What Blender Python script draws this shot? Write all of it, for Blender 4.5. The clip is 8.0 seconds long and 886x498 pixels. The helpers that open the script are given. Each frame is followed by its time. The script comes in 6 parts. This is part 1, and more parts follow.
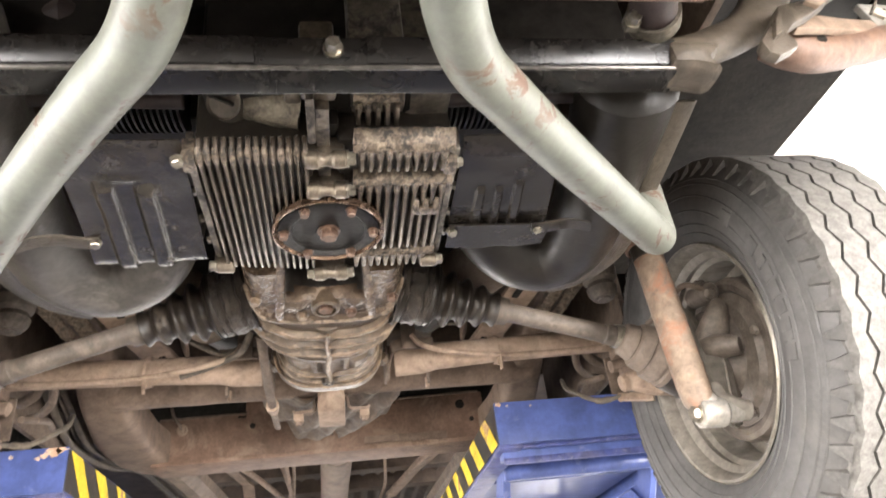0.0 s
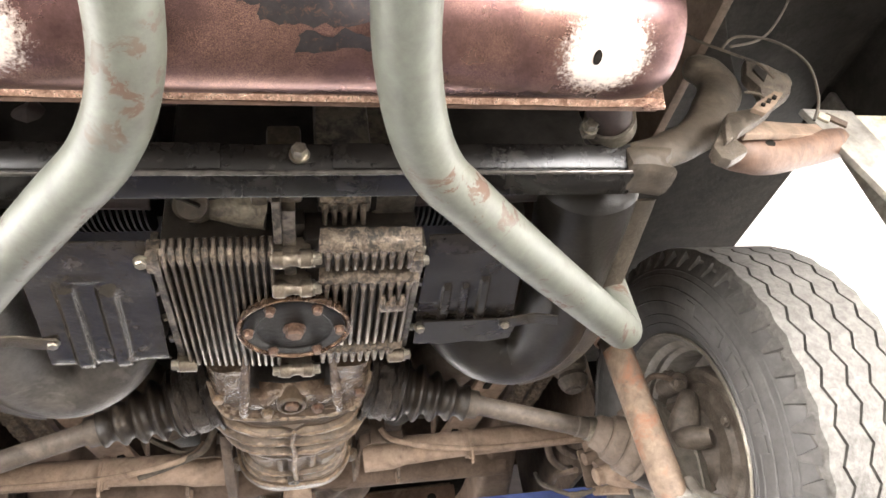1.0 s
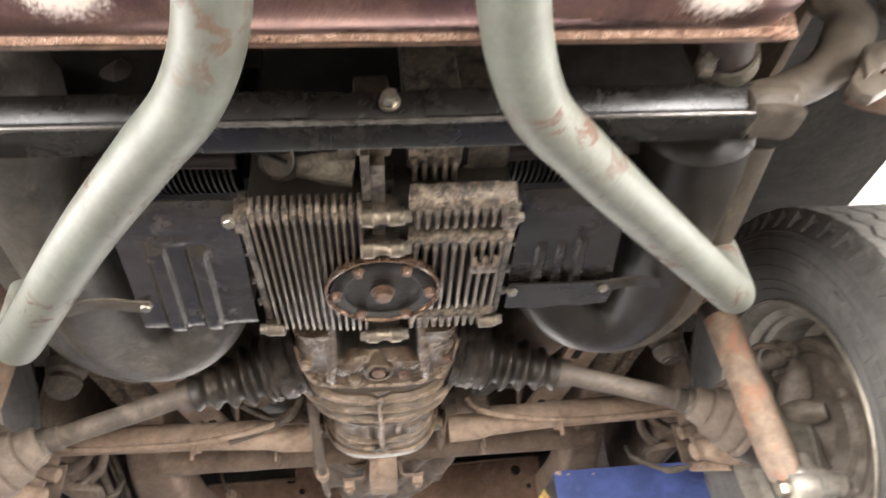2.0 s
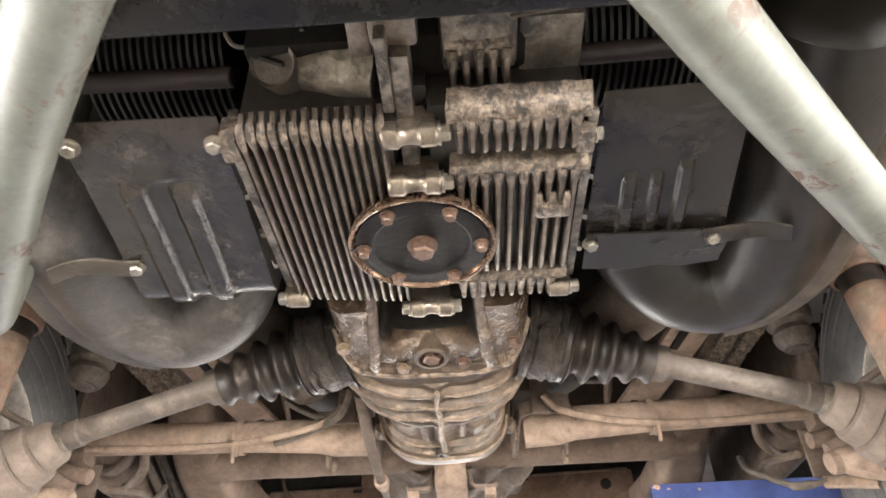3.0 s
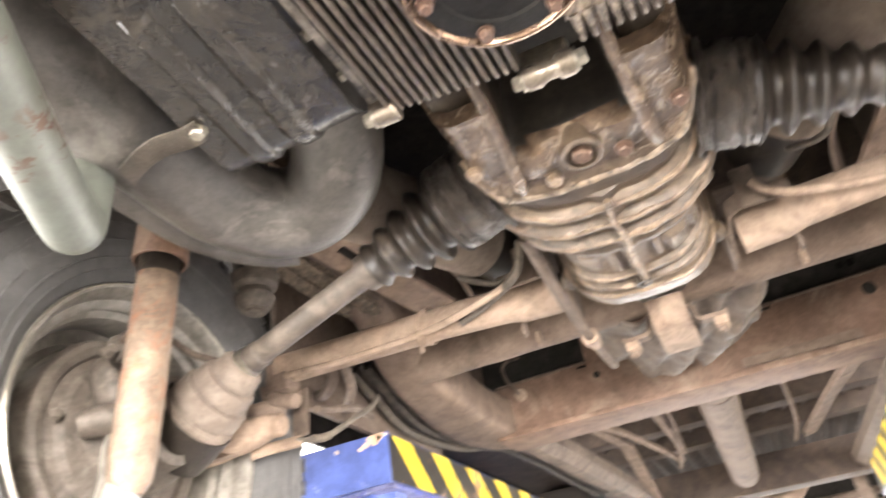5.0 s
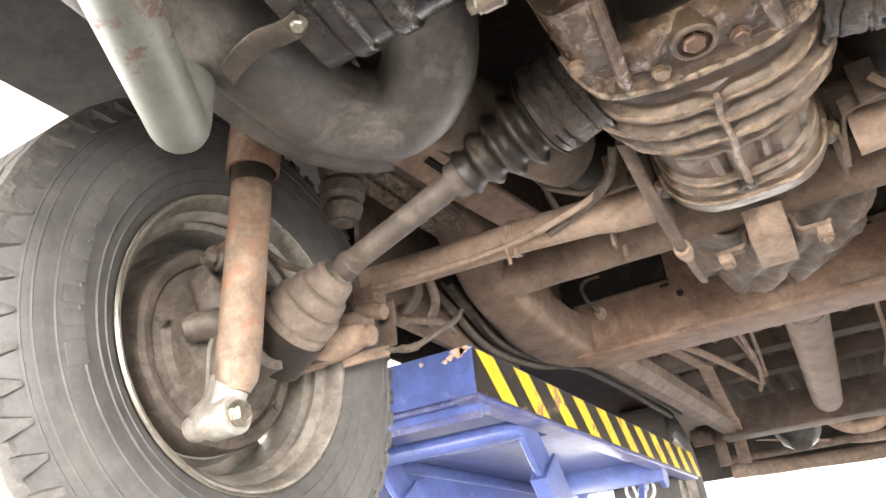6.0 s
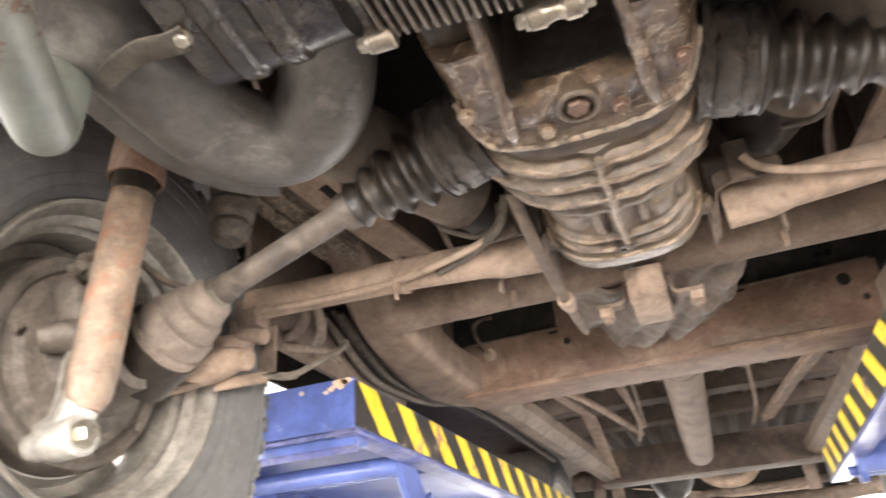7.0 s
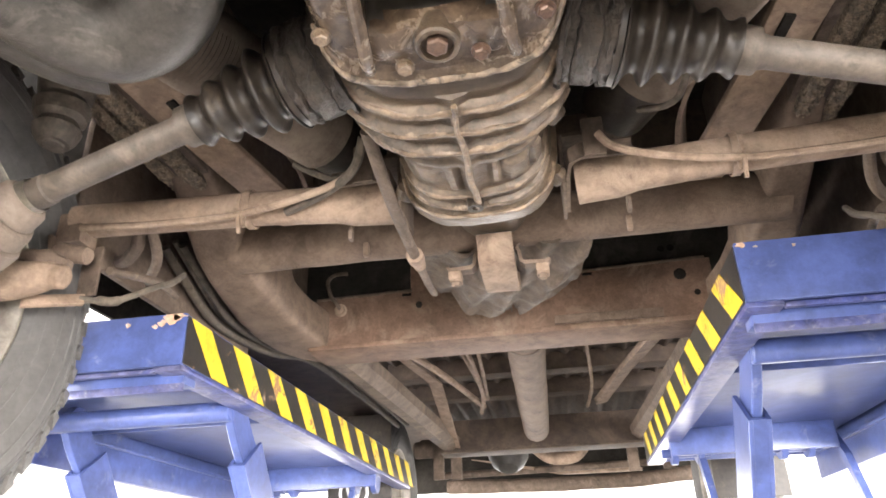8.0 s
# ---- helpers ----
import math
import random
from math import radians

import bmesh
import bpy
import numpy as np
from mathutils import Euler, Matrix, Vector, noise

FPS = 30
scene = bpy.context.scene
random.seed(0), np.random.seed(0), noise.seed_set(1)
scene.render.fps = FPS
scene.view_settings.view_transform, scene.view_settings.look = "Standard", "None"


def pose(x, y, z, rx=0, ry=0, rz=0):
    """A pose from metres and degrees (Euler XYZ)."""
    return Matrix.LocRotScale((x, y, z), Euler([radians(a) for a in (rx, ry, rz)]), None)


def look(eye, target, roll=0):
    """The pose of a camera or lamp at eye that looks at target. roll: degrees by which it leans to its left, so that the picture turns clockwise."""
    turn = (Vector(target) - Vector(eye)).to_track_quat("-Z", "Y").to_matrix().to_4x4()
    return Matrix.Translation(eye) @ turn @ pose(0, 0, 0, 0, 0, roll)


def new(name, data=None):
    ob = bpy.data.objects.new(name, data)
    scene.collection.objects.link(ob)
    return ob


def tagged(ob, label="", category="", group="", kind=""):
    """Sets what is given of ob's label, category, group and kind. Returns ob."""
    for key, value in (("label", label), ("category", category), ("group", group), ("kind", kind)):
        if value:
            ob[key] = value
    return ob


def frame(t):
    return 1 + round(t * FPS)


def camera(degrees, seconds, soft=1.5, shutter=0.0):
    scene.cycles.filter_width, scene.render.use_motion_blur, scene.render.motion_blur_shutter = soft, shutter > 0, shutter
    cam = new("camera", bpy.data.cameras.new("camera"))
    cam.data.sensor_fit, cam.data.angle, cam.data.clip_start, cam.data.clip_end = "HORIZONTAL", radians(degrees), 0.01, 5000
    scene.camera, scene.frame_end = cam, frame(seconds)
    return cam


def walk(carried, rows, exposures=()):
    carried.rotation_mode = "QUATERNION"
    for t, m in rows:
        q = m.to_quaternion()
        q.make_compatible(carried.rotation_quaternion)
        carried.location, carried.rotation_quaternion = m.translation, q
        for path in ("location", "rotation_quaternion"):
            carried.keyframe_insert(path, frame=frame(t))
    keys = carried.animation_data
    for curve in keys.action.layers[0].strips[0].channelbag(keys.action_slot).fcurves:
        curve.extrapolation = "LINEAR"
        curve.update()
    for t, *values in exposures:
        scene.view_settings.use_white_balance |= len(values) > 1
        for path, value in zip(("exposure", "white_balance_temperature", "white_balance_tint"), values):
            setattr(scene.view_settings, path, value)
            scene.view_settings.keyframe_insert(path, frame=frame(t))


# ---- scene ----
cam = camera(64.8, 8.0, soft=1.6, shutter=0.4)
PATH = [
    (0, (0.008, 0.197, 1.374), (0.33, 1.9, 2.372), -7.7),
    (0.5, (0.014, 0.188, 1.382), (0.379, 1.816, 2.485), -9.1),
    (1, (0.016, 0.185, 1.387), (0.419, 1.749, 2.567), -10.1),
    (1.5, (0.014, 0.19, 1.388), (0.369, 1.764, 2.57), -9.0),
    (2, (0.002, 0.23, 1.399), (0.195, 1.856, 2.546), -6.2),
    (2.2, (0.005, 0.271, 1.41), (0.118, 1.916, 2.541), -5.2),
    (3.3, (0.05, 0.435, 1.452), (-0.03, 2.03, 2.656), -1.8),
    (3.5, (0.053, 0.454, 1.454), (-0.045, 2.051, 2.655), -1.9),
    (4, (0.062, 0.503, 1.451), (-0.074, 2.113, 2.629), -3.3),
    (4.5, (0.074, 0.56, 1.445), (-0.231, 2.183, 2.573), -6.4),
    (5, (0.056, 0.587, 1.43), (-0.565, 2.176, 2.474), -8.9),
    (5.2, (0.042, 0.588, 1.426), (-0.694, 2.151, 2.433), -8.7),
    (6.3, (0.013, 0.594, 1.416), (-0.824, 2.182, 2.296), -5.8),
    (6.5, (0.016, 0.593, 1.417), (-0.785, 2.188, 2.32), -5.4),
    (7, (0.046, 0.605, 1.421), (-0.555, 2.261, 2.367), -4.3),
    (7.5, (0.075, 0.631, 1.408), (-0.296, 2.38, 2.305), -3.4),
    (8, (0.073, 0.648, 1.401), (-0.212, 2.432, 2.259), -1.9),
]
EXPOSURES = [(0, -0.55), (0.5, -0.55), (1, -0.75), (2, -0.78), (3.5, -0.08), (4.5, 0.22), (5.2, 0.14), (6.5, -0.7), (7.1, -0.33), (7.5, -0.2), (8, -0.38)]
walk(cam, [(t, look(eye, target, roll)) for t, eye, target, roll in PATH], EXPOSURES)

# ---- world, lamps and exposure ----
world = bpy.data.worlds.new("world")
scene.world = world
world.use_nodes = True
wn = world.node_tree.nodes
sky = wn.new("ShaderNodeTexSky")
sky.sky_type, sky.sun_disc = "NISHITA", False
sky.sun_elevation, sky.sun_rotation = radians(40), radians(200)
world.node_tree.links.new(sky.outputs[0], wn["Background"].inputs[0])
wn["Background"].inputs[1].default_value = 0.1


def assumed_daylight(name, at, towards, w, h, watts, tint=(1, 0.962, 0.955)):
    """An area lamp added in front of a wall as assumed daylight; no window is modelled."""
    lamp = bpy.data.lights.new(name, "AREA")
    lamp.shape, lamp.size, lamp.size_y, lamp.energy, lamp.color = "RECTANGLE", w, h, watts, tint
    ob = new(name, lamp)
    ob.matrix_world = look(at, towards)
    return ob


# Rear pair: added out of view to brighten faces turned rearwards.
assumed_daylight("rear_fill", (-2.9, -3.9, 1.4), (-1.5, 2, 1.6), 2.0, 2.6, 1400)
assumed_daylight("rear_fill", (2.9, -3.9, 1.4), (1.5, 2, 1.6), 2.0, 2.6, 2600)
assumed_daylight("daylight_left", (-3.9, 2.8, 1.5), (0, 2.8, 1.5), 7.0, 2.8, 1200)
assumed_daylight("daylight_right", (3.9, 3.4, 1.5), (0, 3.4, 1.5), 7.0, 2.8, 750)
assumed_daylight("front_fill", (0, 8.9, 1.6), (0, 2, 1.6), 6.0, 2.8, 480)


# ---- materials ----
def material(name, base, second, grain=60.0, patch=9.0, rough=0.6, metal=0.0, bump=0.25, mixing=(0.42, 0.62), dirt=None, dirt_at=(0.5, 0.7), dirt_scale=14.0, depth=0.002, speck=0.25, stains=0.7, dirt_patch=0.0, shine=0.5, dirt_metal=0.0):
    """Two colours in patches, fine grain in value and relief, and an optional layer of dry dirt or rust with its own outline."""
    m = bpy.data.materials.new(name)
    m.use_nodes = True
    t = m.node_tree
    n, l = t.nodes, t.links
    bsdf = n["Principled BSDF"]
    co = n.new("ShaderNodeTexCoord")

    def noise_tex(scale, detail=6.0, roughness=0.6, distortion=0.0):
        k = n.new("ShaderNodeTexNoise")
        k.inputs["Scale"].default_value, k.inputs["Detail"].default_value = scale, detail
        k.inputs["Roughness"].default_value, k.inputs["Distortion"].default_value = roughness, distortion
        l.new(co.outputs["Object"], k.inputs["Vector"])
        return k.outputs["Fac"]

    def ramp(fac, a, b):
        k = n.new("ShaderNodeMapRange")
        k.inputs["From Min"].default_value, k.inputs["From Max"].default_value = a, b
        l.new(fac, k.inputs["Value"])
        return k.outputs["Result"]

    def mix(fac, a, b):
        k = n.new("ShaderNodeMix")
        k.data_type = "RGBA"
        l.new(fac, k.inputs["Factor"])
        for v, s in ((a, k.inputs[6]), (b, k.inputs[7])):
            if isinstance(v, tuple):
                s.default_value = (*v, 1)
            else:
                l.new(v, s)
        return k.outputs[2]

    fine = noise_tex(grain, 5.0, 0.7)
    big = noise_tex(patch, 7.0, 0.62, 0.15)
    col = mix(ramp(big, *mixing), base, second)
    light = tuple(min(1.0, c * (1 + speck) + 0.01 * speck) for c in base)
    dark = tuple(c * (1 - speck) for c in base)
    tone = mix(ramp(fine, 0.32, 0.68), dark, light)
    k = n.new("ShaderNodeMix")
    k.data_type, k.blend_type = "RGBA", "MIX"
    k.inputs["Factor"].default_value = 0.35
    l.new(col, k.inputs[6]), l.new(tone, k.inputs[7])
    col = k.outputs[2]
    # broad stains and fine pitting that lower or raise the tone
    stain = n.new("ShaderNodeMix")
    stain.data_type, stain.blend_type = "RGBA", "MULTIPLY"
    stain.inputs["Factor"].default_value = stains
    l.new(col, stain.inputs[6])
    l.new(mix(ramp(noise_tex(patch * 3.3, 10.0, 0.68, 0.25), 0.34, 0.62), (0.42, 0.38, 0.34), (1.2, 1.17, 1.13)), stain.inputs[7])
    col = stain.outputs[2]
    # small dark flecks of grime and pale chips
    fleck = n.new("ShaderNodeMix")
    fleck.data_type, fleck.blend_type = "RGBA", "MULTIPLY"
    fleck.inputs["Factor"].default_value = stains * 0.5
    l.new(col, fleck.inputs[6])
    l.new(mix(ramp(noise_tex(grain * 0.42, 9.0, 0.78, 0.3), 0.36, 0.54), (0.40, 0.36, 0.32), (1.13, 1.13, 1.13)), fleck.inputs[7])
    col = fleck.outputs[2]
    metal_out = None
    rough_fac = ramp(big, 0.3, 0.7)
    if dirt:
        cover = ramp(noise_tex(dirt_scale, 9.0, 0.72, 0.6), *dirt_at)
        if dirt_patch:
            both = n.new("ShaderNodeMath")
            both.operation = "MULTIPLY"
            l.new(cover, both.inputs[0]), l.new(ramp(noise_tex(dirt_patch, 4.0, 0.55, 0.3), 0.49, 0.60), both.inputs[1])
            cover = both.outputs[0]
        col = mix(cover, col, dirt)
        inv = n.new("ShaderNodeMapRange")
        inv.inputs["To Min"].default_value, inv.inputs["To Max"].default_value = metal, dirt_metal
        l.new(cover, inv.inputs["Value"])
        metal_out = inv.outputs["Result"]
        rough_fac = rough_fac if dirt_metal else cover
    l.new(col, bsdf.inputs["Base Color"])
    bsdf.inputs["Specular IOR Level"].default_value = shine
    r = n.new("ShaderNodeMapRange")
    r.inputs["To Min"].default_value, r.inputs["To Max"].default_value = rough * 0.85, min(1.0, rough * 1.25 + (0.15 if dirt else 0))
    l.new(rough_fac, r.inputs["Value"])
    l.new(r.outputs["Result"], bsdf.inputs["Roughness"])
    if metal_out:
        l.new(metal_out, bsdf.inputs["Metallic"])
    else:
        bsdf.inputs["Metallic"].default_value = metal
    if bump:
        add = n.new("ShaderNodeMath")
        l.new(fine, add.inputs[0]), l.new(big, add.inputs[1])
        b = n.new("ShaderNodeBump")
        b.inputs["Strength"].default_value, b.inputs["Distance"].default_value = bump, depth
        l.new(add.outputs[0], b.inputs["Height"])
        l.new(b.outputs["Normal"], bsdf.inputs["Normal"])
    return m

ALLOY = material("oily_cast_alloy", (0.28, 0.25, 0.21), (0.13, 0.115, 0.095), 220, 26, 0.34, 0.8, 0.4, dirt=(0.022, 0.018, 0.015), dirt_at=(0.46, 0.6), dirt_scale=34)
FIN_ALLOY = material("bright_fin_alloy", (0.168, 0.140, 0.112), (0.086, 0.071, 0.056), 300, 50, 0.34, 0.7, 0.15, dirt=(0.036, 0.029, 0.022), dirt_at=(0.48, 0.66), dirt_scale=45, stains=0.6)
GREASE_SHADE = material("black_grease_and_recess_shade", (0.018, 0.015, 0.0118), (0.040, 0.0325, 0.025), 180, 30, 0.45, 0.1, 0.4, dirt=(0.07, 0.057, 0.043), dirt_at=(0.6, 0.76), dirt_scale=50)
GEAR_ALLOY = material("dusty_oily_gear_casing", (0.104, 0.076, 0.051), (0.047, 0.034, 0.023), 300, 22, 0.36, 0.05, 0.35, dirt=(0.185, 0.136, 0.092), dirt_at=(0.50, 0.74), dirt_scale=30, depth=0.003, shine=0.42, stains=0.8)
BLACK_TIN = material("black_painted_sheet", (0.0125, 0.0101, 0.0078), (0.019, 0.0154, 0.0118), 40, 12, 0.32, 0.0, 0.12, dirt=(0.045, 0.036, 0.027), dirt_at=(0.54, 0.86), dirt_scale=12, depth=0.004, shine=0.25, stains=0.4)
WET_TIN = material("glossy_black_painted_sheet", (0.0155, 0.0123, 0.0092), (0.026, 0.0206, 0.0155), 36, 16, 0.24, 0.0, 0.3, dirt=(0.062, 0.050, 0.038), dirt_at=(0.56, 0.86), dirt_scale=12, depth=0.006, shine=0.42, stains=0.4)
BLACK_BAR = material("black_enamelled_bar", (0.0062, 0.0055, 0.0048), (0.0105, 0.009, 0.0076), 120, 12, 0.30, 0.0, 0.05, dirt=(0.028, 0.023, 0.018), dirt_at=(0.56, 0.86), dirt_scale=26, shine=0.2, stains=0.4)
BAR_HIGHLIGHT = material("bar_edge_highlight", (0.10, 0.093, 0.085), (0.035, 0.032, 0.028), 200, 30, 0.15, 0.5, 0.02, shine=0.6)
DUCT = material("dark_dusty_duct_steel", (0.0150, 0.0125, 0.0098), (0.024, 0.020, 0.0157), 200, 10, 0.38, 0.0, 0.25, dirt=(0.085, 0.070, 0.054), dirt_at=(0.58, 0.86), dirt_scale=14, shine=0.3, stains=0.6)
DUST = material("dust_covered_steel", (0.235, 0.17, 0.1239), (0.16, 0.113, 0.08119), 340, 8, 0.85, 0.0, 0.7, dirt=(0.33, 0.2499, 0.1874), dirt_at=(0.47, 0.72), dirt_scale=16, stains=0.65, shine=0.3)
DUST_DIM = material("brown_dusty_dim_steel", (0.15, 0.108, 0.08015), (0.098, 0.06998, 0.05205), 340, 8, 0.85, 0.0, 0.6, dirt=(0.22, 0.163, 0.1218), dirt_at=(0.50, 0.74), dirt_scale=14, stains=0.6, shine=0.3)
DUST_DARK = material("dark_dusty_steel", (0.12, 0.08897, 0.06662), (0.065, 0.04799, 0.03643), 320, 9, 0.85, 0.0, 0.7, dirt=(0.21, 0.16, 0.1207), dirt_at=(0.53, 0.74), dirt_scale=18, stains=0.65, shine=0.3)
RUST_BEAM = material("brown_primed_dusty_steel", (0.165, 0.1039, 0.07287), (0.115, 0.07498, 0.05413), 240, 6, 0.8, 0.0, 0.4, dirt=(0.25, 0.1849, 0.1353), dirt_at=(0.52, 0.74), dirt_scale=12, stains=0.65, shine=0.3)
SCALE = material("blue_black_paint_scale", (0.030, 0.026, 0.029), (0.050, 0.040, 0.040), 300, 40, 0.35, 0.3, 0.1, dirt=(0.16, 0.085, 0.062), dirt_at=(0.54, 0.66), dirt_scale=160, stains=0.5, dirt_metal=0.7)
CRUST = material("crusted_mud_on_steel", (0.30, 0.235, 0.17), (0.10, 0.086, 0.068), 300, 90, 0.95, 0.0, 1.0, mixing=(0.45, 0.55), depth=0.006)
GREY_PAINT = material("pale_grey_green_paint", (0.112, 0.120, 0.099), (0.082, 0.079, 0.060), 160, 9, 0.55, 0.0, 0.06, mixing=(0.40, 0.70), dirt=(0.085, 0.050, 0.033), dirt_at=(0.545, 0.575), dirt_scale=42, dirt_patch=9, stains=0.35)
COPPER = material("copper_toned_heat_tinted_steel", (0.190, 0.108, 0.100), (0.075, 0.048, 0.052), 300, 5, 0.2, 0.95, 0.012, dirt=(0.58, 0.34, 0.24), dirt_at=(0.46, 0.70), dirt_scale=1500, dirt_patch=6.5, depth=0.0010, speck=0.3, stains=0.5, dirt_metal=0.9)
RUST = material("rusty_bolt_steel", (0.14, 0.088, 0.064), (0.20, 0.13, 0.095), 300, 40, 0.38, 0.5, 0.15, dirt=(0.06, 0.04, 0.03), dirt_at=(0.52, 0.68), dirt_scale=60)
ZINC = material("zinc_plated_steel", (0.34, 0.315, 0.262), (0.20, 0.18, 0.143), 250, 60, 0.34, 0.85, 0.08, dirt=(0.09, 0.072, 0.05), dirt_at=(0.54, 0.70), dirt_scale=60, stains=0.5)
RUBBER = material("black_boot_rubber", (0.019, 0.0150, 0.0115), (0.033, 0.026, 0.0195), 160, 20, 0.45, 0.0, 0.3, dirt=(0.115, 0.087, 0.061), dirt_at=(0.58, 0.80), dirt_scale=24, shine=0.35)
RUBBER_TAN = material("dust_caked_rubber", (0.165, 0.130, 0.103), (0.105, 0.083, 0.066), 260, 12, 0.8, 0.0, 0.3, dirt=(0.20, 0.162, 0.130), dirt_at=(0.5, 0.72), dirt_scale=20, stains=0.45, shine=0.3)
SIDEWALL = material("grey_weathered_tyre_rubber", (0.078, 0.075, 0.071), (0.050, 0.048, 0.046), 160, 9, 0.75, 0.0, 0.2, dirt=(0.135, 0.126, 0.112), dirt_at=(0.55, 0.85), dirt_scale=10, stains=0.45)
TREAD = material("dusty_tread_rubber", (0.120, 0.115, 0.106), (0.082, 0.079, 0.073), 220, 34, 0.75, 0.0, 0.5, dirt=(0.18, 0.174, 0.162), dirt_at=(0.52, 0.76), dirt_scale=40, stains=0.6, shine=0.4)
SHOULDER = material("scuffed_shoulder_rubber", (0.085, 0.081, 0.075), (0.05, 0.048, 0.045), 200, 26, 0.75, 0.0, 0.4, dirt=(0.19, 0.183, 0.168), dirt_at=(0.56, 0.76), dirt_scale=30, stains=0.6)
GROOVE_SHADE = material("tread_groove_shade", (0.028, 0.027, 0.025), (0.045, 0.042, 0.038), 150, 20, 0.8, 0.0, 0.2)
RIM = material("dusty_steel_rim", (0.25, 0.231, 0.2), (0.145, 0.13, 0.11), 160, 10, 0.48, 0.15, 0.25, dirt=(0.09, 0.076, 0.06), dirt_at=(0.52, 0.74), dirt_scale=9, stains=0.6)
HUB = material("brown_dusty_brake_parts", (0.115, 0.096, 0.078), (0.056, 0.046, 0.037), 240, 14, 0.6, 0.05, 0.6, dirt=(0.21, 0.18, 0.145), dirt_at=(0.54, 0.72), dirt_scale=18, stains=0.75, shine=0.35)
SHOCK = material("flaking_orange_shock_paint", (0.205, 0.152, 0.110), (0.125, 0.088, 0.062), 240, 12, 0.6, 0.05, 0.5, dirt=(0.235, 0.108, 0.062), dirt_at=(0.50, 0.63), dirt_scale=18, stains=0.7, shine=0.4)
SLEEVE = material("brown_rusty_sleeve", (0.15, 0.088, 0.058), (0.09, 0.055, 0.040), 160, 16, 0.65, 0.1, 0.4, dirt=(0.24, 0.17, 0.115), dirt_at=(0.55, 0.72), dirt_scale=18)
BLUE = material("scuffed_blue_enamel", (0.066, 0.094, 0.250), (0.048, 0.068, 0.182), 80, 6, 0.34, 0.0, 0.1, dirt=(0.18, 0.19, 0.27), dirt_at=(0.59, 0.70), dirt_scale=13, speck=0.1, stains=0.5, shine=0.4)
BLUE_WORN = material("worn_blue_edge", (0.05, 0.065, 0.21), (0.16, 0.16, 0.25), 90, 14, 0.38, 0.2, 0.2, dirt=(0.27, 0.27, 0.31), dirt_at=(0.55, 0.68), dirt_scale=30)
TAPE_BLACK = material("black_warning_tape", (0.018, 0.017, 0.016), (0.032, 0.029, 0.026), 100, 14, 0.40, 0.0, 0.1, dirt=(0.24, 0.15, 0.09), dirt_at=(0.61, 0.65), dirt_scale=13)
TAPE_YELLOW = material("yellow_warning_tape", (0.60, 0.44, 0.025), (0.50, 0.365, 0.02), 100, 12, 0.45, 0.0, 0.1, dirt=(0.25, 0.13, 0.06), dirt_at=(0.58, 0.62), dirt_scale=13, speck=0.1, stains=0.4)
UNDERSEAL = material("black_underseal", (0.0165, 0.0145, 0.0122), (0.025, 0.0218, 0.0183), 120, 12, 0.9, 0.0, 0.5, dirt=(0.046, 0.040, 0.034), dirt_at=(0.58, 0.87), dirt_scale=7, shine=0.08)
BODY_GREY = material("dull_grey_body_metal", (0.34, 0.33, 0.30), (0.22, 0.208, 0.188), 120, 12, 0.5, 0.3, 0.3, dirt=(0.36, 0.31, 0.24), dirt_at=(0.52, 0.75), dirt_scale=16)
CABLE = material("dusty_cable_sheath", (0.065, 0.053, 0.04), (0.12, 0.097, 0.072), 160, 20, 0.75, 0.0, 0.2)
WALL = material("white_workshop_wall", (0.80, 0.79, 0.76), (0.74, 0.73, 0.70), 40, 1.2, 0.7, 0.0, 0.1, stains=0.1)
FLOOR = material("pale_grey_painted_floor", (0.16, 0.156, 0.15), (0.13, 0.127, 0.122), 60, 1.5, 0.5, 0.0, 0.1, dirt=(0.10, 0.096, 0.089), dirt_at=(0.58, 0.8), dirt_scale=2.5, stains=0.3)
LOGO_WHITE = material("white_print", (0.75, 0.75, 0.73), (0.66, 0.66, 0.64), 90, 12, 0.6, 0.0, 0.05)
FLOOR_PAN = material("brown_floor_pan", (0.08, 0.05699, 0.04268), (0.046, 0.03399, 0.02706), 120, 6, 0.85, 0.0, 0.35, dirt=(0.14, 0.103, 0.07807), dirt_at=(0.54, 0.76), dirt_scale=8, stains=0.65, shine=0.3)
COPPER_EDGE = material("bright_copper_edge", (0.85, 0.60, 0.48), (0.36, 0.205, 0.15), 900, 160, 0.24, 0.9, 0.25, mixing=(0.42, 0.56), dirt=(0.20, 0.105, 0.072), dirt_at=(0.56, 0.64), dirt_scale=60, dirt_metal=0.6)
CRUSTY = material("crusted_dark_grease", (0.034, 0.026, 0.019), (0.062, 0.046, 0.033), 260, 60, 0.42, 0.1, 1.0, dirt=(0.14, 0.107, 0.077), dirt_at=(0.60, 0.72), dirt_scale=90, depth=0.005, stains=0.8)
CREAM = material("cream_body_paint", (0.48, 0.45, 0.36), (0.36, 0.33, 0.26), 120, 14, 0.5, 0.0, 0.1)
PLATE_BLACK = material("black_enamel_plate", (0.0075, 0.0066, 0.0058), (0.012, 0.0105, 0.009), 160, 40, 0.42, 0.0, 0.3, dirt=(0.05, 0.038, 0.03), dirt_at=(0.62, 0.75), dirt_scale=70, shine=0.18)
GREEN_CAN = material("dark_green_can_paint", (0.010, 0.026, 0.015), (0.007, 0.018, 0.011), 120, 12, 0.4, 0.0, 0.1, dirt=(0.03, 0.028, 0.02), dirt_at=(0.6, 0.8), dirt_scale=20)
VOID_BLACK = material("void_black", (0.0105, 0.0092, 0.008), (0.015, 0.0132, 0.0114), 120, 12, 0.9, 0.0, 0.2, shine=0.08)
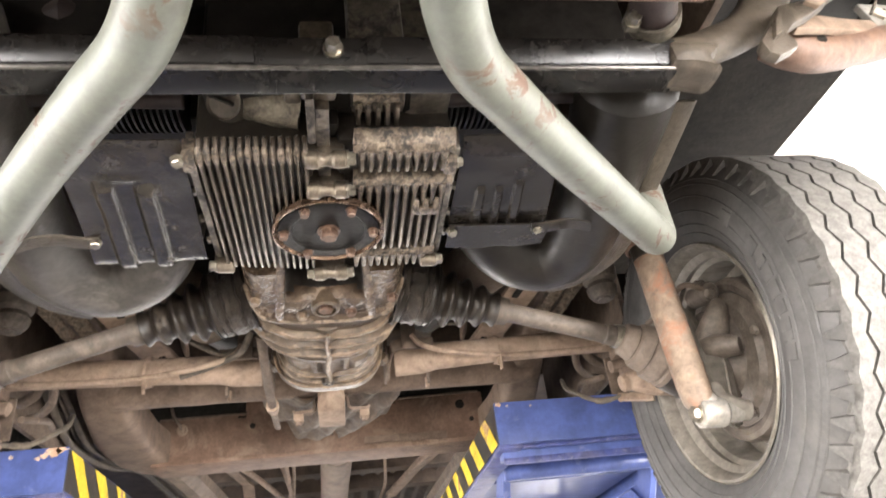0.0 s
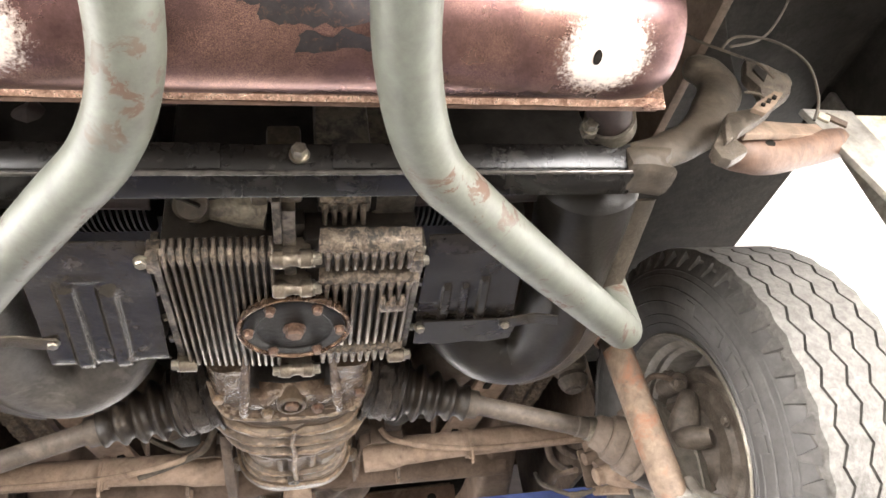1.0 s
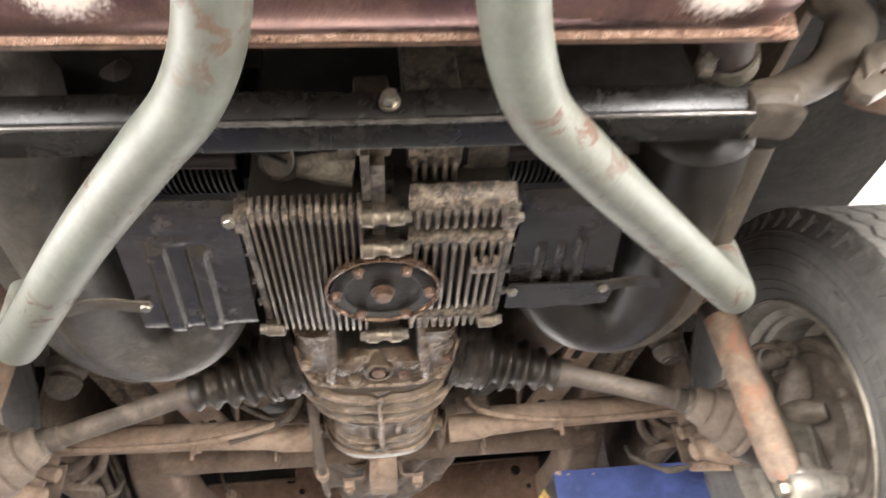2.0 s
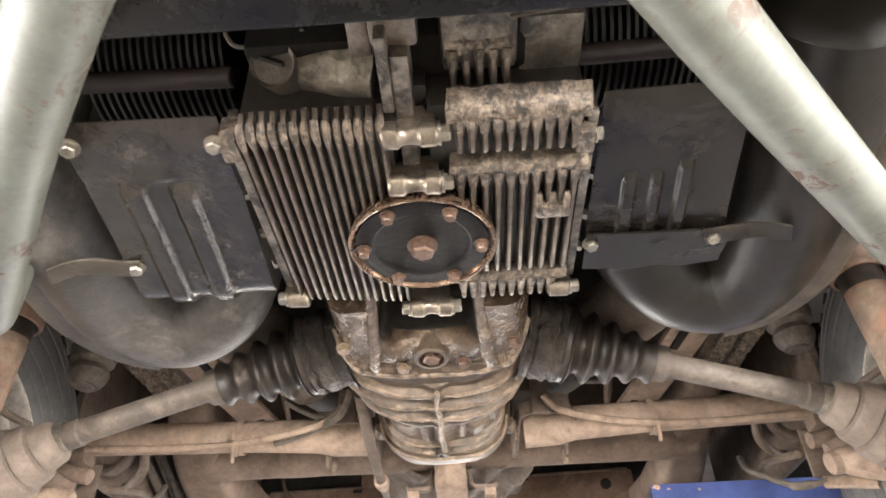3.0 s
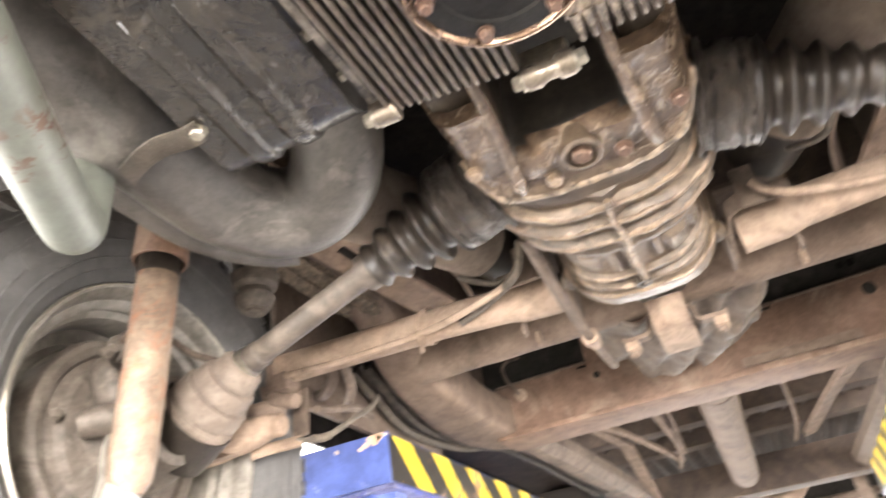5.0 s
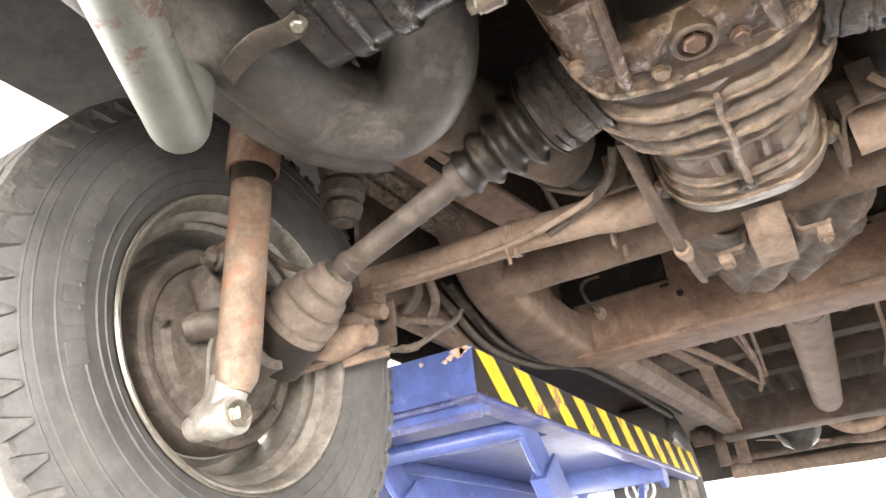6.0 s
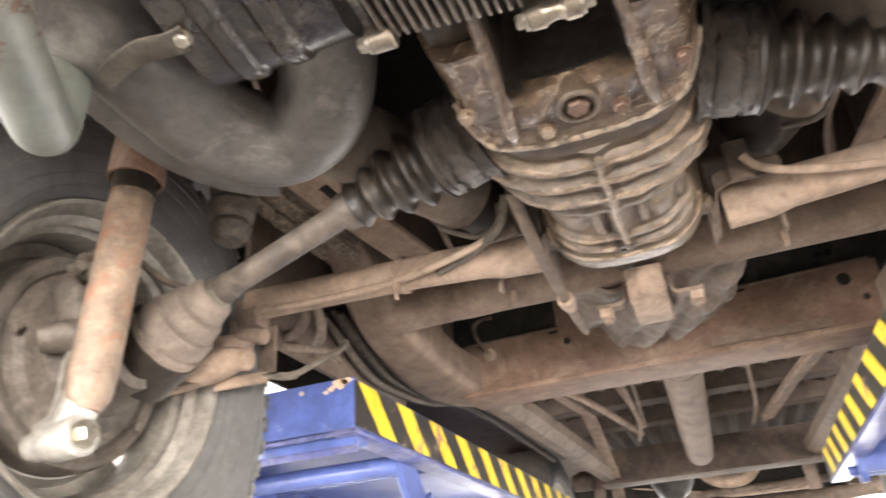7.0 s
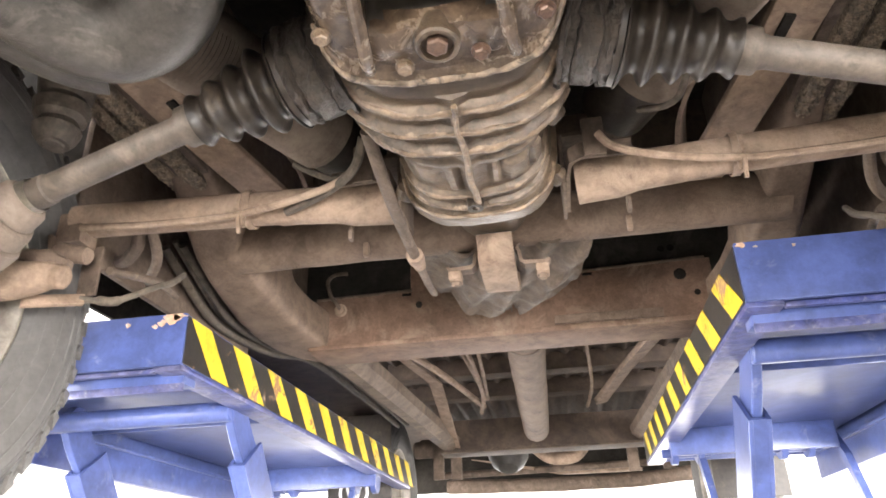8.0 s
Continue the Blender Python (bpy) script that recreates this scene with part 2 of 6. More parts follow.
BARREL = material("sooty_cast_iron", (0.024, 0.0213, 0.018), (0.015, 0.0135, 0.0117), 160, 20, 0.5, 0.2, 0.2, dirt=(0.060, 0.053, 0.045), dirt_at=(0.55, 0.75), dirt_scale=60)
DARK_TUBE = material("dark_red_brown_tube", (0.030, 0.017, 0.014), (0.018, 0.012, 0.010), 160, 20, 0.55, 0.0, 0.2)
PLATE_DIRTY = material("dirty_crumpled_sheet", (0.105, 0.080, 0.060), (0.058, 0.044, 0.033), 260, 16, 0.7, 0.0, 0.5, dirt=(0.18, 0.14, 0.105), dirt_at=(0.55, 0.74), dirt_scale=24, stains=0.6, shine=0.3)
BELL_DARK = material("shade_brown_casting", (0.030, 0.023, 0.016), (0.050, 0.038, 0.027), 220, 24, 0.5, 0.05, 0.25, dirt=(0.090, 0.069, 0.049), dirt_at=(0.57, 0.78), dirt_scale=30, depth=0.002, shine=0.28, stains=0.6)
BRACKET_TAN = material("tan_dusty_bracket", (0.088, 0.072, 0.054), (0.048, 0.039, 0.029), 280, 18, 0.55, 0.05, 0.5, dirt=(0.185, 0.152, 0.114), dirt_at=(0.55, 0.74), dirt_scale=26, stains=0.65, shine=0.35)
DUSTY_LIT_GREY = material("greyish_dusty_lit_steel", (0.088, 0.073, 0.056), (0.048, 0.040, 0.031), 280, 14, 0.45, 0.2, 0.6, dirt=(0.19, 0.153, 0.114), dirt_at=(0.54, 0.72), dirt_scale=30, stains=0.65, shine=0.4)
LUG_ALLOY = material("bare_lug_alloy", (0.24, 0.205, 0.162), (0.14, 0.118, 0.092), 300, 50, 0.33, 0.8, 0.1, dirt=(0.055, 0.043, 0.032), dirt_at=(0.54, 0.74), dirt_scale=45, stains=0.5)
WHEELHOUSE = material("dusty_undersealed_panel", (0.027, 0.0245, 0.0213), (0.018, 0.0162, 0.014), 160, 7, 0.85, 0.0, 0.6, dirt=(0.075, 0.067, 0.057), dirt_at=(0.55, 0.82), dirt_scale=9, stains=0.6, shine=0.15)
CHIP = material("bare_primer_chip", (0.50, 0.33, 0.22), (0.58, 0.50, 0.42), 120, 40, 0.7, 0.0, 0.3)
SPHERE = material("dark_dusty_reservoir", (0.030, 0.027, 0.023), (0.018, 0.016, 0.014), 120, 12, 0.55, 0.0, 0.2, dirt=(0.09, 0.076, 0.061), dirt_at=(0.55, 0.75), dirt_scale=14, shine=0.3)
GEAR_RIB_SHEEN = material("worn_dusty_sheen_rib", (0.210, 0.153, 0.103), (0.105, 0.076, 0.051), 300, 40, 0.34, 0.05, 0.5, mixing=(0.44, 0.58), dirt=(0.055, 0.040, 0.027), dirt_at=(0.52, 0.68), dirt_scale=50, stains=0.75, shine=0.5)
RIM_DUST = material("dried_dust_on_casting_rim", (0.23, 0.172, 0.118), (0.075, 0.056, 0.039), 300, 40, 0.42, 0.0, 0.6, mixing=(0.47, 0.58), dirt=(0.05, 0.038, 0.027), dirt_at=(0.52, 0.62), dirt_scale=70, stains=0.6)
GEAR_DARK = material("dark_casting_band", (0.056, 0.041, 0.028), (0.088, 0.065, 0.044), 300, 18, 0.34, 0.05, 0.25, dirt=(0.13, 0.096, 0.066), dirt_at=(0.58, 0.74), dirt_scale=30, depth=0.002, shine=0.45, stains=0.5)
GEAR_FLANGE = material("stained_wet_flange", (0.115, 0.080, 0.054), (0.058, 0.041, 0.028), 300, 20, 0.26, 0.05, 0.3, dirt=(0.27, 0.198, 0.134), dirt_at=(0.53, 0.70), dirt_scale=36, depth=0.003, shine=0.5, stains=0.7)
DUCT_DUSTY_LIT = material("dusty_lit_duct_steel", (0.060, 0.0545, 0.0478), (0.088, 0.080, 0.0705), 200, 9, 0.42, 0.0, 0.4, dirt=(0.21, 0.188, 0.160), dirt_at=(0.55, 0.78), dirt_scale=11, shine=0.35, stains=0.7)
LEDGE_ALLOY = material("stained_ledge_alloy", (0.245, 0.200, 0.155), (0.085, 0.067, 0.050), 300, 90, 0.34, 0.5, 0.5, mixing=(0.45, 0.56), dirt=(0.030, 0.0235, 0.0175), dirt_at=(0.47, 0.58), dirt_scale=95, stains=0.75)
RING = material("copper_brown_ring", (0.215, 0.140, 0.095), (0.09, 0.058, 0.040), 260, 45, 0.26, 0.8, 0.06, mixing=(0.42, 0.60), dirt=(0.045, 0.032, 0.024), dirt_at=(0.50, 0.64), dirt_scale=50, stains=0.5)
NECK = material("mottled_cast_neck", (0.22, 0.195, 0.15), (0.11, 0.094, 0.072), 260, 60, 0.4, 0.4, 0.8, mixing=(0.45, 0.55), dirt=(0.05, 0.04, 0.03), dirt_at=(0.54, 0.64), dirt_scale=60, stains=0.6)
SHAFT_DUST = material("grey_brown_dusty_shaft", (0.100, 0.082, 0.066), (0.055, 0.045, 0.036), 320, 14, 0.65, 0.0, 0.4, dirt=(0.165, 0.132, 0.102), dirt_at=(0.52, 0.74), dirt_scale=22, stains=0.6, shine=0.35)

def burnt_patches(m, centres):
    """Pale, speckled patches where the muffler's skin is burnt bare, each about a centre given in the part's own metres."""
    t = m.node_tree
    n, l = t.nodes, t.links
    bsdf = n["Principled BSDF"]
    co = n.new("ShaderNodeTexCoord")
    speckle = n.new("ShaderNodeTexNoise")
    speckle.inputs["Scale"].default_value, speckle.inputs["Detail"].default_value, speckle.inputs["Roughness"].default_value = 260, 8, 0.8
    l.new(co.outputs["Object"], speckle.inputs["Vector"])
    cover = None
    for c, r in centres:
        far = n.new("ShaderNodeVectorMath")
        far.operation = "DISTANCE"
        far.inputs[1].default_value = c
        l.new(co.outputs["Object"], far.inputs[0])
        rough_edge = n.new("ShaderNodeMath")
        rough_edge.operation = "MULTIPLY_ADD"
        rough_edge.inputs[1].default_value = 0.07
        l.new(speckle.outputs["Fac"], rough_edge.inputs[0]), l.new(far.outputs["Value"], rough_edge.inputs[2])
        one = n.new("ShaderNodeMapRange")
        one.inputs["From Min"].default_value, one.inputs["From Max"].default_value = r + 0.038, r + 0.026
        l.new(rough_edge.outputs[0], one.inputs["Value"])
        if cover is None:
            cover = one.outputs["Result"]
        else:
            top = n.new("ShaderNodeMath")
            top.operation = "MAXIMUM"
            l.new(cover, top.inputs[0]), l.new(one.outputs["Result"], top.inputs[1])
            cover = top.outputs[0]
    for name, value in (("Base Color", (0.82, 0.72, 0.64, 1)), ("Metallic", 0.25), ("Roughness", 0.5)):
        k = n.new("ShaderNodeMix")
        k.data_type = "RGBA" if name == "Base Color" else "FLOAT"
        a, b, out = (k.inputs[6], k.inputs[7], k.outputs[2]) if name == "Base Color" else (k.inputs[2], k.inputs[3], k.outputs[0])
        l.new(cover, k.inputs[0])
        l.new(bsdf.inputs[name].links[0].from_socket, a)
        b.default_value = value
        l.new(out, bsdf.inputs[name])


burnt_patches(COPPER, (((0.244, -0.013, -0.0395), 0.034), ((-0.183, -0.014, -0.0400), 0.031)))

# ---- mesh helpers ----
MIRROR = [False]


def thing(name, at, label, category, group="", kind=""):
    ob = new(name)
    ob.empty_display_size = 0.05
    ob.location = (-at[0] if MIRROR[0] else at[0], at[1], at[2])
    return tagged(ob, label, category, group, kind)


def base_of(ob):
    while ob.parent:
        ob = ob.parent
    return ob.location


def part(name, bm, mat, parent, label="", sharp=32):
    """Links a bmesh, modelled in world metres, as one mesh under a thing or a part."""
    if MIRROR[0]:
        bmesh.ops.transform(bm, matrix=Matrix.Diagonal((-1, 1, 1, 1)), verts=bm.verts)
        bmesh.ops.reverse_faces(bm, faces=bm.faces)
    if parent is not None:
        bmesh.ops.translate(bm, vec=-base_of(parent), verts=bm.verts)
    me = bpy.data.meshes.new(name)
    bm.to_mesh(me)
    bm.free()
    me.shade_smooth()
    me.set_sharp_from_angle(angle=radians(sharp))
    me.materials.append(mat)
    ob = new(name, me)
    ob.parent = parent
    if label:
        ob["label"] = label
    return ob


def B():
    return bmesh.new()


def box(bm, lo, hi, bevel=0.003, turn=None, about=None):
    lo, hi = Vector(lo), Vector(hi)
    made = bmesh.ops.create_cube(bm, size=1.0)["verts"]
    size = hi - lo
    bmesh.ops.transform(bm, matrix=Matrix.Translation((lo + hi) / 2) @ Matrix.Diagonal((*size, 1)), verts=made)
    if bevel:
        edges = list({e for v in made for e in v.link_edges})
        r = bmesh.ops.bevel(bm, geom=edges, offset=min(bevel, min(size) * 0.45), segments=2, profile=0.6, affect="EDGES")
        made = list({v for f in r["faces"] for v in f.verts} | {v for v in made if v.is_valid})
    if turn:
        c = Vector(about) if about else (lo + hi) / 2
        bmesh.ops.transform(bm, matrix=Matrix.Translation(c) @ Euler([radians(a) for a in turn]).to_matrix().to_4x4() @ Matrix.Translation(-c), verts=made)
    return bm


def spline(pts, per=6):
    """A smooth line through the points."""
    p = [Vector(q) for q in pts]
    out = []
    for i in range(len(p) - 1):
        a, b, c, d = p[max(i - 1, 0)], p[i], p[i + 1], p[min(i + 2, len(p) - 1)]
        for k in range(per):
            t = k / per
            out.append(0.5 * ((2 * b) + (c - a) * t + (2 * a - 5 * b + 4 * c - d) * t * t + (3 * b - a - 3 * c + d) * t**3))
    return out + [p[-1]]


def bent(pts, radius, n=7):
    """Straight runs with rounded bends, as a pipe bender makes them."""
    p = [Vector(q) for q in pts]
    out = [p[0]]
    for a, b, c in zip(p, p[1:], p[2:]):
        u, v = (a - b).normalized(), (c - b).normalized()
        half = u.angle(v) / 2
        d = min(radius / max(math.tan(half), 0.05), (a - b).length * 0.49, (c - b).length * 0.49)
        s, e = b + u * d, b + v * d
        for k in range(n + 1):
            t = k / n
            out.append((1 - t) ** 2 * s + 2 * t * (1 - t) * b + t * t * e)
    return out + [p[-1]]


def tube(bm, pts, r, seg=14, caps=True, flat=1.0, up=None):
    """A tube along the points; r is one radius, or one for each point. flat squeezes it along its second axis."""
    p = [Vector(q) for q in pts]
    rs = r if isinstance(r, (list, tuple)) else [r] * len(p)
    tan = [(p[min(i + 1, len(p) - 1)] - p[max(i - 1, 0)]).normalized() for i in range(len(p))]
    side = tan[0].cross(Vector(up) if up else Vector((0.31, 0.2, 0.93))).normalized()
    rings = []
    for i, q in enumerate(p):
        side = (side - tan[i] * side.dot(tan[i])).normalized()
        upv = side.cross(tan[i])
        rings.append([bm.verts.new(q + rs[i] * (math.cos(a) * side + flat * math.sin(a) * upv)) for a in (2 * math.pi * k / seg for k in range(seg))])
    for a, b in zip(rings, rings[1:]):
        for k in range(seg):
            bm.faces.new((a[k], a[(k + 1) % seg], b[(k + 1) % seg], b[k]))
    if caps:
        bm.faces.new(rings[0][::-1]), bm.faces.new(rings[-1])
    return bm


def lathe(bm, profile, origin, axis, seg=24, closed=False):
    """Turns rows of (along, radius) about an axis."""
    axis = Vector(axis).normalized()
    u = axis.orthogonal().normalized()
    v = axis.cross(u)
    o = Vector(origin)
    rings = []
    for along, r in profile:
        if r < 1e-6:
            rings.append([bm.verts.new(o + axis * along)])
        else:
            rings.append([bm.verts.new(o + axis * along + r * (math.cos(a) * u + math.sin(a) * v)) for a in (2 * math.pi * k / seg for k in range(seg))])
    pairs = list(zip(rings, rings[1:])) + ([(rings[-1], rings[0])] if closed else [])
    for a, b in pairs:
        for k in range(seg):
            j = (k + 1) % seg
            if len(a) == 1 and len(b) == 1:
                continue
            if len(a) == 1:
                bm.faces.new((a[0], b[j], b[k]))
            elif len(b) == 1:
                bm.faces.new((a[k], a[j], b[0]))
            else:
                bm.faces.new((a[k], a[j], b[j], b[k]))
    bmesh.ops.recalc_face_normals(bm, faces=bm.faces)
    return bm


def rod(bm, a, b, r, seg=16, chamfer=0.15):
    a, b = Vector(a), Vector(b)
    d = (b - a).length
    c = min(r * chamfer, d * 0.3)
    return lathe(bm, [(0, 0), (0, r - c), (c, r), (d - c, r), (d, r - c), (d, 0)], a, b - a, seg)


def hexhead(bm, at, axis, across, high, washer=True):
    """A hexagonal bolt head that stands on its washer and points along axis."""
    at, axis = Vector(at), Vector(axis).normalized()
    r = across / 2 / math.cos(math.pi / 6)
    t = high * 0.22 if washer else 0.0
    if washer:
        lathe(bm, [(0, 0), (0, r * 1.25), (t, r * 1.25), (t, 0)], at, axis, 16)
    lathe(bm, [(t, 0), (t, r), (high * 0.82, r), (high, r * 0.82), (high, 0)], at, axis, 6)
    return bm


def prism(bm, outline, z0, z1, bevel=0.0):
    """A flat plate with a given outline in plan."""
    vs = [bm.verts.new((x, y, z0)) for x, y in outline]
    f = bm.faces.new(vs)
    r = bmesh.ops.extrude_face_region(bm, geom=[f])
    top = [v for v in r["geom"] if isinstance(v, bmesh.types.BMVert)]
    bmesh.ops.translate(bm, vec=(0, 0, z1 - z0), verts=top)
    bmesh.ops.recalc_face_normals(bm, faces=bm.faces)
    if bevel:
        es = list({e for v in vs + top for e in v.link_edges})
        bmesh.ops.bevel(bm, geom=es, offset=bevel, segments=2, profile=0.6, affect="EDGES")
    return bm


def strip(bm, pts, across, thick):
    """A flat bar along the points; across is its half width as a vector."""
    p = [Vector(q) for q in pts]
    w = Vector(across)
    rings = []
    for i, q in enumerate(p):
        t = (p[min(i + 1, len(p) - 1)] - p[max(i - 1, 0)]).normalized()
        nrm = t.cross(w).normalized() * thick / 2
        rings.append([bm.verts.new(q + k) for k in (w + nrm, w * 0.96 + nrm * 1.25, -w * 0.96 + nrm * 1.25, -w + nrm, -w - nrm, -w * 0.96 - nrm * 1.25, w * 0.96 - nrm * 1.25, w - nrm)])
    for a, b in zip(rings, rings[1:]):
        for k in range(8):
            bm.faces.new((a[k], a[(k + 1) % 8], b[(k + 1) % 8], b[k]))
    bm.faces.new(rings[0][::-1]), bm.faces.new(rings[-1])
    bmesh.ops.recalc_face_normals(bm, faces=bm.faces)
    return bm


def loft(bm, stations, seg=36, power=2.6, caps=True):
    """A casting along y: each station is y, middle x, half width, lowest z, highest z."""
    rings = []
    for y, xc, hw, zb, zt in stations:
        zc, hz = (zb + zt) / 2, (zt - zb) / 2
        ring = []
        for k in range(seg):
            a = 2 * math.pi * k / seg
            c, s = math.cos(a), math.sin(a)
            ring.append(bm.verts.new((xc + hw * math.copysign(abs(c) ** (2 / power), c), y, zc + hz * math.copysign(abs(s) ** (2 / power), s))))
        rings.append(ring)
    for a, b in zip(rings, rings[1:]):
        for k in range(seg):
            bm.faces.new((a[k], a[(k + 1) % seg], b[(k + 1) % seg], b[k]))
    if caps:
        bm.faces.new(rings[0]), bm.faces.new(rings[-1])
    bmesh.ops.recalc_face_normals(bm, faces=bm.faces)
    return bm


def sheet(bm, height, nu, nv, thick):
    """A pressed sheet: height(u, v) gives the place for u, v in 0..1; the back lies thick above it."""
    low = [[bm.verts.new(height(i / nu, j / nv)) for j in range(nv + 1)] for i in range(nu + 1)]
    high = [[bm.verts.new(v.co + Vector((0, 0, thick))) for v in row] for row in low]
    for i in range(nu):
        for j in range(nv):
            bm.faces.new((low[i][j], low[i][j + 1], low[i + 1][j + 1], low[i + 1][j]))
            bm.faces.new((high[i][j], high[i + 1][j], high[i + 1][j + 1], high[i][j + 1]))
    for i in range(nu):
        bm.faces.new((low[i][0], low[i + 1][0], high[i + 1][0], high[i][0]))
        bm.faces.new((low[i][nv], high[i][nv], high[i + 1][nv], low[i + 1][nv]))
    for j in range(nv):
        bm.faces.new((low[0][j], high[0][j], high[0][j + 1], low[0][j + 1]))
        bm.faces.new((low[nu][j], low[nu][j + 1], high[nu][j + 1], high[nu][j]))
    bmesh.ops.recalc_face_normals(bm, faces=bm.faces)
    return bm


def pieces(name, boxes, mat, parent, bevel=0.003, label="", rough=0.0):
    """One part for each of several plain pieces of sheet or bar."""
    made = []
    for lo, hi in boxes:
        bm = box(B(), lo, hi, bevel)
        made.append(part(name, roughen(bm, rough, 50, lo[0]) if rough else bm, mat, parent, label))
    return made


def roughen(bm, amount, scale, seed=0.0):
    """Casting and dirt unevenness."""
    for v in bm.verts:
        v.co += amount * (noise.noise_vector(v.co * scale + Vector((seed, 0, 0))))
    return bm


def sides():
    """Builds twice: as modelled on the right (+x), then mirrored to the left."""
    for s in (False, True):
        MIRROR[0] = s
        yield s
    MIRROR[0] = False

# ---- the workshop ----
def slab(name, lo, hi, mat, label):
    return tagged(part(name, box(B(), lo, hi, 0), mat, None, label), kind="structure", category=name.split("_")[0])


slab("floor", (-4.2, -4.2, -0.1), (4.2, 9.2, 0.0), FLOOR, "pale grey painted concrete workshop floor")
slab("ceiling", (-4.2, -4.2, 4.6), (4.2, 9.2, 4.75), WALL, "white workshop ceiling")
slab("wall_left", (-4.2, -4.2, 0.0), (-4.05, 9.2, 4.6), WALL, "bright white workshop wall")
slab("wall_right", (4.05, -4.2, 0.0), (4.2, 9.2, 4.6), WALL, "bright white workshop wall")
slab("wall_rear", (-4.05, -4.2, 0.0), (4.05, -4.05, 4.6), WALL, "bright white workshop wall")
slab("wall_front", (-4.05, 9.05, 0.0), (4.05, 9.2, 4.6), WALL, "bright white workshop wall")

# ---- the van's body and frame ----
van = thing("van_body", (0, 2.4, 2.3), "old van body with black underseal and brown floor", "van body")


def floor_pan():
    bm = B()
    def h(u, v):
        x, y = -0.84 + 1.68 * u, 2.06 + 2.5 * v
        return Vector((x, y, 2.035 + 0.011 * math.sin(x * 105) * (1 if abs(x) < 0.5 else 0)))
    return sheet(bm, h, 260, 6, 0.02)


part("floor_pan", floor_pan(), FLOOR_PAN, van, "corrugated brown floor sheet")
part("engine_bay_roof", box(B(), (-0.84, 0.12, 2.40), (0.84, 2.06, 2.42), 0), UNDERSEAL, van)
part("bulkhead", box(B(), (-0.84, 2.06, 2.062), (0.84, 2.08, 2.42), 0), FLOOR_PAN, van)
# Out of view; hung low so that it blocks rear light from the bay.
part("low_shade_apron", box(B(), (-0.80, 0.12, 1.76), (0.80, 0.135, 2.40), 0.004), BODY_GREY, van, "unseen pale grey apron hung low to shade the engine bay")
part("nose", box(B(), (-0.80, 4.56, 1.83), (0.80, 4.60, 2.42), 0.01), UNDERSEAL, van)
part("front_valance", roughen(tube(B(), spline([(-0.55, 4.45, 1.845), (-0.25, 4.44, 1.835), (0.10, 4.44, 1.83), (0.45, 4.45, 1.835), (0.7, 4.48, 1.86)], 6), 0.035, 12), 0.004, 12), DUST_DARK, van)
for s in sides():
    wh = B()
    box(wh, (0.47, 0.55, 2.00), (0.482, 2.06, 2.40), 0.002)
    part("wheelhouse_wall", wh, DUST_DARK, van)
    pieces("side_panel", [((0.845, 0.12, 1.90), (0.855, 0.845, 2.42))], WHEELHOUSE, van, 0.003, "dusty undersealed inner side of the body skin")
    pieces("side_panel", [((0.845, 0.845, 2.12), (0.855, 1.60, 2.42)), ((0.845, 1.60, 1.925), (0.855, 4.56, 2.42))], UNDERSEAL, van, 0.003, "black undersealed inner side of the body skin")
    part("arch_flange", box(B(), (0.832, 0.80, 1.905), (0.844, 0.850, 2.14), 0.004), BODY_GREY, van, "dull grey folded wheel-arch edge")
    corner = [(0.586, 1.932), (0.652, 1.929), (0.662, 1.875), (0.668, 1.84), (0.690, 1.73), (0.650, 1.71), (0.622, 1.80), (0.612, 1.84)]
    ap = prism(B(), corner, 0.655, 0.664, 0.0025)
    for v in ap.verts:
        v.co = Vector((v.co.x, v.co.z, v.co.y))
    bmesh.ops.recalc_face_normals(ap, faces=ap.faces)
    strap = part("corner_strap", ap, BODY_GREY, van, "dull grey folded body corner strap")
    part("strap_slot", box(B(), (0.606, 0.652, 1.905), (0.632, 0.656, 1.915), 0.001, (0, 38, 0)), DUST_DARK, strap)
    part("strap_tab", box(B(), (0.598, 0.651, 1.908), (0.612, 0.656, 1.920), 0.002, (0, 38, 0)), CREAM, strap)
    ap = prism(B(), [(0.655, 1.929), (0.76, 1.929), (0.76, 1.80), (0.672, 1.862)], 0.662, 0.668, 0.001)
    for v in ap.verts:
        v.co = Vector((v.co.x, v.co.z, v.co.y))
    bmesh.ops.recalc_face_normals(ap, faces=ap.faces)
    part("corner_patch", ap, CREAM, van, "cream painted metal patch")
    ln = B()
    box(ln, (0.482, 0.86, 2.118), (0.845, 1.62, 2.13), 0)
    part("wheelhouse_liner_rear", box(B(), (0.482, 0.55, 2.118), (0.80, 0.86, 2.13), 0.002), WHEELHOUSE, van, "dusty rear part of the wheel-house liner")
    part("wheelhouse_liner", ln, UNDERSEAL, van)
    part("inner_sill", box(B(), (0.60, 1.45, 1.85), (0.612, 2.06, 2.17), 0.003), DUST_DARK, van, "dusty brown inner sill sheet")
    part("corner_panel", box(B(), (0.50, 0.14, 2.150), (0.845, 0.80, 2.162), 0.002), WHEELHOUSE, van, "dusty grey-brown rear corner panel")
    br = B()
    strip(br, [(0.47, 0.628, 1.945), (0.50, 0.64, 2.02), (0.56, 0.66, 2.15)], (0.018, -0.006, 0), 0.006)
    part("panel_brace", br, WHEELHOUSE, van)

frame_thing = thing("chassis_frame", (0, 2.0, 1.95), "dusty brown welded chassis frame of an old van", "chassis")
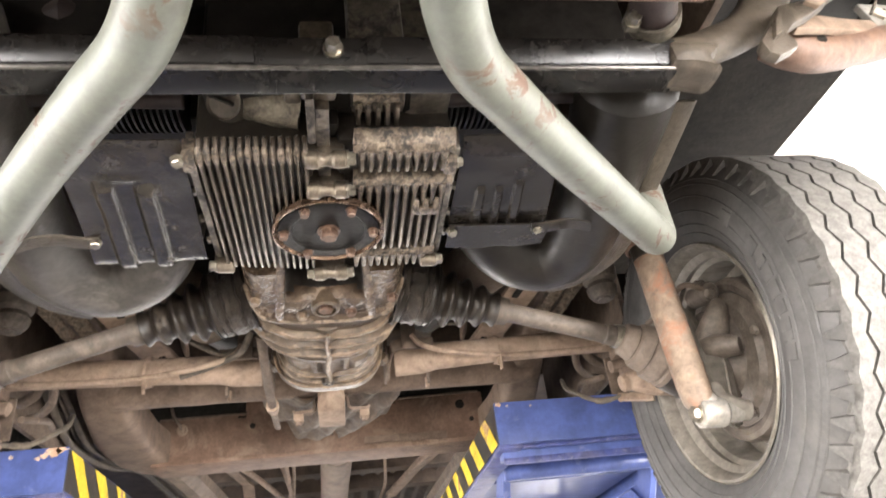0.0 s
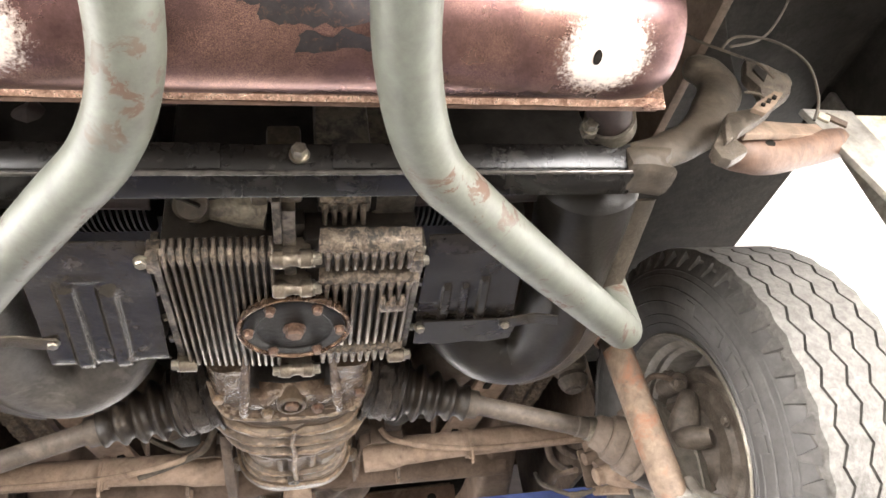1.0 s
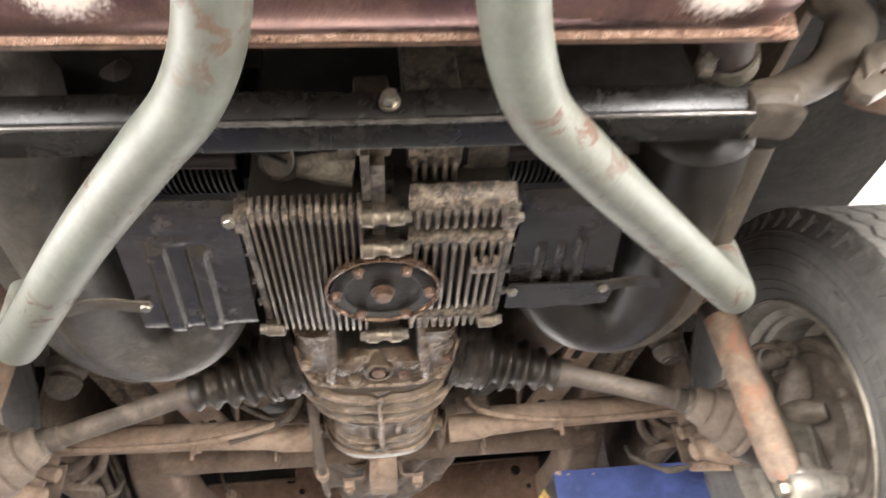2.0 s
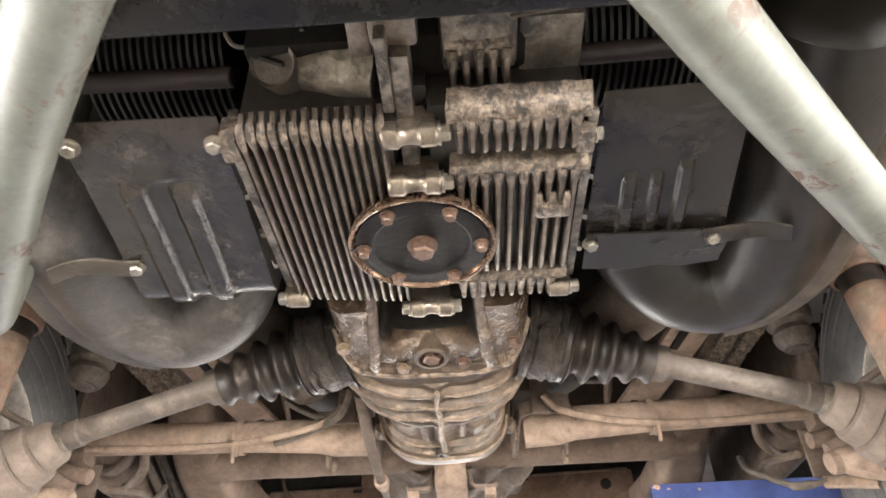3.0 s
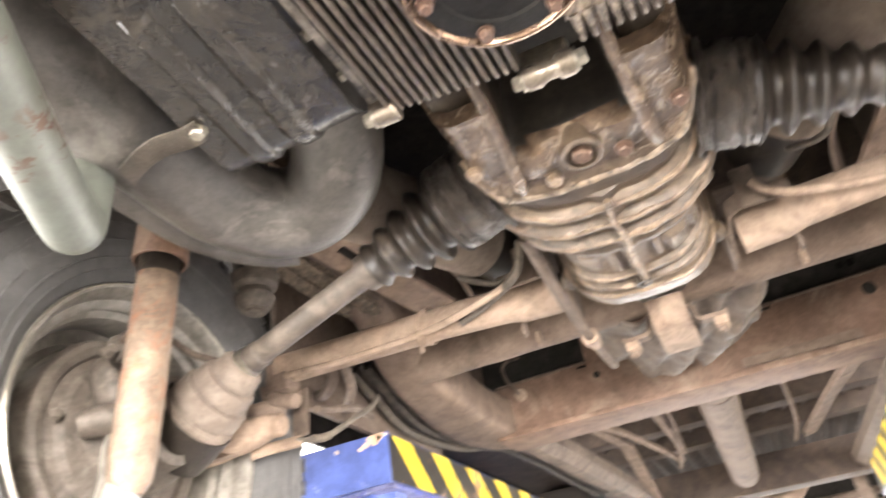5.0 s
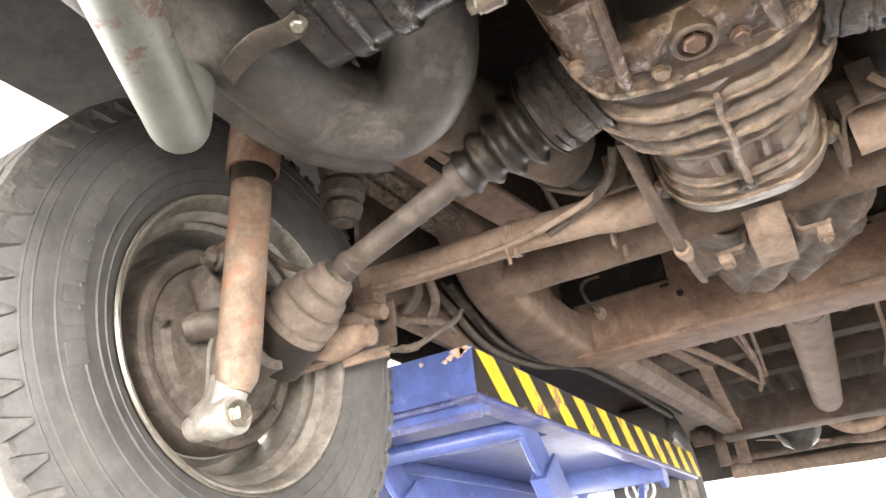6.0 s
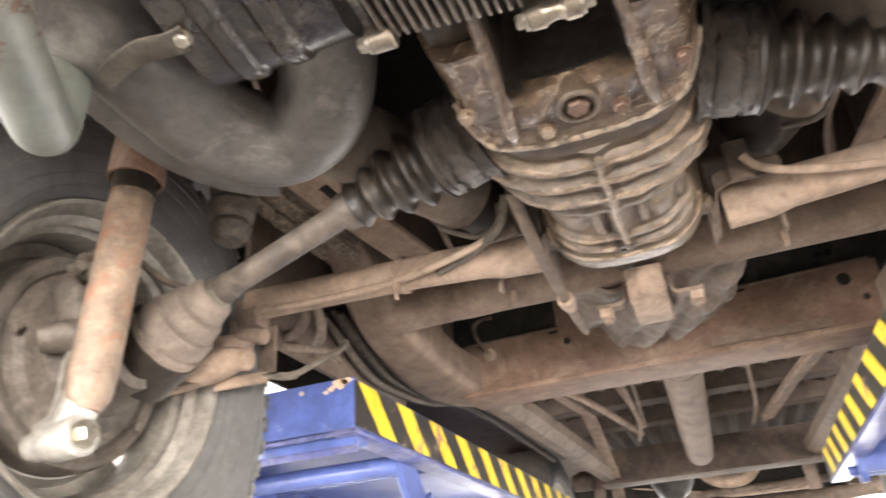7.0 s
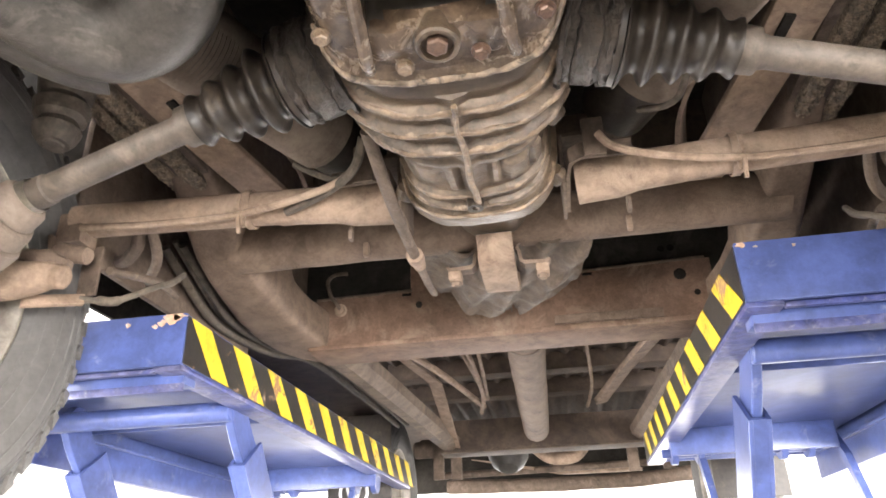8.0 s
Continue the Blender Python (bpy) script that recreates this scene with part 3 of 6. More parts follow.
# rear crossmember: a pressed channel with a bottom lip
web = box(B(), (-0.45, 2.045, 1.865), (0.41, 2.058, 1.979), 0.004)
for v in web.verts:
    if v.co.z > 1.93:
        v.co.z += 0.022 * (v.co.x + 0.25)
crossmember = part("rear_crossmember", web, RUST_BEAM, frame_thing, "brown primed crossmember web")
part("web_rise", box(B(), (-0.226, 2.0455, 1.970), (0.118, 2.0575, 2.062), 0.004), RUST_BEAM, crossmember)
for xa, xb in ((-0.44, -0.224), (0.116, 0.40)):
    part("folded_edge", roughen(tube(B(), [(xa + (xb - xa) * k / 12, 2.0475, 1.980 + 0.022 * (xa + (xb - xa) * k / 12 + 0.25)) for k in range(13)], 0.0042, 8), 0.0012, 40), DUST_DARK, crossmember)
    # A dark sheet close behind the web paints the cavity's shade.
    part("recess_back", box(B(), (xa - 0.12 * (xa < -0.3), 2.0583, 1.94), (xb + 0.16 * (xb > 0.3), 2.0597, 2.14), 0), WHEELHOUSE, crossmember, "dark sheet that stands in for the recess's shade")
for x in (0.326, 0.346):
    part("recess_hole", lathe(B(), [(0, 0), (0, 0.0075), (0.003, 0.008)], (x - 0.008, 2.0572, 2.028), (0, 1, 0), 12), VOID_BLACK, crossmember, "small dark hole")
part("mud_patch", roughen(box(B(), (0.08, 2.0405, 1.872), (0.30, 2.0455, 1.892), 0.002), 0.003, 22), DUST_DIM, crossmember, "paler dried mud along the web's foot")
part("crossmember_lip", box(B(), (-0.45, 2.03, 1.855), (0.41, 2.145, 1.866), 0.003), RUST_BEAM, crossmember)
part("crossmember_front", box(B(), (-0.45, 2.145, 1.858), (0.41, 2.16, 1.935), 0.003), RUST_BEAM, crossmember)
for x, z, r in ((-0.207, 1.945, 0.007), (0.345, 1.961, 0.012), (0.373, 1.918, 0.006)):
    bm = B()
    lathe(bm, [(0, 0), (0, r), (0.004, r * 1.1)], (x, 2.0425, z), (0, 1, 0), 14)
    part("drain_hole", bm, UNDERSEAL, crossmember, "dark round hole")
bm = B()
hexhead(bm, (-0.382, 2.040, 1.946), (0, -1, -0.2), 0.020, 0.010)
part("frame_bolt", bm, DUST, crossmember, "dusty bolt")
for x, z in ((-0.234, 1.970), (0.157, 1.979)):
    part("slot", box(B(), (x - 0.010, 2.041, z - 0.0025), (x + 0.010, 2.0445, z + 0.0025), 0.001), UNDERSEAL, crossmember, "dark slot")
part("wire_hook", tube(B(), spline([(-0.37, 2.045, 2.035), (-0.395, 2.035, 2.030), (-0.408, 2.022, 2.010), (-0.400, 2.020, 1.975), (-0.386, 2.026, 1.955), (-0.382, 2.036, 1.944)], 6), 0.0045, 8), DUST_DARK, crossmember)
bm = B()
box(bm, (-0.40, 3.40, 1.85), (0.40, 3.415, 1.97), 0.004)
box(bm, (-0.40, 3.385, 1.843), (0.40, 3.50, 1.852), 0.003)
part("front_crossmember", bm, FLOOR_PAN, frame_thing)
for y in (2.42, 2.78, 3.08):
    bm = B()
    box(bm, (-0.46, y, 1.985), (0.46, y + 0.012, 2.035), 0.003)
    box(bm, (-0.46, y, 1.980), (0.46, y + 0.07, 1.990), 0.003)
    part("floor_channel", bm, FLOOR_PAN, frame_thing)
for s in sides():
    # longitudinal rail with the widened, swept-up part over the axle
    bm = B()
    tube(bm, spline([(0.43, 2.10, 1.90), (0.40, 2.8, 1.90), (0.365, 3.42, 1.89)], 6), 0.045, 8, True, 0.8)
    part("longitudinal_rail", bm, DUST_DARK, frame_thing)
    k = 0.0 if s else 0.030
    bm = B()
    loft(bm, [(y, x - k * min(1.0, (y - 1.44) / 0.2), w * (1 - 7 * k), za, zb) for y, x, w, za, zb in ((1.44, 0.445, 0.034, 1.990, 2.09), (1.50, 0.448, 0.037, 1.955, 2.08), (1.56, 0.452, 0.041, 1.918, 2.07), (1.62, 0.457, 0.046, 1.890, 2.06), (1.68, 0.462, 0.050, 1.876, 2.05), (1.76, 0.470, 0.054, 1.870, 2.04), (1.86, 0.478, 0.058, 1.866, 1.955), (1.95, 0.480, 0.061, 1.863, 1.952), (2.04, 0.470, 0.060, 1.861, 1.952), (2.10, 0.452, 0.050, 1.860, 1.95), (2.14, 0.440, 0.030, 1.862, 1.95))], 64, 6.5)
    roughen(bm, 0.0012, 20, 3 + s)
    roughen(bm, 0.0006, 90, 3 + s)
    part("swept_frame_horn", bm, DUST_DIM, frame_thing, "wide tan frame horn swept over the axle")
    bm = B()
    strip(bm, [(0.375, 2.16, 1.955), (0.30, 2.75, 1.955), (0.345, 3.40, 1.87)] if s else [(0.34, 2.10, 1.90), (0.27, 2.7, 1.94), (0.22, 3.2, 1.96)], (0.02, 0, 0.004), 0.006)
    part("brace", bm, DUST, frame_thing)
# torsion tube across the car
bm = B()
tube(bm, [(-0.44 + 0.88 * i / 30, 1.645, 1.915) for i in range(31)], 0.040, 24)
roughen(bm, 0.0015, 18)
# Darker dust colour here stands in for the weaker light higher up.
part("torsion_tube", bm, DUST_DIM, frame_thing, "thick tan torsion tube")
for s in sides():
    part("tab", box(B(), (0.198, 1.60, 1.862), (0.206, 1.612, 1.885), 0.002), DUST, frame_thing)
    for k, (px, pz, pr) in enumerate(() if not s else ((0.540, 1.895, 0.007), (0.556, 1.905, 0.006), (0.574, 1.895, 0.009))):
        bm = B()
        tube(bm, spline([(px + 0.01, 1.66, pz + 0.05), (px + 0.004, 1.74, pz + 0.01), (px + 0.012, 1.85, pz - 0.015), (px + 0.014, 1.98, pz - 0.014), (px - 0.006, 2.12, pz - 0.008), (px - 0.045, 2.35, pz + 0.02), (px - 0.05, 3.2, pz + 0.03)], 6), pr, 10)
        part("underfloor_pipe", bm, CABLE, frame_thing)
heater_tube = thing("heater_pipe", (0, 2.2, 1.87), "long tan dust-covered heater pipe under the floor", "pipe")
bm = B()
pts = [Vector((0.012, 2.06, 1.905)) + (Vector((-0.022, 3.30, 1.90)) - Vector((0.012, 2.06, 1.905))) * (i / 10) for i in range(11)]
tube(bm, pts + [Vector((-0.0225, 3.33, 1.90)), Vector((-0.023, 3.345, 1.90))], [0.047] * 11 + [0.042, 0.026], 22)
roughen(bm, 0.0012, 14)
part("pipe", bm, DUST_DIM, heater_tube)
bm = B()
lathe(bm, [(-0.008, 0.049), (0.008, 0.049), (0.008, 0.046), (-0.008, 0.046)], (0.008, 2.2, 1.905), (-0.027, 1, 0), 22, True)
part("band", bm, DUST_DARK, heater_tube)

# ---- the engine ----
engine = thing("engine", (0.008, 0.85, 1.95), "oily finned air-cooled engine with a round black sump plate", "engine")
crankcase = part("crankcase", roughen(box(B(), (-0.006, 0.728, 1.832), (0.022, 0.96, 2.10), 0.002), 0.0008, 60), GREASE_SHADE, engine, "black greasy crankcase")
pieces("case_half", [((-0.117, 0.740, 1.8145), (-0.004, 0.952, 2.10))], GREASE_SHADE, crankcase, 0.010, "", 0.001)
pieces("case_half", [((0.020, 0.735, 1.818), (0.136, 0.952, 2.10))], GREASE_SHADE, crankcase, 0.008, "", 0.0012)
# Black back piece: the void's shade is put into its colour.
pieces("case_back", [((-0.105, 0.70, 1.85), (0.125, 0.737, 2.10))], VOID_BLACK, crankcase, 0.008, "", 0.0012)


def fin(bm, x, y0, y1, zt, low, w=0.0033):
    """One cast cooling fin with a rounded rear end and a thin lower edge."""
    ys = [y0 - 0.004, y0 - 0.002, y0 + 0.002, y0 + 0.007, y0 + 0.014, y1 - 0.008, y1 - 0.002, y1]
    zs = [low + 0.020, low + 0.010, low + 0.004, low + 0.001, low, low, low + 0.002, low + 0.008]
    rows = []
    for y, z in zip(ys, zs):
        rows.append([bm.verts.new(c) for c in ((x - w * 0.75, y, zt), (x - w * 0.55, y, z + 0.0016), (x - w * 0.30, y, z), (x + w * 0.30, y, z), (x + w * 0.55, y, z + 0.0016), (x + w * 0.75, y, zt))])
    for a, b in zip(rows, rows[1:]):
        for k in range(5):
            bm.faces.new((a[k], a[k + 1], b[k + 1], b[k]))
    bm.faces.new(rows[0][::-1]), bm.faces.new(rows[-1])
    bmesh.ops.recalc_face_normals(bm, faces=bm.faces)


for i in range(14):
    bm = B()
    x = -0.1105 + 0.00762 * i
    fin(bm, x, 0.738 + 0.002 * random.random(), 0.955 + 0.014 * (i / 13), 1.823, 1.8025, 0.0034)
    roughen(bm, 0.0005, 90, i)
    part("fin", bm, FIN_ALLOY, crankcase)
    y = 0.742 + 0.002 * random.random()
    part("fin_tip", roughen(tube(B(), [(x, y - 0.006, 1.8120), (x, y - 0.003, 1.8072), (x, y + 0.001, 1.8052), (x, y + 0.006, 1.8044), (x, y + 0.014, 1.8048)], [0.0028, 0.0036, 0.0036, 0.0030, 0.0018], 8), 0.0008, 150, i), LEDGE_ALLOY, crankcase, "worn rounded fin end")
for row, (y0, y1, low, n, x0, x1) in enumerate(((0.742, 0.774, 1.803, 10, 0.044, 0.127), (0.796, 0.926, 1.8025, 10, 0.043, 0.131), (0.942, 0.969, 1.803, 10, 0.041, 0.122), (0.713, 0.744, 1.835, 5, 0.042, 0.080))):
    for i in range(n):
        bm = B()
        fin(bm, x0 + (x1 - x0) * i / (n - 1), y0, y1, 1.823 if row < 3 else 1.86, low, 0.0043)
        roughen(bm, 0.0005, 90, i + 20 * row)
        part("fin", bm, FIN_ALLOY, crankcase)
# cast shoulders that slope down to the roots of the short fins
def shoulder(y0, y1, z0, z1, xa, xb, back):
    """A sloping cast shoulder along x, rounded at its lower edge, with uneven skin."""
    prof = [(y0 - back, z1), (y0 - back * 0.55, z0 + 0.45 * (z1 - z0)), (y0, z0 + 0.0030), (y0 + 0.35 * (y1 - y0), z0 + 0.0004), (y0 + 0.7 * (y1 - y0), z0), (y1, z0 + 0.0022), (y1 + 0.001, z0 + 0.007), (y1, z1)]
    n = 44
    bm = B()
    rows = []
    for i in range(n + 1):
        x = xa + (xb - xa) * i / n
        rows.append([bm.verts.new((x, y, z)) for y, z in prof])
    for a, b in zip(rows, rows[1:]):
        for k in range(len(prof)):
            m = (k + 1) % len(prof)
            bm.faces.new((a[k], a[m], b[m], b[k]))
    bm.faces.new(rows[0][::-1]), bm.faces.new(rows[-1])
    bmesh.ops.recalc_face_normals(bm, faces=bm.faces)
    return roughen(roughen(bm, 0.0020, 85, y0), 0.0009, 240, y0)


for y0, y1, z0, z1, xa, xb, back, n, xs, xe in ((0.731, 0.744, 1.8045, 1.824, 0.036, 0.137, 0.006, 10, 0.044, 0.127), (0.786, 0.797, 1.8035, 1.822, 0.036, 0.139, 0.004, 10, 0.043, 0.131), (0.932, 0.943, 1.8035, 1.822, 0.034, 0.136, 0.004, 10, 0.041, 0.122), (0.703, 0.712, 1.840, 1.858, 0.036, 0.086, 0.006, 5, 0.042, 0.080)):
    part("cast_shoulder", shoulder(y0, y1, z0, z1, xa, xb, back), LEDGE_ALLOY, crankcase, "rough cast shoulder above the fins")
    for i in range(n):
        x = xs + (xe - xs) * i / (n - 1)
        root = B()
        tube(root, [(x, y1 - 0.005, z0 + 0.0036), (x, y1 + 0.002, z0 + 0.0034), (x, y1 + 0.007, z0 + 0.0028), (x, y1 + 0.014, z0 + 0.0022)], [0.0052, 0.0047, 0.0038, 0.0026], 8)
        part("fin_root", root, LEDGE_ALLOY, crankcase)
pieces("rear_casting", [((0.034, 0.67, 1.845), (0.088, 0.73, 2.0)), ((0.088, 0.69, 1.85), (0.135, 0.74, 2.0))], ALLOY, crankcase, 0.007, "", 0.001)
# side flanges with small studs
for x, s in ((-0.121, -1), (0.140, 1)):
    bm = B()
    box(bm, (x - 0.004, 0.745, 1.812), (x + 0.004, 0.95, 1.84), 0.002)
    part("flange", bm, ALLOY, crankcase)
    for y in (0.815, 0.865, 0.91):
        bm = B()
        hexhead(bm, (x + s * 0.004, y, 1.818), (s, 0, -0.4), 0.008, 0.006, False)
        part("stud_nut", bm, ZINC, crankcase)
# corner lugs with bolts
for x, y, s in ((-0.119, 0.952, -1), (0.134, 0.957, 1), (-0.120, 0.752, -1), (0.136, 0.764, 1)):
    bm = B()
    k = 0.0095 if y > 0.9 else 0.006
    if y > 0.9:
        rod(bm, (x - s * 0.014, y, 1.806), (x + s * 0.006, y, 1.806), k, 14)
    box(bm, (x - 0.008, y - k * (1 if y > 0.9 else 1.5), 1.806 if y > 0.9 else 1.803), (x + 0.006, y + k * (1 if y > 0.9 else 2.2), 1.83), 0.003)
    part("corner_lug", roughen(bm, 0.0008, 90), LUG_ALLOY if y > 0.9 else LEDGE_ALLOY, crankcase)
    bm = B()
    hexhead(bm, (x + s * 0.006, y, 1.806 if y > 0.9 else 1.810), (s, 0, 0), 0.0115 if y > 0.9 else 0.0095, 0.009 if y > 0.9 else 0.006)
    part("lug_bolt", bm, ZINC, crankcase, "zinc plated bolt")
bm = B()
box(bm, (0.101, 0.829, 1.797), (0.130, 0.844, 1.815), 0.004)
for x in (0.104, 0.115, 0.126):
    root = B()
    tube(root, [(x, 0.834, 1.8005), (x, 0.826, 1.8015), (x, 0.818, 1.803)], [0.0045, 0.0036, 0.0022], 8)
    part("fin_root", root, LEDGE_ALLOY, crankcase)
part("cast_pad", bm, LEDGE_ALLOY, crankcase)
# seam of the two case halves with its through bolts
for y, z in ((0.750, 1.806), (0.799, 1.804), (0.981, 1.806)):
    bm = B()
    lathe(bm, [(0, 0), (0, 0.0085), (0.002, 0.0100), (0.012, 0.0100), (0.015, 0.0078), (0.020, 0.0072), (0.021, 0.0072), (0.026, 0.0078), (0.029, 0.0100), (0.039, 0.0100), (0.041, 0.0085), (0.041, 0)], (-0.012, y, z), (1, 0, 0), 16)
    box(bm, (-0.010, y - 0.0075, z + 0.002), (0.027, y + 0.0075, z + 0.022), 0.003)
    roughen(bm, 0.0011, 75, y)
    part("seam_lug", bm, LUG_ALLOY, crankcase, "bright clamping lug")
    bm = B()
    hexhead(bm, (0.029, y, z), (1, 0, 0), 0.0125, 0.009)
    part("seam_bolt", bm, ZINC, crankcase)
    if y > 0.9:
        part("seam_bolt", hexhead(B(), (-0.012, y, z), (-1, 0, 0), 0.0115, 0.008), ZINC, crankcase)
pieces("seam_rib", [((0.000, 0.69, 1.816), (0.013, 0.80, 1.86)), ((-0.008, 0.672, 1.812), (0.000, 0.735, 1.86))], ALLOY, crankcase, 0.002)
pieces("seam_block", [((-0.012, 0.66, 1.826), (0.020, 0.690, 1.90)), ((-0.028, 0.665, 1.835), (-0.012, 0.705, 1.87))], LUG_ALLOY, crankcase, 0.004, "", 0.001)
# slotted plug and mottled neck beside it
bm = B()
lathe(bm, [(0, 0), (0, 0.014), (-0.002, 0.0165), (0.05, 0.0175)], (-0.084, 0.712, 1.845), (0.15, 1, 0.75), 22)
part("slotted_plug", bm, DUSTY_LIT_GREY, crankcase, "dark plug with a screwdriver slot")
bm = B()
box(bm, (-0.094, 0.7075, 1.8435), (-0.074, 0.7105, 1.8470), 0, (0, 30, 0))
part("slot", bm, UNDERSEAL, crankcase)
bm = B()
tube(bm, spline([(-0.082, 0.728, 1.866), (-0.060, 0.726, 1.862), (-0.036, 0.728, 1.858), (-0.014, 0.730, 1.856)], 8), [0.018 + 0.0003 * i for i in range(25)], 24)
roughen(bm, 0.0025, 45)
roughen(bm, 0.0006, 140)
part("intake_neck", bm, NECK, crankcase, "mottled grey cast neck")
# round sump plate
C = Vector((0.0085, 0.870, 1.7985))
bm = B()
lathe(bm, [(0.012, 0.0), (0.012, 0.0595), (0.0, 0.0625), (-0.0030, 0.0620), (-0.0036, 0.0605), (-0.0030, 0.0590), (-0.0010, 0.0580), (0.0005, 0.0562), (0.002, 0.0560), (0.002, 0.0)], C, (0, 0, 1), 56)
ring = part("sump_gasket_ring", bm, RING, engine, "copper brown rim of the sump plate")
bm = B()
lathe(bm, [(0.002, 0), (0.002, 0.0556), (-0.0012, 0.0556), (-0.0018, 0.0535), (-0.0018, 0.042), (-0.0002, 0.040), (-0.0002, 0.0)], C, (0, 0, 1), 56)
plate = part("sump_plate", bm, PLATE_BLACK, engine, "round black sump plate")
for i in range(6):
    a = math.pi / 3 * i
    bm = B()
    hexhead(bm, C + Vector((0.0495 * math.cos(a), 0.0495 * math.sin(a), -0.0014)), (0, 0, -1), 0.0088, 0.0080)
    part("plate_bolt", bm, RUST, plate, "rusty hexagon bolt")
bm = B()
hexhead(bm, C + Vector((0, 0, -0.0002)), (0, 0, -1), 0.0178, 0.011)
part("drain_plug", bm, RUST, plate, "rusty drain plug")


# pressed cooling tins beside the crankcase
def tin(corners, ribs, bend, n=(110, 80)):
    (ax, ay), (bx, by), (cx, cy), (dx, dy) = corners
    bm = B()
    def h(u, v):
        x = (ax * (1 - u) + bx * u) * (1 - v) + (dx * (1 - u) + cx * u) * v
        y = (ay * (1 - u) + by * u) * (1 - v) + (dy * (1 - u) + cy * u) * v
        z = 1.812 + 0.005 * max(0.0, 1 - v / 0.16) ** 2 + 0.016 * max(0.0, (v - 0.86) / 0.14) ** 2 - bend * max(0.0, (v - 0.25) / 0.75) ** 1.5
        for u0, v0, v1, half, deep in ribs:
            d = abs(u - u0) / half
            e = max(0.0, min(1.0, (v - v0) / 0.05, (v1 - v) / 0.05 if v1 < 1 else 1.0))
            if d < 1:
                k = min(1.0, 1.9 * (1 - d))
                z -= deep * e * k * k * (3 - 2 * k)
        return Vector((x, y, z + 0.0009 * noise.noise(Vector((x, y, 0)) * 30) + 0.0005 * max(0.0, v - 0.3) * noise.noise(Vector((x, y * 0.5, 0.7)) * 150)))
    return sheet(bm, h, *n, 0.0015)


left_tin = part("cooling_tin", tin([(-0.126, 0.732), (-0.241, 0.730), (-0.257, 0.952), (-0.133, 0.950)], [(0.70, 0.25, 2, 0.10, 0.0062), (0.38, 0.28, 2, 0.10, 0.0062), (0.56, 0.20, 0.27, 0.22, 0.004)], 0.013), WET_TIN, engine, "black pressed tin with two long ribs")
right_tin = part("cooling_tin", tin([(0.146, 0.732), (0.248, 0.728), (0.274, 0.934), (0.149, 0.926)], [(0.26, 0.40, 2, 0.06, 0.004), (0.45, 0.40, 2, 0.05, 0.003), (0.64, 0.34, 2, 0.06, 0.004), (0.08, 0.6, 0.68, 0.13, -0.002)], 0.0), BLACK_TIN, engine, "black pressed tin with four shallow ribs")
bm = B()
prism(bm, [(0.148, 0.878), (0.262, 0.880), (0.272, 0.886), (0.270, 0.925), (0.240, 0.931), (0.215, 0.927), (0.19, 0.932), (0.149, 0.927)], 1.8035, 1.8055)
part("tin_flange", bm, BLACK_TIN, right_tin)
for tin_part, x, y in ((left_tin, -0.2435, 0.888), (right_tin, 0.2565, 0.890), (right_tin, 0.1525, 0.891), (left_tin, -0.232, 0.742), (left_tin, -0.1305, 0.747)):
    bm = B()
    hexhead(bm, (x, y, 1.806), (0.1, -0.2, -1), 0.010, 0.008)
    part("tin_screw", bm, ZINC, tin_part, "plated screw")
# dark cylinders and push-rod tubes above the tins
for s in sides():
    comb = [(0.0, 0.0)]
    for i in range(18):
        comb += [(0.0066 * i, 0.046), (0.0066 * i, 0.062), (0.0066 * i + 0.0024, 0.062), (0.0066 * i + 0.0024, 0.046)]
    part("cylinder_barrel", lathe(B(), comb + [(0.120, 0.0)], (0.142, 0.790, 1.956), (1, 0, 0), 30), BARREL, engine, "dark finned cylinder barrel")
    part("push_rod_tube", rod(B(), (0.13, 0.752, 1.884), (0.30, 0.752, 1.890), 0.0085, 14), DARK_TUBE, engine, "dark red-brown push-rod tube")
    # An added black sheet stands in for the unlit void here.
    part("void_sheet", box(B(), (0.12, 0.694, 1.895), (0.335, 0.700, 2.30), 0.002), VOID_BLACK, engine, "added black sheet for the dark void before the cylinders")
    bm = B()
    box(bm, (0.10, 0.83, 1.93), (0.30, 0.98, 2.12), 0.01)
    part("cylinder_block", bm, GREASE_SHADE, engine)


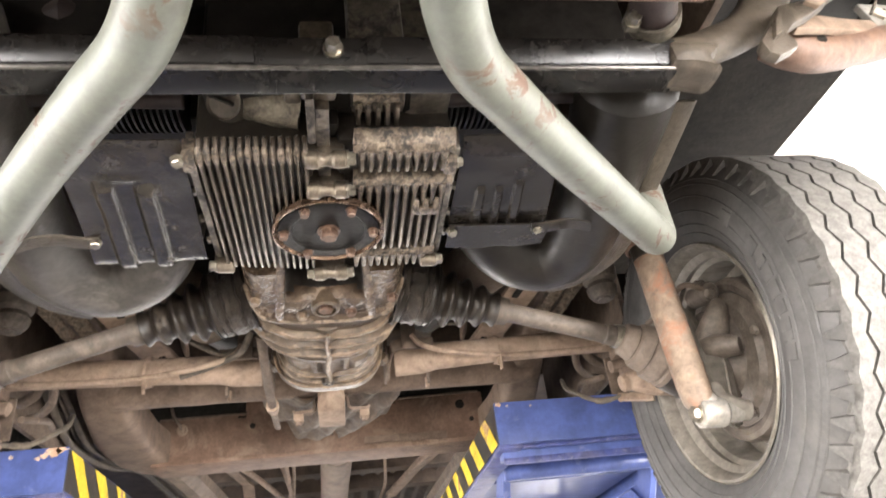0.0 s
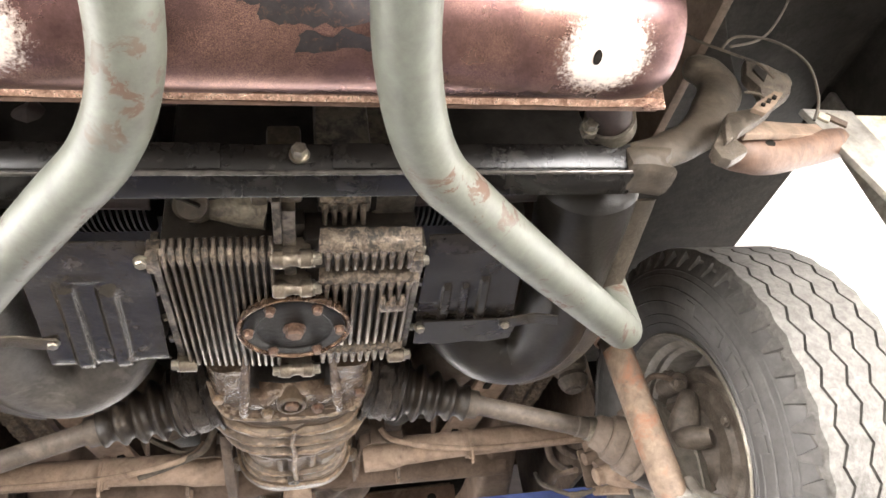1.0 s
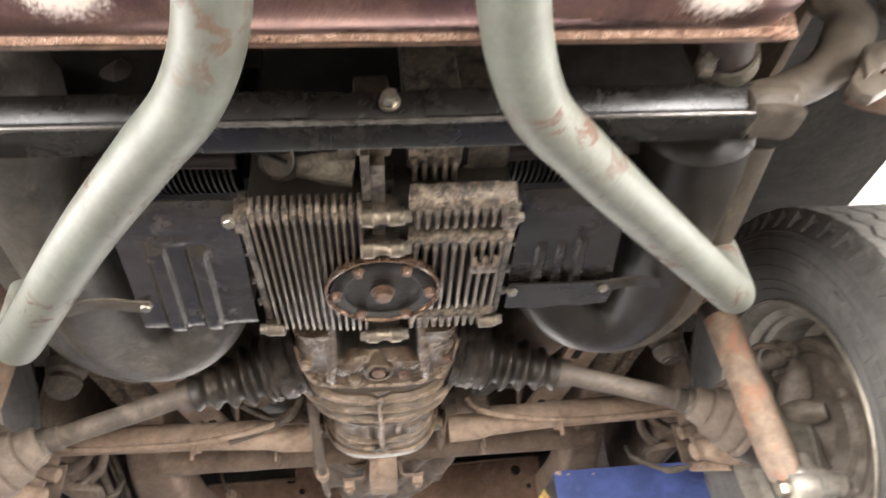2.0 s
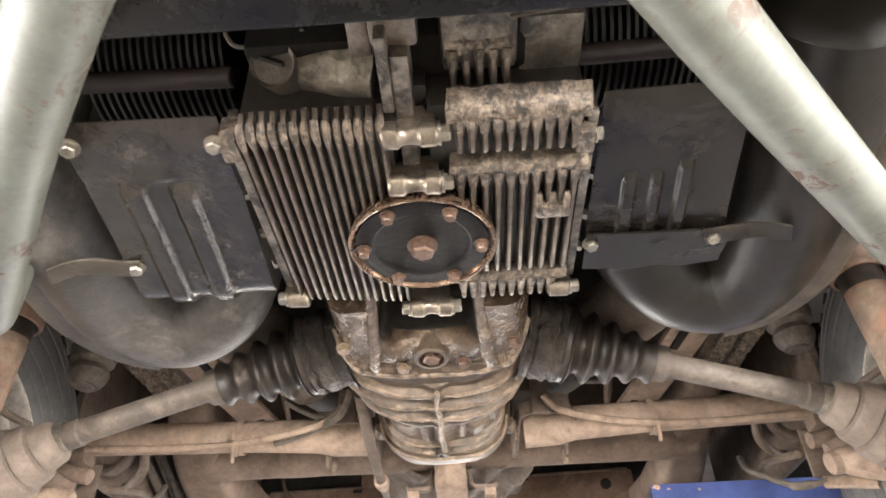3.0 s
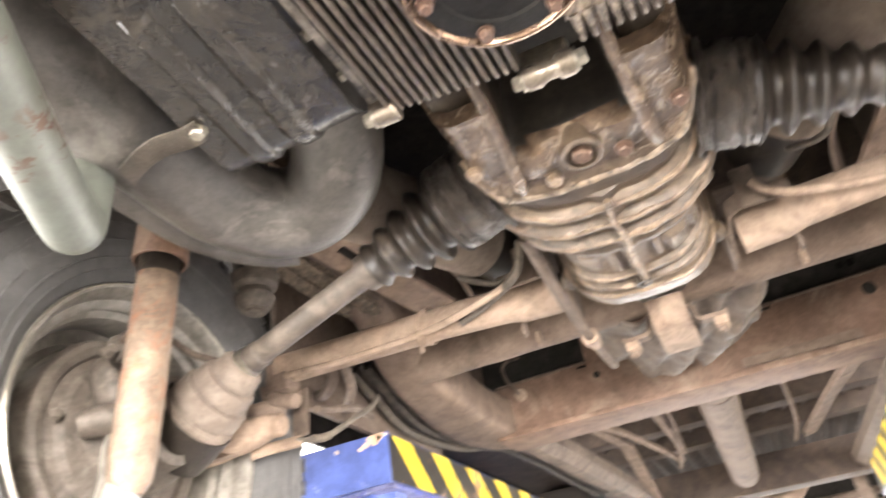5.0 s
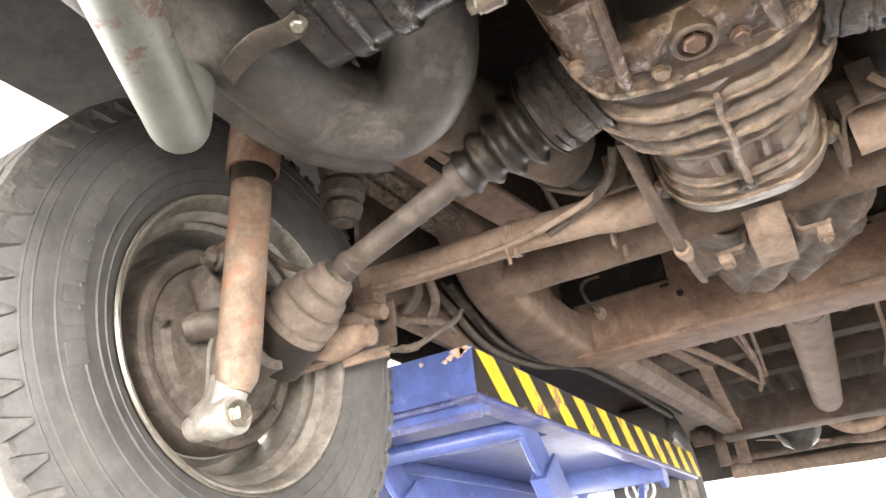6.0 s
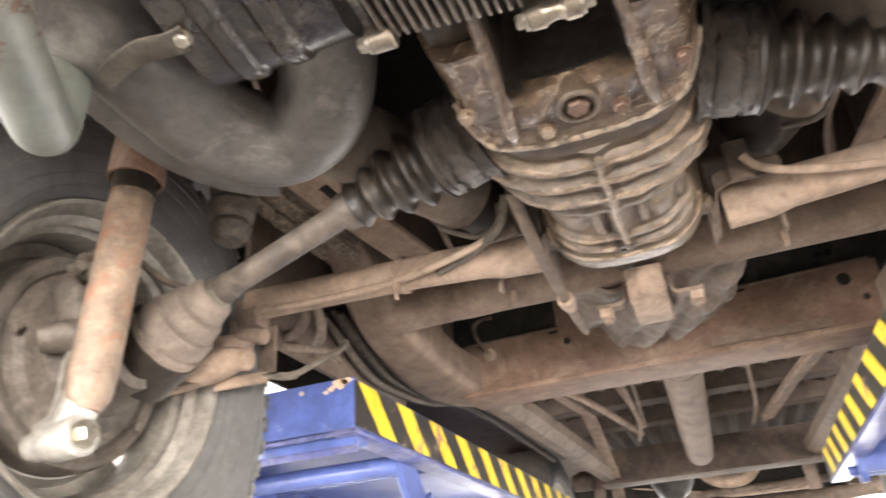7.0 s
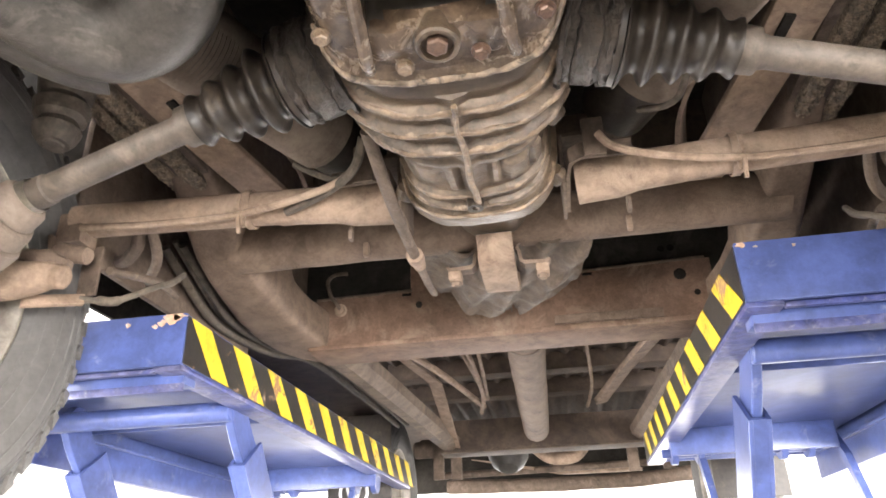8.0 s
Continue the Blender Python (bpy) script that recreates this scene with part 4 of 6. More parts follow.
# heater boxes: bent sheet-metal ducts with a welded seam
for s in sides():
    hb = thing("heater_box", (0.30, 0.85, 1.87), "dark grey bent heater duct with a welded seam flange", "heater duct", "heater ducts beside the engine")
    if s:
        line = [(0.318, 0.615, 1.905), (0.326, 0.72, 1.884), (0.331, 0.85, 1.866), (0.333, 0.95, 1.858), (0.328, 1.020, 1.855), (0.302, 1.067, 1.856), (0.262, 1.078, 1.862), (0.226, 1.056, 1.876), (0.203, 1.018, 1.905), (0.188, 0.985, 1.96)]
    else:
        line = [(0.330, 0.700, 1.886), (0.336, 0.76, 1.878), (0.343, 0.85, 1.866), (0.350, 0.94, 1.858), (0.347, 1.005, 1.855), (0.322, 1.050, 1.856), (0.282, 1.054, 1.862), (0.244, 1.028, 1.876), (0.218, 0.995, 1.905), (0.200, 0.965, 1.96)]
    pts = spline(line, 8)
    wide, slim = (0.058, 0.0465) if s else (0.058, 0.0500)
    rs = [(wide + (slim - wide) * min(1.0, i / 20)) * min(1.0, 0.30 + 0.28 * i ** 0.7) for i in range(len(pts))]
    bm = B()
    tube(bm, pts, rs, 36, True, 1.0, (0, 0, 1))
    roughen(bm, 0.0018, 16, 2 * s)
    roughen(bm, 0.0006, 60, 2 * s)
    # Left shell: dustier, and paler too for the light on its side.
    part("shell", bm, DUCT_DUSTY_LIT if s else DUCT, hb)
    out = []
    for i in range(4, len(pts) - 30):
        t = (pts[i + 1] - pts[i - 1]).normalized()
        o = (t.cross(Vector((0, 0, 1)))).normalized()
        out.append(pts[i] + (rs[i] + 0.009) * (o * 0.86 - Vector((0, 0, 0.50))))
    bm = B()
    tube(bm, out, 0.0130, 8, True, 0.16, (0, 0, 1))
    # Right flange: the light along its edge is put into a paler colour.
    part("seam_flange", bm, DUCT_DUSTY_LIT if s else DUSTY_LIT_GREY, hb)
    bm = B()
    strip(bm, spline([(0.240, 0.887, 1.803), (0.258, 0.890, 1.806), (0.283, 0.890, 1.8105), (0.308, 0.895, 1.8125), (0.331, 0.902, 1.8100)] if s else [(0.250, 0.889, 1.803), (0.275, 0.889, 1.806), (0.300, 0.893, 1.811), (0.330, 0.900, 1.810)], 5), (0.003, 0.0105, 0), 0.002)
    part("strap", bm, DUSTY_LIT_GREY if s else DUCT, hb, "thin metal strap")
    hose = thing("corrugated_hose", (0.2, 1.25, 1.93), "dusty tan corrugated heater hose", "hose", "heater hoses")
    bm = B()
    a, b = Vector((0.318, 1.13, 1.945)), Vector((0.207, 1.40, 1.955) if s else (0.217, 1.352, 1.955))
    n = 208
    tube(bm, [a + (b - a) * i / n for i in range(n + 1)], [0.0505 + 0.0018 * math.cos(math.pi * i / 2) for i in range(n + 1)], 24)
    part("hose_body", bm, RUBBER_TAN, hose)
    bm = B()
    rod(bm, b - (b - a).normalized() * 0.01, b + (b - a).normalized() * 0.09, 0.047, 24)
    part("sleeve", bm, RUBBER, hose, "black connecting sleeve")

# ---- exhaust, bar and guard tubes at the rear ----
muffler = thing("muffler", (0, 0.5, 1.83), "copper-toned heat-tinted transverse muffler with a seam lip", "muffler")
bm = B()
CY, CZ, R = 0.502, 1.845, 0.056
n = 40
ends = [(-0.316, 0.0), (-0.315, 0.55), (-0.310, 0.82), (-0.296, 0.96), (-0.275, 1.0)]
prof = ends + [(-0.2 + 0.1 * i, 1.0) for i in range(5)] + [(-x, r) for x, r in ends[::-1]]
lathe(bm, [(x, r * R) for x, r in prof], (0, CY, CZ), (1, 0, 0), n)
roughen(bm, 0.0010, 20)
part("drum", bm, COPPER, muffler)


def skin_patch(xa, xb, a0, a1):
    """A thin scale of old paint that follows the drum, with a ragged outline."""
    bm = B()
    rows = []
    for i in range(25):
        row = []
        for k in range(13):
            u, v = i / 24, k / 12
            x = xa + (xb - xa) * u
            a = a0 + (a1 - a0) * v
            edge = max(abs(2 * u - 1), abs(2 * v - 1))
            x += 0.004 * edge ** 4 * noise.noise(Vector((x * 160, a * 9, 0.5)))
            a += 0.10 * edge ** 4 * noise.noise(Vector((x * 120, a * 8, 3.5)))
            row.append(bm.verts.new((x, CY - (R + 0.0009) * math.cos(a), CZ - (R + 0.0009) * math.sin(a))))
        rows.append(row)
    for p, q in zip(rows, rows[1:]):
        for k in range(12):
            bm.faces.new((p[k], p[k + 1], q[k + 1], q[k]))
    bmesh.ops.recalc_face_normals(bm, faces=bm.faces)
    return bm


for patch in ((-0.006, 0.10, 0.45, 1.02), (0.018, 0.10, 1.13, 1.34), (-0.02, 0.03, 0.30, 0.80)):
    part("paint_scale", skin_patch(*patch), SCALE, muffler, "blue-black scale of old paint")
bm = B()
strip(bm, [(-0.318 + 0.636 * i / 24, 0.548 + 0.0003 * math.sin(i * 2.1), 1.8115 + 0.0004 * math.sin(i * 1.7)) for i in range(25)], (0, 0.0036, -0.0016), 0.003)
part("seam_lip", bm, COPPER_EDGE, muffler, "bright copper seam lip")
bm = B()
box(bm, (-0.316, 0.5512, 1.8075), (0.318, 0.5552, 1.8225), 0.001)
part("lip_edge", bm, SLEEVE, muffler, "dark rusty underside of the lip")
bm = B()
box(bm, (0.306, 0.545, 1.804), (0.324, 0.549, 1.828), 0.001, (8, 10, -15))
part("torn_lip_corner", bm, COPPER_EDGE, muffler)
bm = B()
lathe(bm, [(-0.0012, 0), (-0.0012, 0.0030), (0.002, 0.0038)], (0.237, 0.4885, 1.7902), (0, 0.24, 0.97), 12)
for v in bm.verts:
    v.co.y = 0.4885 + (v.co.y - 0.4885) * 1.9
roughen(bm, 0.0008, 160)
part("hole", bm, UNDERSEAL, muffler, "small dark hole")
for s in sides():
    bm = B()
    tube(bm, [(0.272, 0.525, 1.836), (0.286, 0.565, 1.833), (0.303, 0.602, 1.842), (0.318, 0.64, 1.87)], 0.0205, 20)
    part("outlet_pipe", bm, DARK_TUBE, muffler, "dark brown exhaust stub")
    bm = B()
    lathe(bm, [(-0.008, 0.0235), (0.008, 0.0245), (0.008, 0.0205), (-0.008, 0.0205)], (0.300, 0.596, 1.8395), (0.42, 1, 0.22), 24, True)
    box(bm, (0.270, 0.590, 1.822), (0.282, 0.602, 1.836), 0.002)
    clamp = part("clamp", bm, ZINC, muffler, "plated pipe clamp")
    bm = B()
    hexhead(bm, (0.274, 0.590, 1.825), (-0.1, -1, -0.4), 0.011, 0.010)
    part("clamp_bolt", bm, ZINC, clamp)

bar = thing("engine_support_bar", (0, 0.62, 1.82), "black enamelled transverse engine support bar", "support bar")
bm = B()
box(bm, (-0.33, 0.608, 1.797), (0.325, 0.650, 1.822), 0.0030)
for v in bm.verts:
    if v.co.y < 0.629:
        v.co.y += 0.011 * (1.822 - v.co.z) / 0.025
part("beam", bm, BLACK_BAR, bar)
for x0, x1 in ((-0.32, -0.045), (0.045, 0.32)):
    bm = B()
    box(bm, (x0, 0.6062, 1.800), (x1, 0.612, 1.8215), 0.002)
    for v in bm.verts:
        v.co.y += 0.011 * (1.822 - v.co.z) / 0.025
    part("doubler", bm, BLACK_BAR, bar)
# Added bead, paler than the bar, that paints its edge highlight.
part("fold", tube(B(), [(-0.318 + 0.636 * k / 20, 0.6196, 1.7985) for k in range(21)], 0.0024, 12), BAR_HIGHLIGHT, bar, "pale bead painting the highlight along the bar's fold")
bm = B()
hexhead(bm, (0.018, 0.6120, 1.811), (0, -1, -0.25), 0.012, 0.013)
part("mount_bolt", bm, ZINC, bar, "zinc bolt with washer")
for s in sides():
    bm = B()
    box(bm, (0.312, 0.606, 1.796), (0.350, 0.651, 1.8215), 0.009)
    bmesh.ops.subdivide_edges(bm, edges=bm.edges[:], cuts=3, use_grid_fill=True)
    for v in bm.verts:
        k = max(0.0, (v.co.x - 0.335) / 0.017)
        v.co.x += 0.016 * k * (0.6 + 0.6 * math.sin(v.co.z * 260))
        v.co.z = 1.809 + (v.co.z - 1.809) * (1 + 0.35 * k) - 0.004 * k
    roughen(bm, 0.0030, 48, s)
    part("dusty_end", bm, BRACKET_TAN, bar, "dust-covered flared bar end")
    bm = B()
    pts = spline([(0.315, 0.626, 1.818), (0.362, 0.622, 1.828), (0.408, 0.620, 1.853), (0.440, 0.620, 1.890), (0.459, 0.621, 1.922), (0.455, 0.624, 1.953), (0.437, 0.63, 1.962)], 6)
    tube(bm, pts, [0.0165 + 0.0075 * math.sin(math.pi * 0.6 * i / (len(pts) - 1)) for i in range(len(pts) - 4)] + [0.023, 0.021, 0.017, 0.009], 20, True, 0.62, (0, 1, 0))
    roughen(bm, 0.0016, 45, 4 + s)
    part("end_bracket", bm, BRACKET_TAN, bar, "dusty tan curved end bracket")

guard = thing("guard_tube_frame", (0, 0.6, 1.76), "pale grey-green chipped steel guard tubes bent under the engine", "guard tubes")
for s in sides():
    bm = B()
    if s:
        run = spline([(0.076, 0.20, 1.780), (0.077, 0.40, 1.760), (0.086, 0.485, 1.752), (0.113, 0.548, 1.749), (0.156, 0.602, 1.750), (0.240, 0.711, 1.757), (0.350, 0.868, 1.763)], 6)
    else:
        run = spline([(0.080, 0.20, 1.780), (0.082, 0.40, 1.760), (0.092, 0.490, 1.752), (0.116, 0.558, 1.749), (0.155, 0.606, 1.750), (0.241, 0.702, 1.757), (0.383, 0.858, 1.773)], 6)
    tip = run[-1]
    pts = run + bent([tip, tip + (tip - run[-3]).normalized() * 0.026, tip + Vector((0.026, 0.04, 0.36))], 0.024, 8)[1:]
    tube(bm, pts, 0.0225, 24)
    part("bent_tube", bm, GREY_PAINT, guard)
bm = B()
tube(bm, bent([(-0.076, 0.20, 1.780), (-0.06, 0.14, 1.80), (0.06, 0.14, 1.80), (0.080, 0.20, 1.780)], 0.03), 0.021, 20)
part("rear_loop", bm, GREY_PAINT, guard)

# bumper irons and body corner by the wheel
for s in sides():
    iron = thing("bumper_iron", (0.5, 0.55, 1.87), "rusty tan bumper iron with pressed bracket", "bracket", "bumper irons")
    bm = B()
    strip(bm, [(0.432, 0.600, 1.834), (0.47, 0.610, 1.846), (0.54, 0.640, 1.876), (0.60, 0.660, 1.897)], (0, 0.003, 0.0125), 0.006)
    part("flat_bar", bm, DUST, iron, "pale dusty flat bar")
    bm = B()
    tube(bm, spline([(0.430, 0.628, 1.842), (0.452, 0.630, 1.832), (0.49, 0.640, 1.838), (0.55, 0.655, 1.862), (0.62, 0.672, 1.892)], 5), 0.0185, 16)
    roughen(bm, 0.001, 50)
    part("round_bar", bm, SLEEVE, iron, "rusty brown round bar")
    part("rubber_block", box(B(), (0.462, 0.616, 1.830), (0.484, 0.630, 1.838), 0.003, (0, -15, 0)), UNDERSEAL, iron)

    def upright(outline, y0, y1, bevel, mat, name, label="", rough=0.0015):
        bm = prism(B(), outline, y0, y1, bevel)
        for v in bm.verts:
            v.co = Vector((v.co.x, v.co.z, v.co.y))
        bmesh.ops.recalc_face_normals(bm, faces=bm.faces)
        part(name, roughen(bm, rough, 60), mat, iron, label)

    upright([(0.416, 1.842), (0.405, 1.826), (0.383, 1.797), (0.385, 1.782), (0.394, 1.778), (0.415, 1.789), (0.419, 1.800), (0.412, 1.806), (0.420, 1.816), (0.447, 1.832), (0.470, 1.848), (0.462, 1.858), (0.440, 1.848)], 0.584, 0.598, 0.0045, DUSTY_LIT_GREY, "hook", "pale hooked bracket end")
    upright([(0.400, 1.818), (0.409, 1.829), (0.404, 1.803), (0.393, 1.795)], 0.579, 0.586, 0.002, DUSTY_LIT_GREY, "hook_rib")
    upright([(0.440, 1.842), (0.452, 1.854), (0.478, 1.870), (0.486, 1.868), (0.470, 1.850), (0.452, 1.836)], 0.580, 0.586, 0.001, DUST, "slotted_tab", "pale slotted tab")
    for k in range(3):
        upright([(0.452 + 0.008 * k, 1.847 + 0.005 * k), (0.4545 + 0.008 * k, 1.851 + 0.005 * k), (0.4575 + 0.008 * k, 1.849 + 0.005 * k), (0.455 + 0.008 * k, 1.845 + 0.005 * k)], 0.578, 0.5805, 0, UNDERSEAL, "tab_slot")
    upright([(0.488, 1.945), (0.508, 1.936), (0.530, 1.922), (0.528, 1.905), (0.516, 1.888), (0.486, 1.868), (0.470, 1.868), (0.484, 1.894), (0.478, 1.92)], 0.598, 0.612, 0.005, DUSTY_LIT_GREY, "pressed_bracket", "", 0.003)
    upright([(0.486, 1.922), (0.494, 1.930), (0.500, 1.916), (0.492, 1.905)], 0.5955, 0.599, 0, UNDERSEAL, "bracket_hole")
    for k, line in enumerate(([(0.405, 0.60, 2.03), (0.43, 0.59, 1.965), (0.458, 0.585, 1.935), (0.482, 0.583, 1.915), (0.492, 0.585, 1.895)], [(0.455, 0.59, 1.945), (0.475, 0.582, 1.958), (0.515, 0.580, 1.950), (0.54, 0.582, 1.918), (0.538, 0.592, 1.875), (0.525, 0.60, 1.850)], [(0.47, 0.59, 1.952), (0.53, 0.60, 1.985), (0.60, 0.61, 2.06), (0.66, 0.63, 2.14)], [(0.448, 0.585, 1.872), (0.46, 0.582, 1.866), (0.47, 0.584, 1.852)])):
        bm = B()
        tube(bm, spline(line, 6), 0.0015, 7)
        part("wire", bm, CABLE, iron)

# ---- gearbox and drive shafts ----
gear = thing("gearbox", (0, 1.25, 1.9), "oily dust-caked ribbed gearbox casing", "gearbox")
# Black housing and brown cheeks: the recess's shadow is put into the colour.
bm = B()
loft(bm, [(0.955, 0, 0.092, 1.925, 2.10), (0.99, 0, 0.096, 1.925, 2.10), (1.05, 0, 0.100, 1.922, 2.08), (1.105, 0, 0.106, 1.905, 2.07)], 40, 3.5)
roughen(bm, 0.002, 40)
part("bell_housing", bm, GREASE_SHADE, gear, "dark bell housing")
for s in sides():
    bm = B()
    box(bm, (0.060, 0.972, 1.848), (0.106, 1.10, 1.93), 0.018)
    roughen(bm, 0.002, 45)
    part("bell_cheek", bm, BELL_DARK, gear)


def u_edge(x):
    """How far forward the U-shaped rim of the bell housing's floor reaches."""
    return 1.164 - 0.052 * (abs(x) / 0.115) ** 3.2


PADS = ((-0.096, 1.086, 0.014, 0.004), (0.094, 1.092, 0.014, 0.004), (0.036, 1.128, 0.013, 0.004), (-0.034, 1.136, 0.012, 0.003), (-0.044, 1.112, 0.026, 0.007), (0.046, 1.104, 0.024, 0.005), (0.0, 1.110, 0.026, 0.004))


def bell_floor(u, v):
    x = (2 * u - 1) * 0.113
    far = u_edge(x)
    y = 1.020 + (far - 1.020) * v
    z = 1.827 + 0.040 * max(0.0, (abs(x) - 0.085) / 0.028) ** 2.2
    # the middle bay between the gussets falls back towards the engine
    z += 0.095 * max(0.0, min(1.0, (1.094 - y) / 0.022)) ** 0.7 * max(0.0, 1 - (abs(x) / 0.060) ** 8)
    # raised rim along the bolted edge
    z -= 0.006 * max(0.0, 1 - abs(far - y - 0.005) / 0.009) ** 0.7
    for px, py, r, h in PADS:
        d = math.hypot(x - px, y - py) / r
        if d < 1:
            z -= h * (1 - d * d) ** 1.5
    p = Vector((x, y, z))
    return p + 0.0013 * noise.noise_vector(p * 55) + 0.0006 * noise.noise_vector(p * 170)


bay = part("bell_floor", sheet(B(), bell_floor, 110, 80, 0.018), GEAR_FLANGE, gear, "stained floor of the bell housing with a raised rim")
bay.data.materials.append(GREASE_SHADE)
# Darker faces in the middle bay paint the shadow of the recess.
for f in bay.data.polygons:
    at = f.center + gear.location
    if at.y < 1.0915 and abs(at.x) < 0.057:
        f.material_index = 1
rim_line = []
for k in range(-40, 41):
    x = 0.1135 * math.sin(0.5 * math.pi * k / 40)
    rim_line.append(Vector((x, u_edge(x) - 0.003, 1.8222 + 0.040 * max(0.0, (abs(x) - 0.085) / 0.028) ** 2.2)))
part("rim_bead", roughen(roughen(tube(B(), rim_line, 0.0038, 10), 0.0012, 60), 0.0007, 200), RIM_DUST, gear, "pale dusty bead along the bolted rim")
for s in sides():
    # cast gussets: deep at the engine, running out on the floor in a rounded toe
    bm = B()
    line = spline([(0.054, 0.962, 1.842), (0.056, 1.01, 1.834), (0.060, 1.06, 1.826), (0.063, 1.10, 1.819), (0.066, 1.128, 1.818), (0.067, 1.140, 1.826)], 5)
    tube(bm, line, [0.0052 + 0.0016 * math.sin(math.pi * i / (len(line) - 1)) for i in range(len(line))], 10, True, 1.0)
    roughen(bm, 0.0010, 70, 3 * s)
    part("gusset_edge", bm, GEAR_FLANGE, gear)
    bm = B()
    strip(bm, [p + Vector((0, 0, 0.022)) for p in line], (0.0, 0.0, 0.022), 0.007)
    part("gusset", roughen(bm, 0.0008, 70), GEAR_ALLOY, gear)
for x, y, z in ((-0.096, 1.086, 1.8245), (0.094, 1.092, 1.8245), (0.036, 1.128, 1.8215), (-0.034, 1.136, 1.822)):
    bm = B()
    hexhead(bm, (x, y, z), (0, -0.12, -1), 0.0125, 0.0075)
    part("flange_bolt", bm, RUST if x > 0 else GEAR_RIB_SHEEN, gear)
bm = B()
lathe(bm, [(0.02, 0), (0.02, 0.0215), (-0.001, 0.0200), (-0.003, 0.0180), (-0.003, 0.0150), (0.003, 0.0142), (0.003, 0)], (0, 1.110, 1.818), (0, 0.12, 1), 28)
part("plug_boss", roughen(bm, 0.0006, 90), GEAR_ALLOY, gear)
bm = B()
hexhead(bm, (0, 1.110, 1.8205), (0, -0.12, -1), 0.0175, 0.008, False)
part("oil_plug", bm, RUST, gear, "rusty hexagon oil plug")

# ribbed main case: bands and ribs stand proud of one casting
shape = [(1.12, 0.119, 1.826), (1.17, 0.125, 1.821), (1.20, 0.130, 1.818), (1.225, 0.127, 1.817), (1.26, 0.117, 1.816), (1.285, 0.105, 1.815), (1.31, 0.0945, 1.815), (1.36, 0.0915, 1.814), (1.39, 0.094, 1.813), (1.412, 0.101, 1.812), (1.446, 0.101, 1.814), (1.462, 0.092, 1.832), (1.50, 0.08, 1.86)]


def case_at(y):
    for (ya, wa, za), (yb, wb, zb) in zip(shape, shape[1:]):
        if ya <= y <= yb + 1e-9:
            k = (y - ya) / (yb - ya)
            return wa + (wb - wa) * k, za + (zb - za) * k


# middle, half width, height of each band, and how much it sweeps back towards the sides
BANDS = ((1.178, 0.0115, 0.0020, 0.052), (1.2065, 0.0050, 0.0086, 0.045), (1.238, 0.0054, 0.0098, 0.030), (1.271, 0.0054, 0.0094, 0.022), (1.302, 0.0045, 0.0040, 0.012), (1.368, 0.0042, 0.0065, 0.012), (1.396, 0.0045, 0.0055, 0.012), (1.430, 0.0150, 0.0070, 0.012))


def proud(x, y):
    """Height of bands and ribs over the casting, and whether this is a rib's crest."""
    best = 0.0
    for at, half, high, sweep in BANDS:
        d = abs(y + sweep * (abs(x) / 0.115) ** 4.0 - at + 0.0012 * noise.noise(Vector((x * 30, at * 40, 0.3)))) / half
        best = max(best, high * max(0.0, min(1.0, (1.55 - d) / 0.75)) ** 1.4)
    if 1.185 < y < 1.392:
        d = abs(x + 0.001 * math.sin(y * 90)) / (0.0036 if y < 1.30 else 0.0056)
        best = max(best, (0.0085 if y < 1.30 else 0.0075) * max(0.0, min(1.0, (1.6 - d) / 0.7)))
    if 1.285 < y < 1.365:
        # cast pads and short webs in the long panel
        for px, py, wx, wy, h in ((-0.052, 1.322, 0.012, 0.016, 0.0055), (-0.022, 1.330, 0.0035, 0.024, 0.0065), (0.028, 1.326, 0.006, 0.022, 0.0050), (0.054, 1.332, 0.012, 0.016, 0.0065), (0.078, 1.335, 0.005, 0.02, 0.0055)):
            d = max(abs(x - px) / wx, abs(y - py) / wy)
            best = max(best, h * max(0.0, min(1.0, (1.3 - d) / 0.5)))
    return best


bm = B()
rows = []
for i in range(230):
    y = 1.12 + 0.38 * i / 229
    w, z = case_at(y)
    rows.append((y, 0, w, z, 2.04))
loft(bm, rows, 132, 3.0)
for v in bm.verts:
    if v.co.z < 1.97:
        p = proud(v.co.x, v.co.y)
        c = Vector((v.co.x, 0, v.co.z - 1.93)).normalized()
        v.co += c * (p - 0.0050)
roughen(bm, 0.0012, 55)
roughen(bm, 0.0004, 190)
case = part("main_case", bm, GEAR_ALLOY, gear, "ribbed casing dulled by oil and dust")
# a darker smooth band beside the bell housing
case.data.materials.append(GEAR_DARK)
for f in case.data.polygons:
    at = f.center + gear.location
    if at.z < 1.93 and at.y + 0.045 * (abs(at.x) / 0.115) ** 4.0 < 1.1965:
        f.material_index = 1


def on_case(x, y, out):
    """A point that stands a little over the casting's skin."""
    w, z = case_at(y)
    h = (2.04 - z) / 2
    p = Vector((x, y, z + h - h * max(0.0, 1 - min(1.0, abs(x) / w) ** 3) ** (1 / 3)))
    return p + Vector((p.x, 0, p.z - 1.93)).normalized() * out


# Paler crests: dust, plus the wet highlight put into the colour.
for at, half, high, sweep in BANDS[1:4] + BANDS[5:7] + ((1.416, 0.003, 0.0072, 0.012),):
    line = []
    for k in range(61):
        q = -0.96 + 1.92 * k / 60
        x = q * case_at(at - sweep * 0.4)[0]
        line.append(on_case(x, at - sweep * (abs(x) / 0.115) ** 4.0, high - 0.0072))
    part("rib", roughen(roughen(tube(B(), line, 0.0042 if at < 1.3 else 0.0032, 10), 0.0026, 42, at), 0.0009, 150), GEAR_RIB_SHEEN, gear, "worn casting rib, dust and a painted wet highlight on its crest")
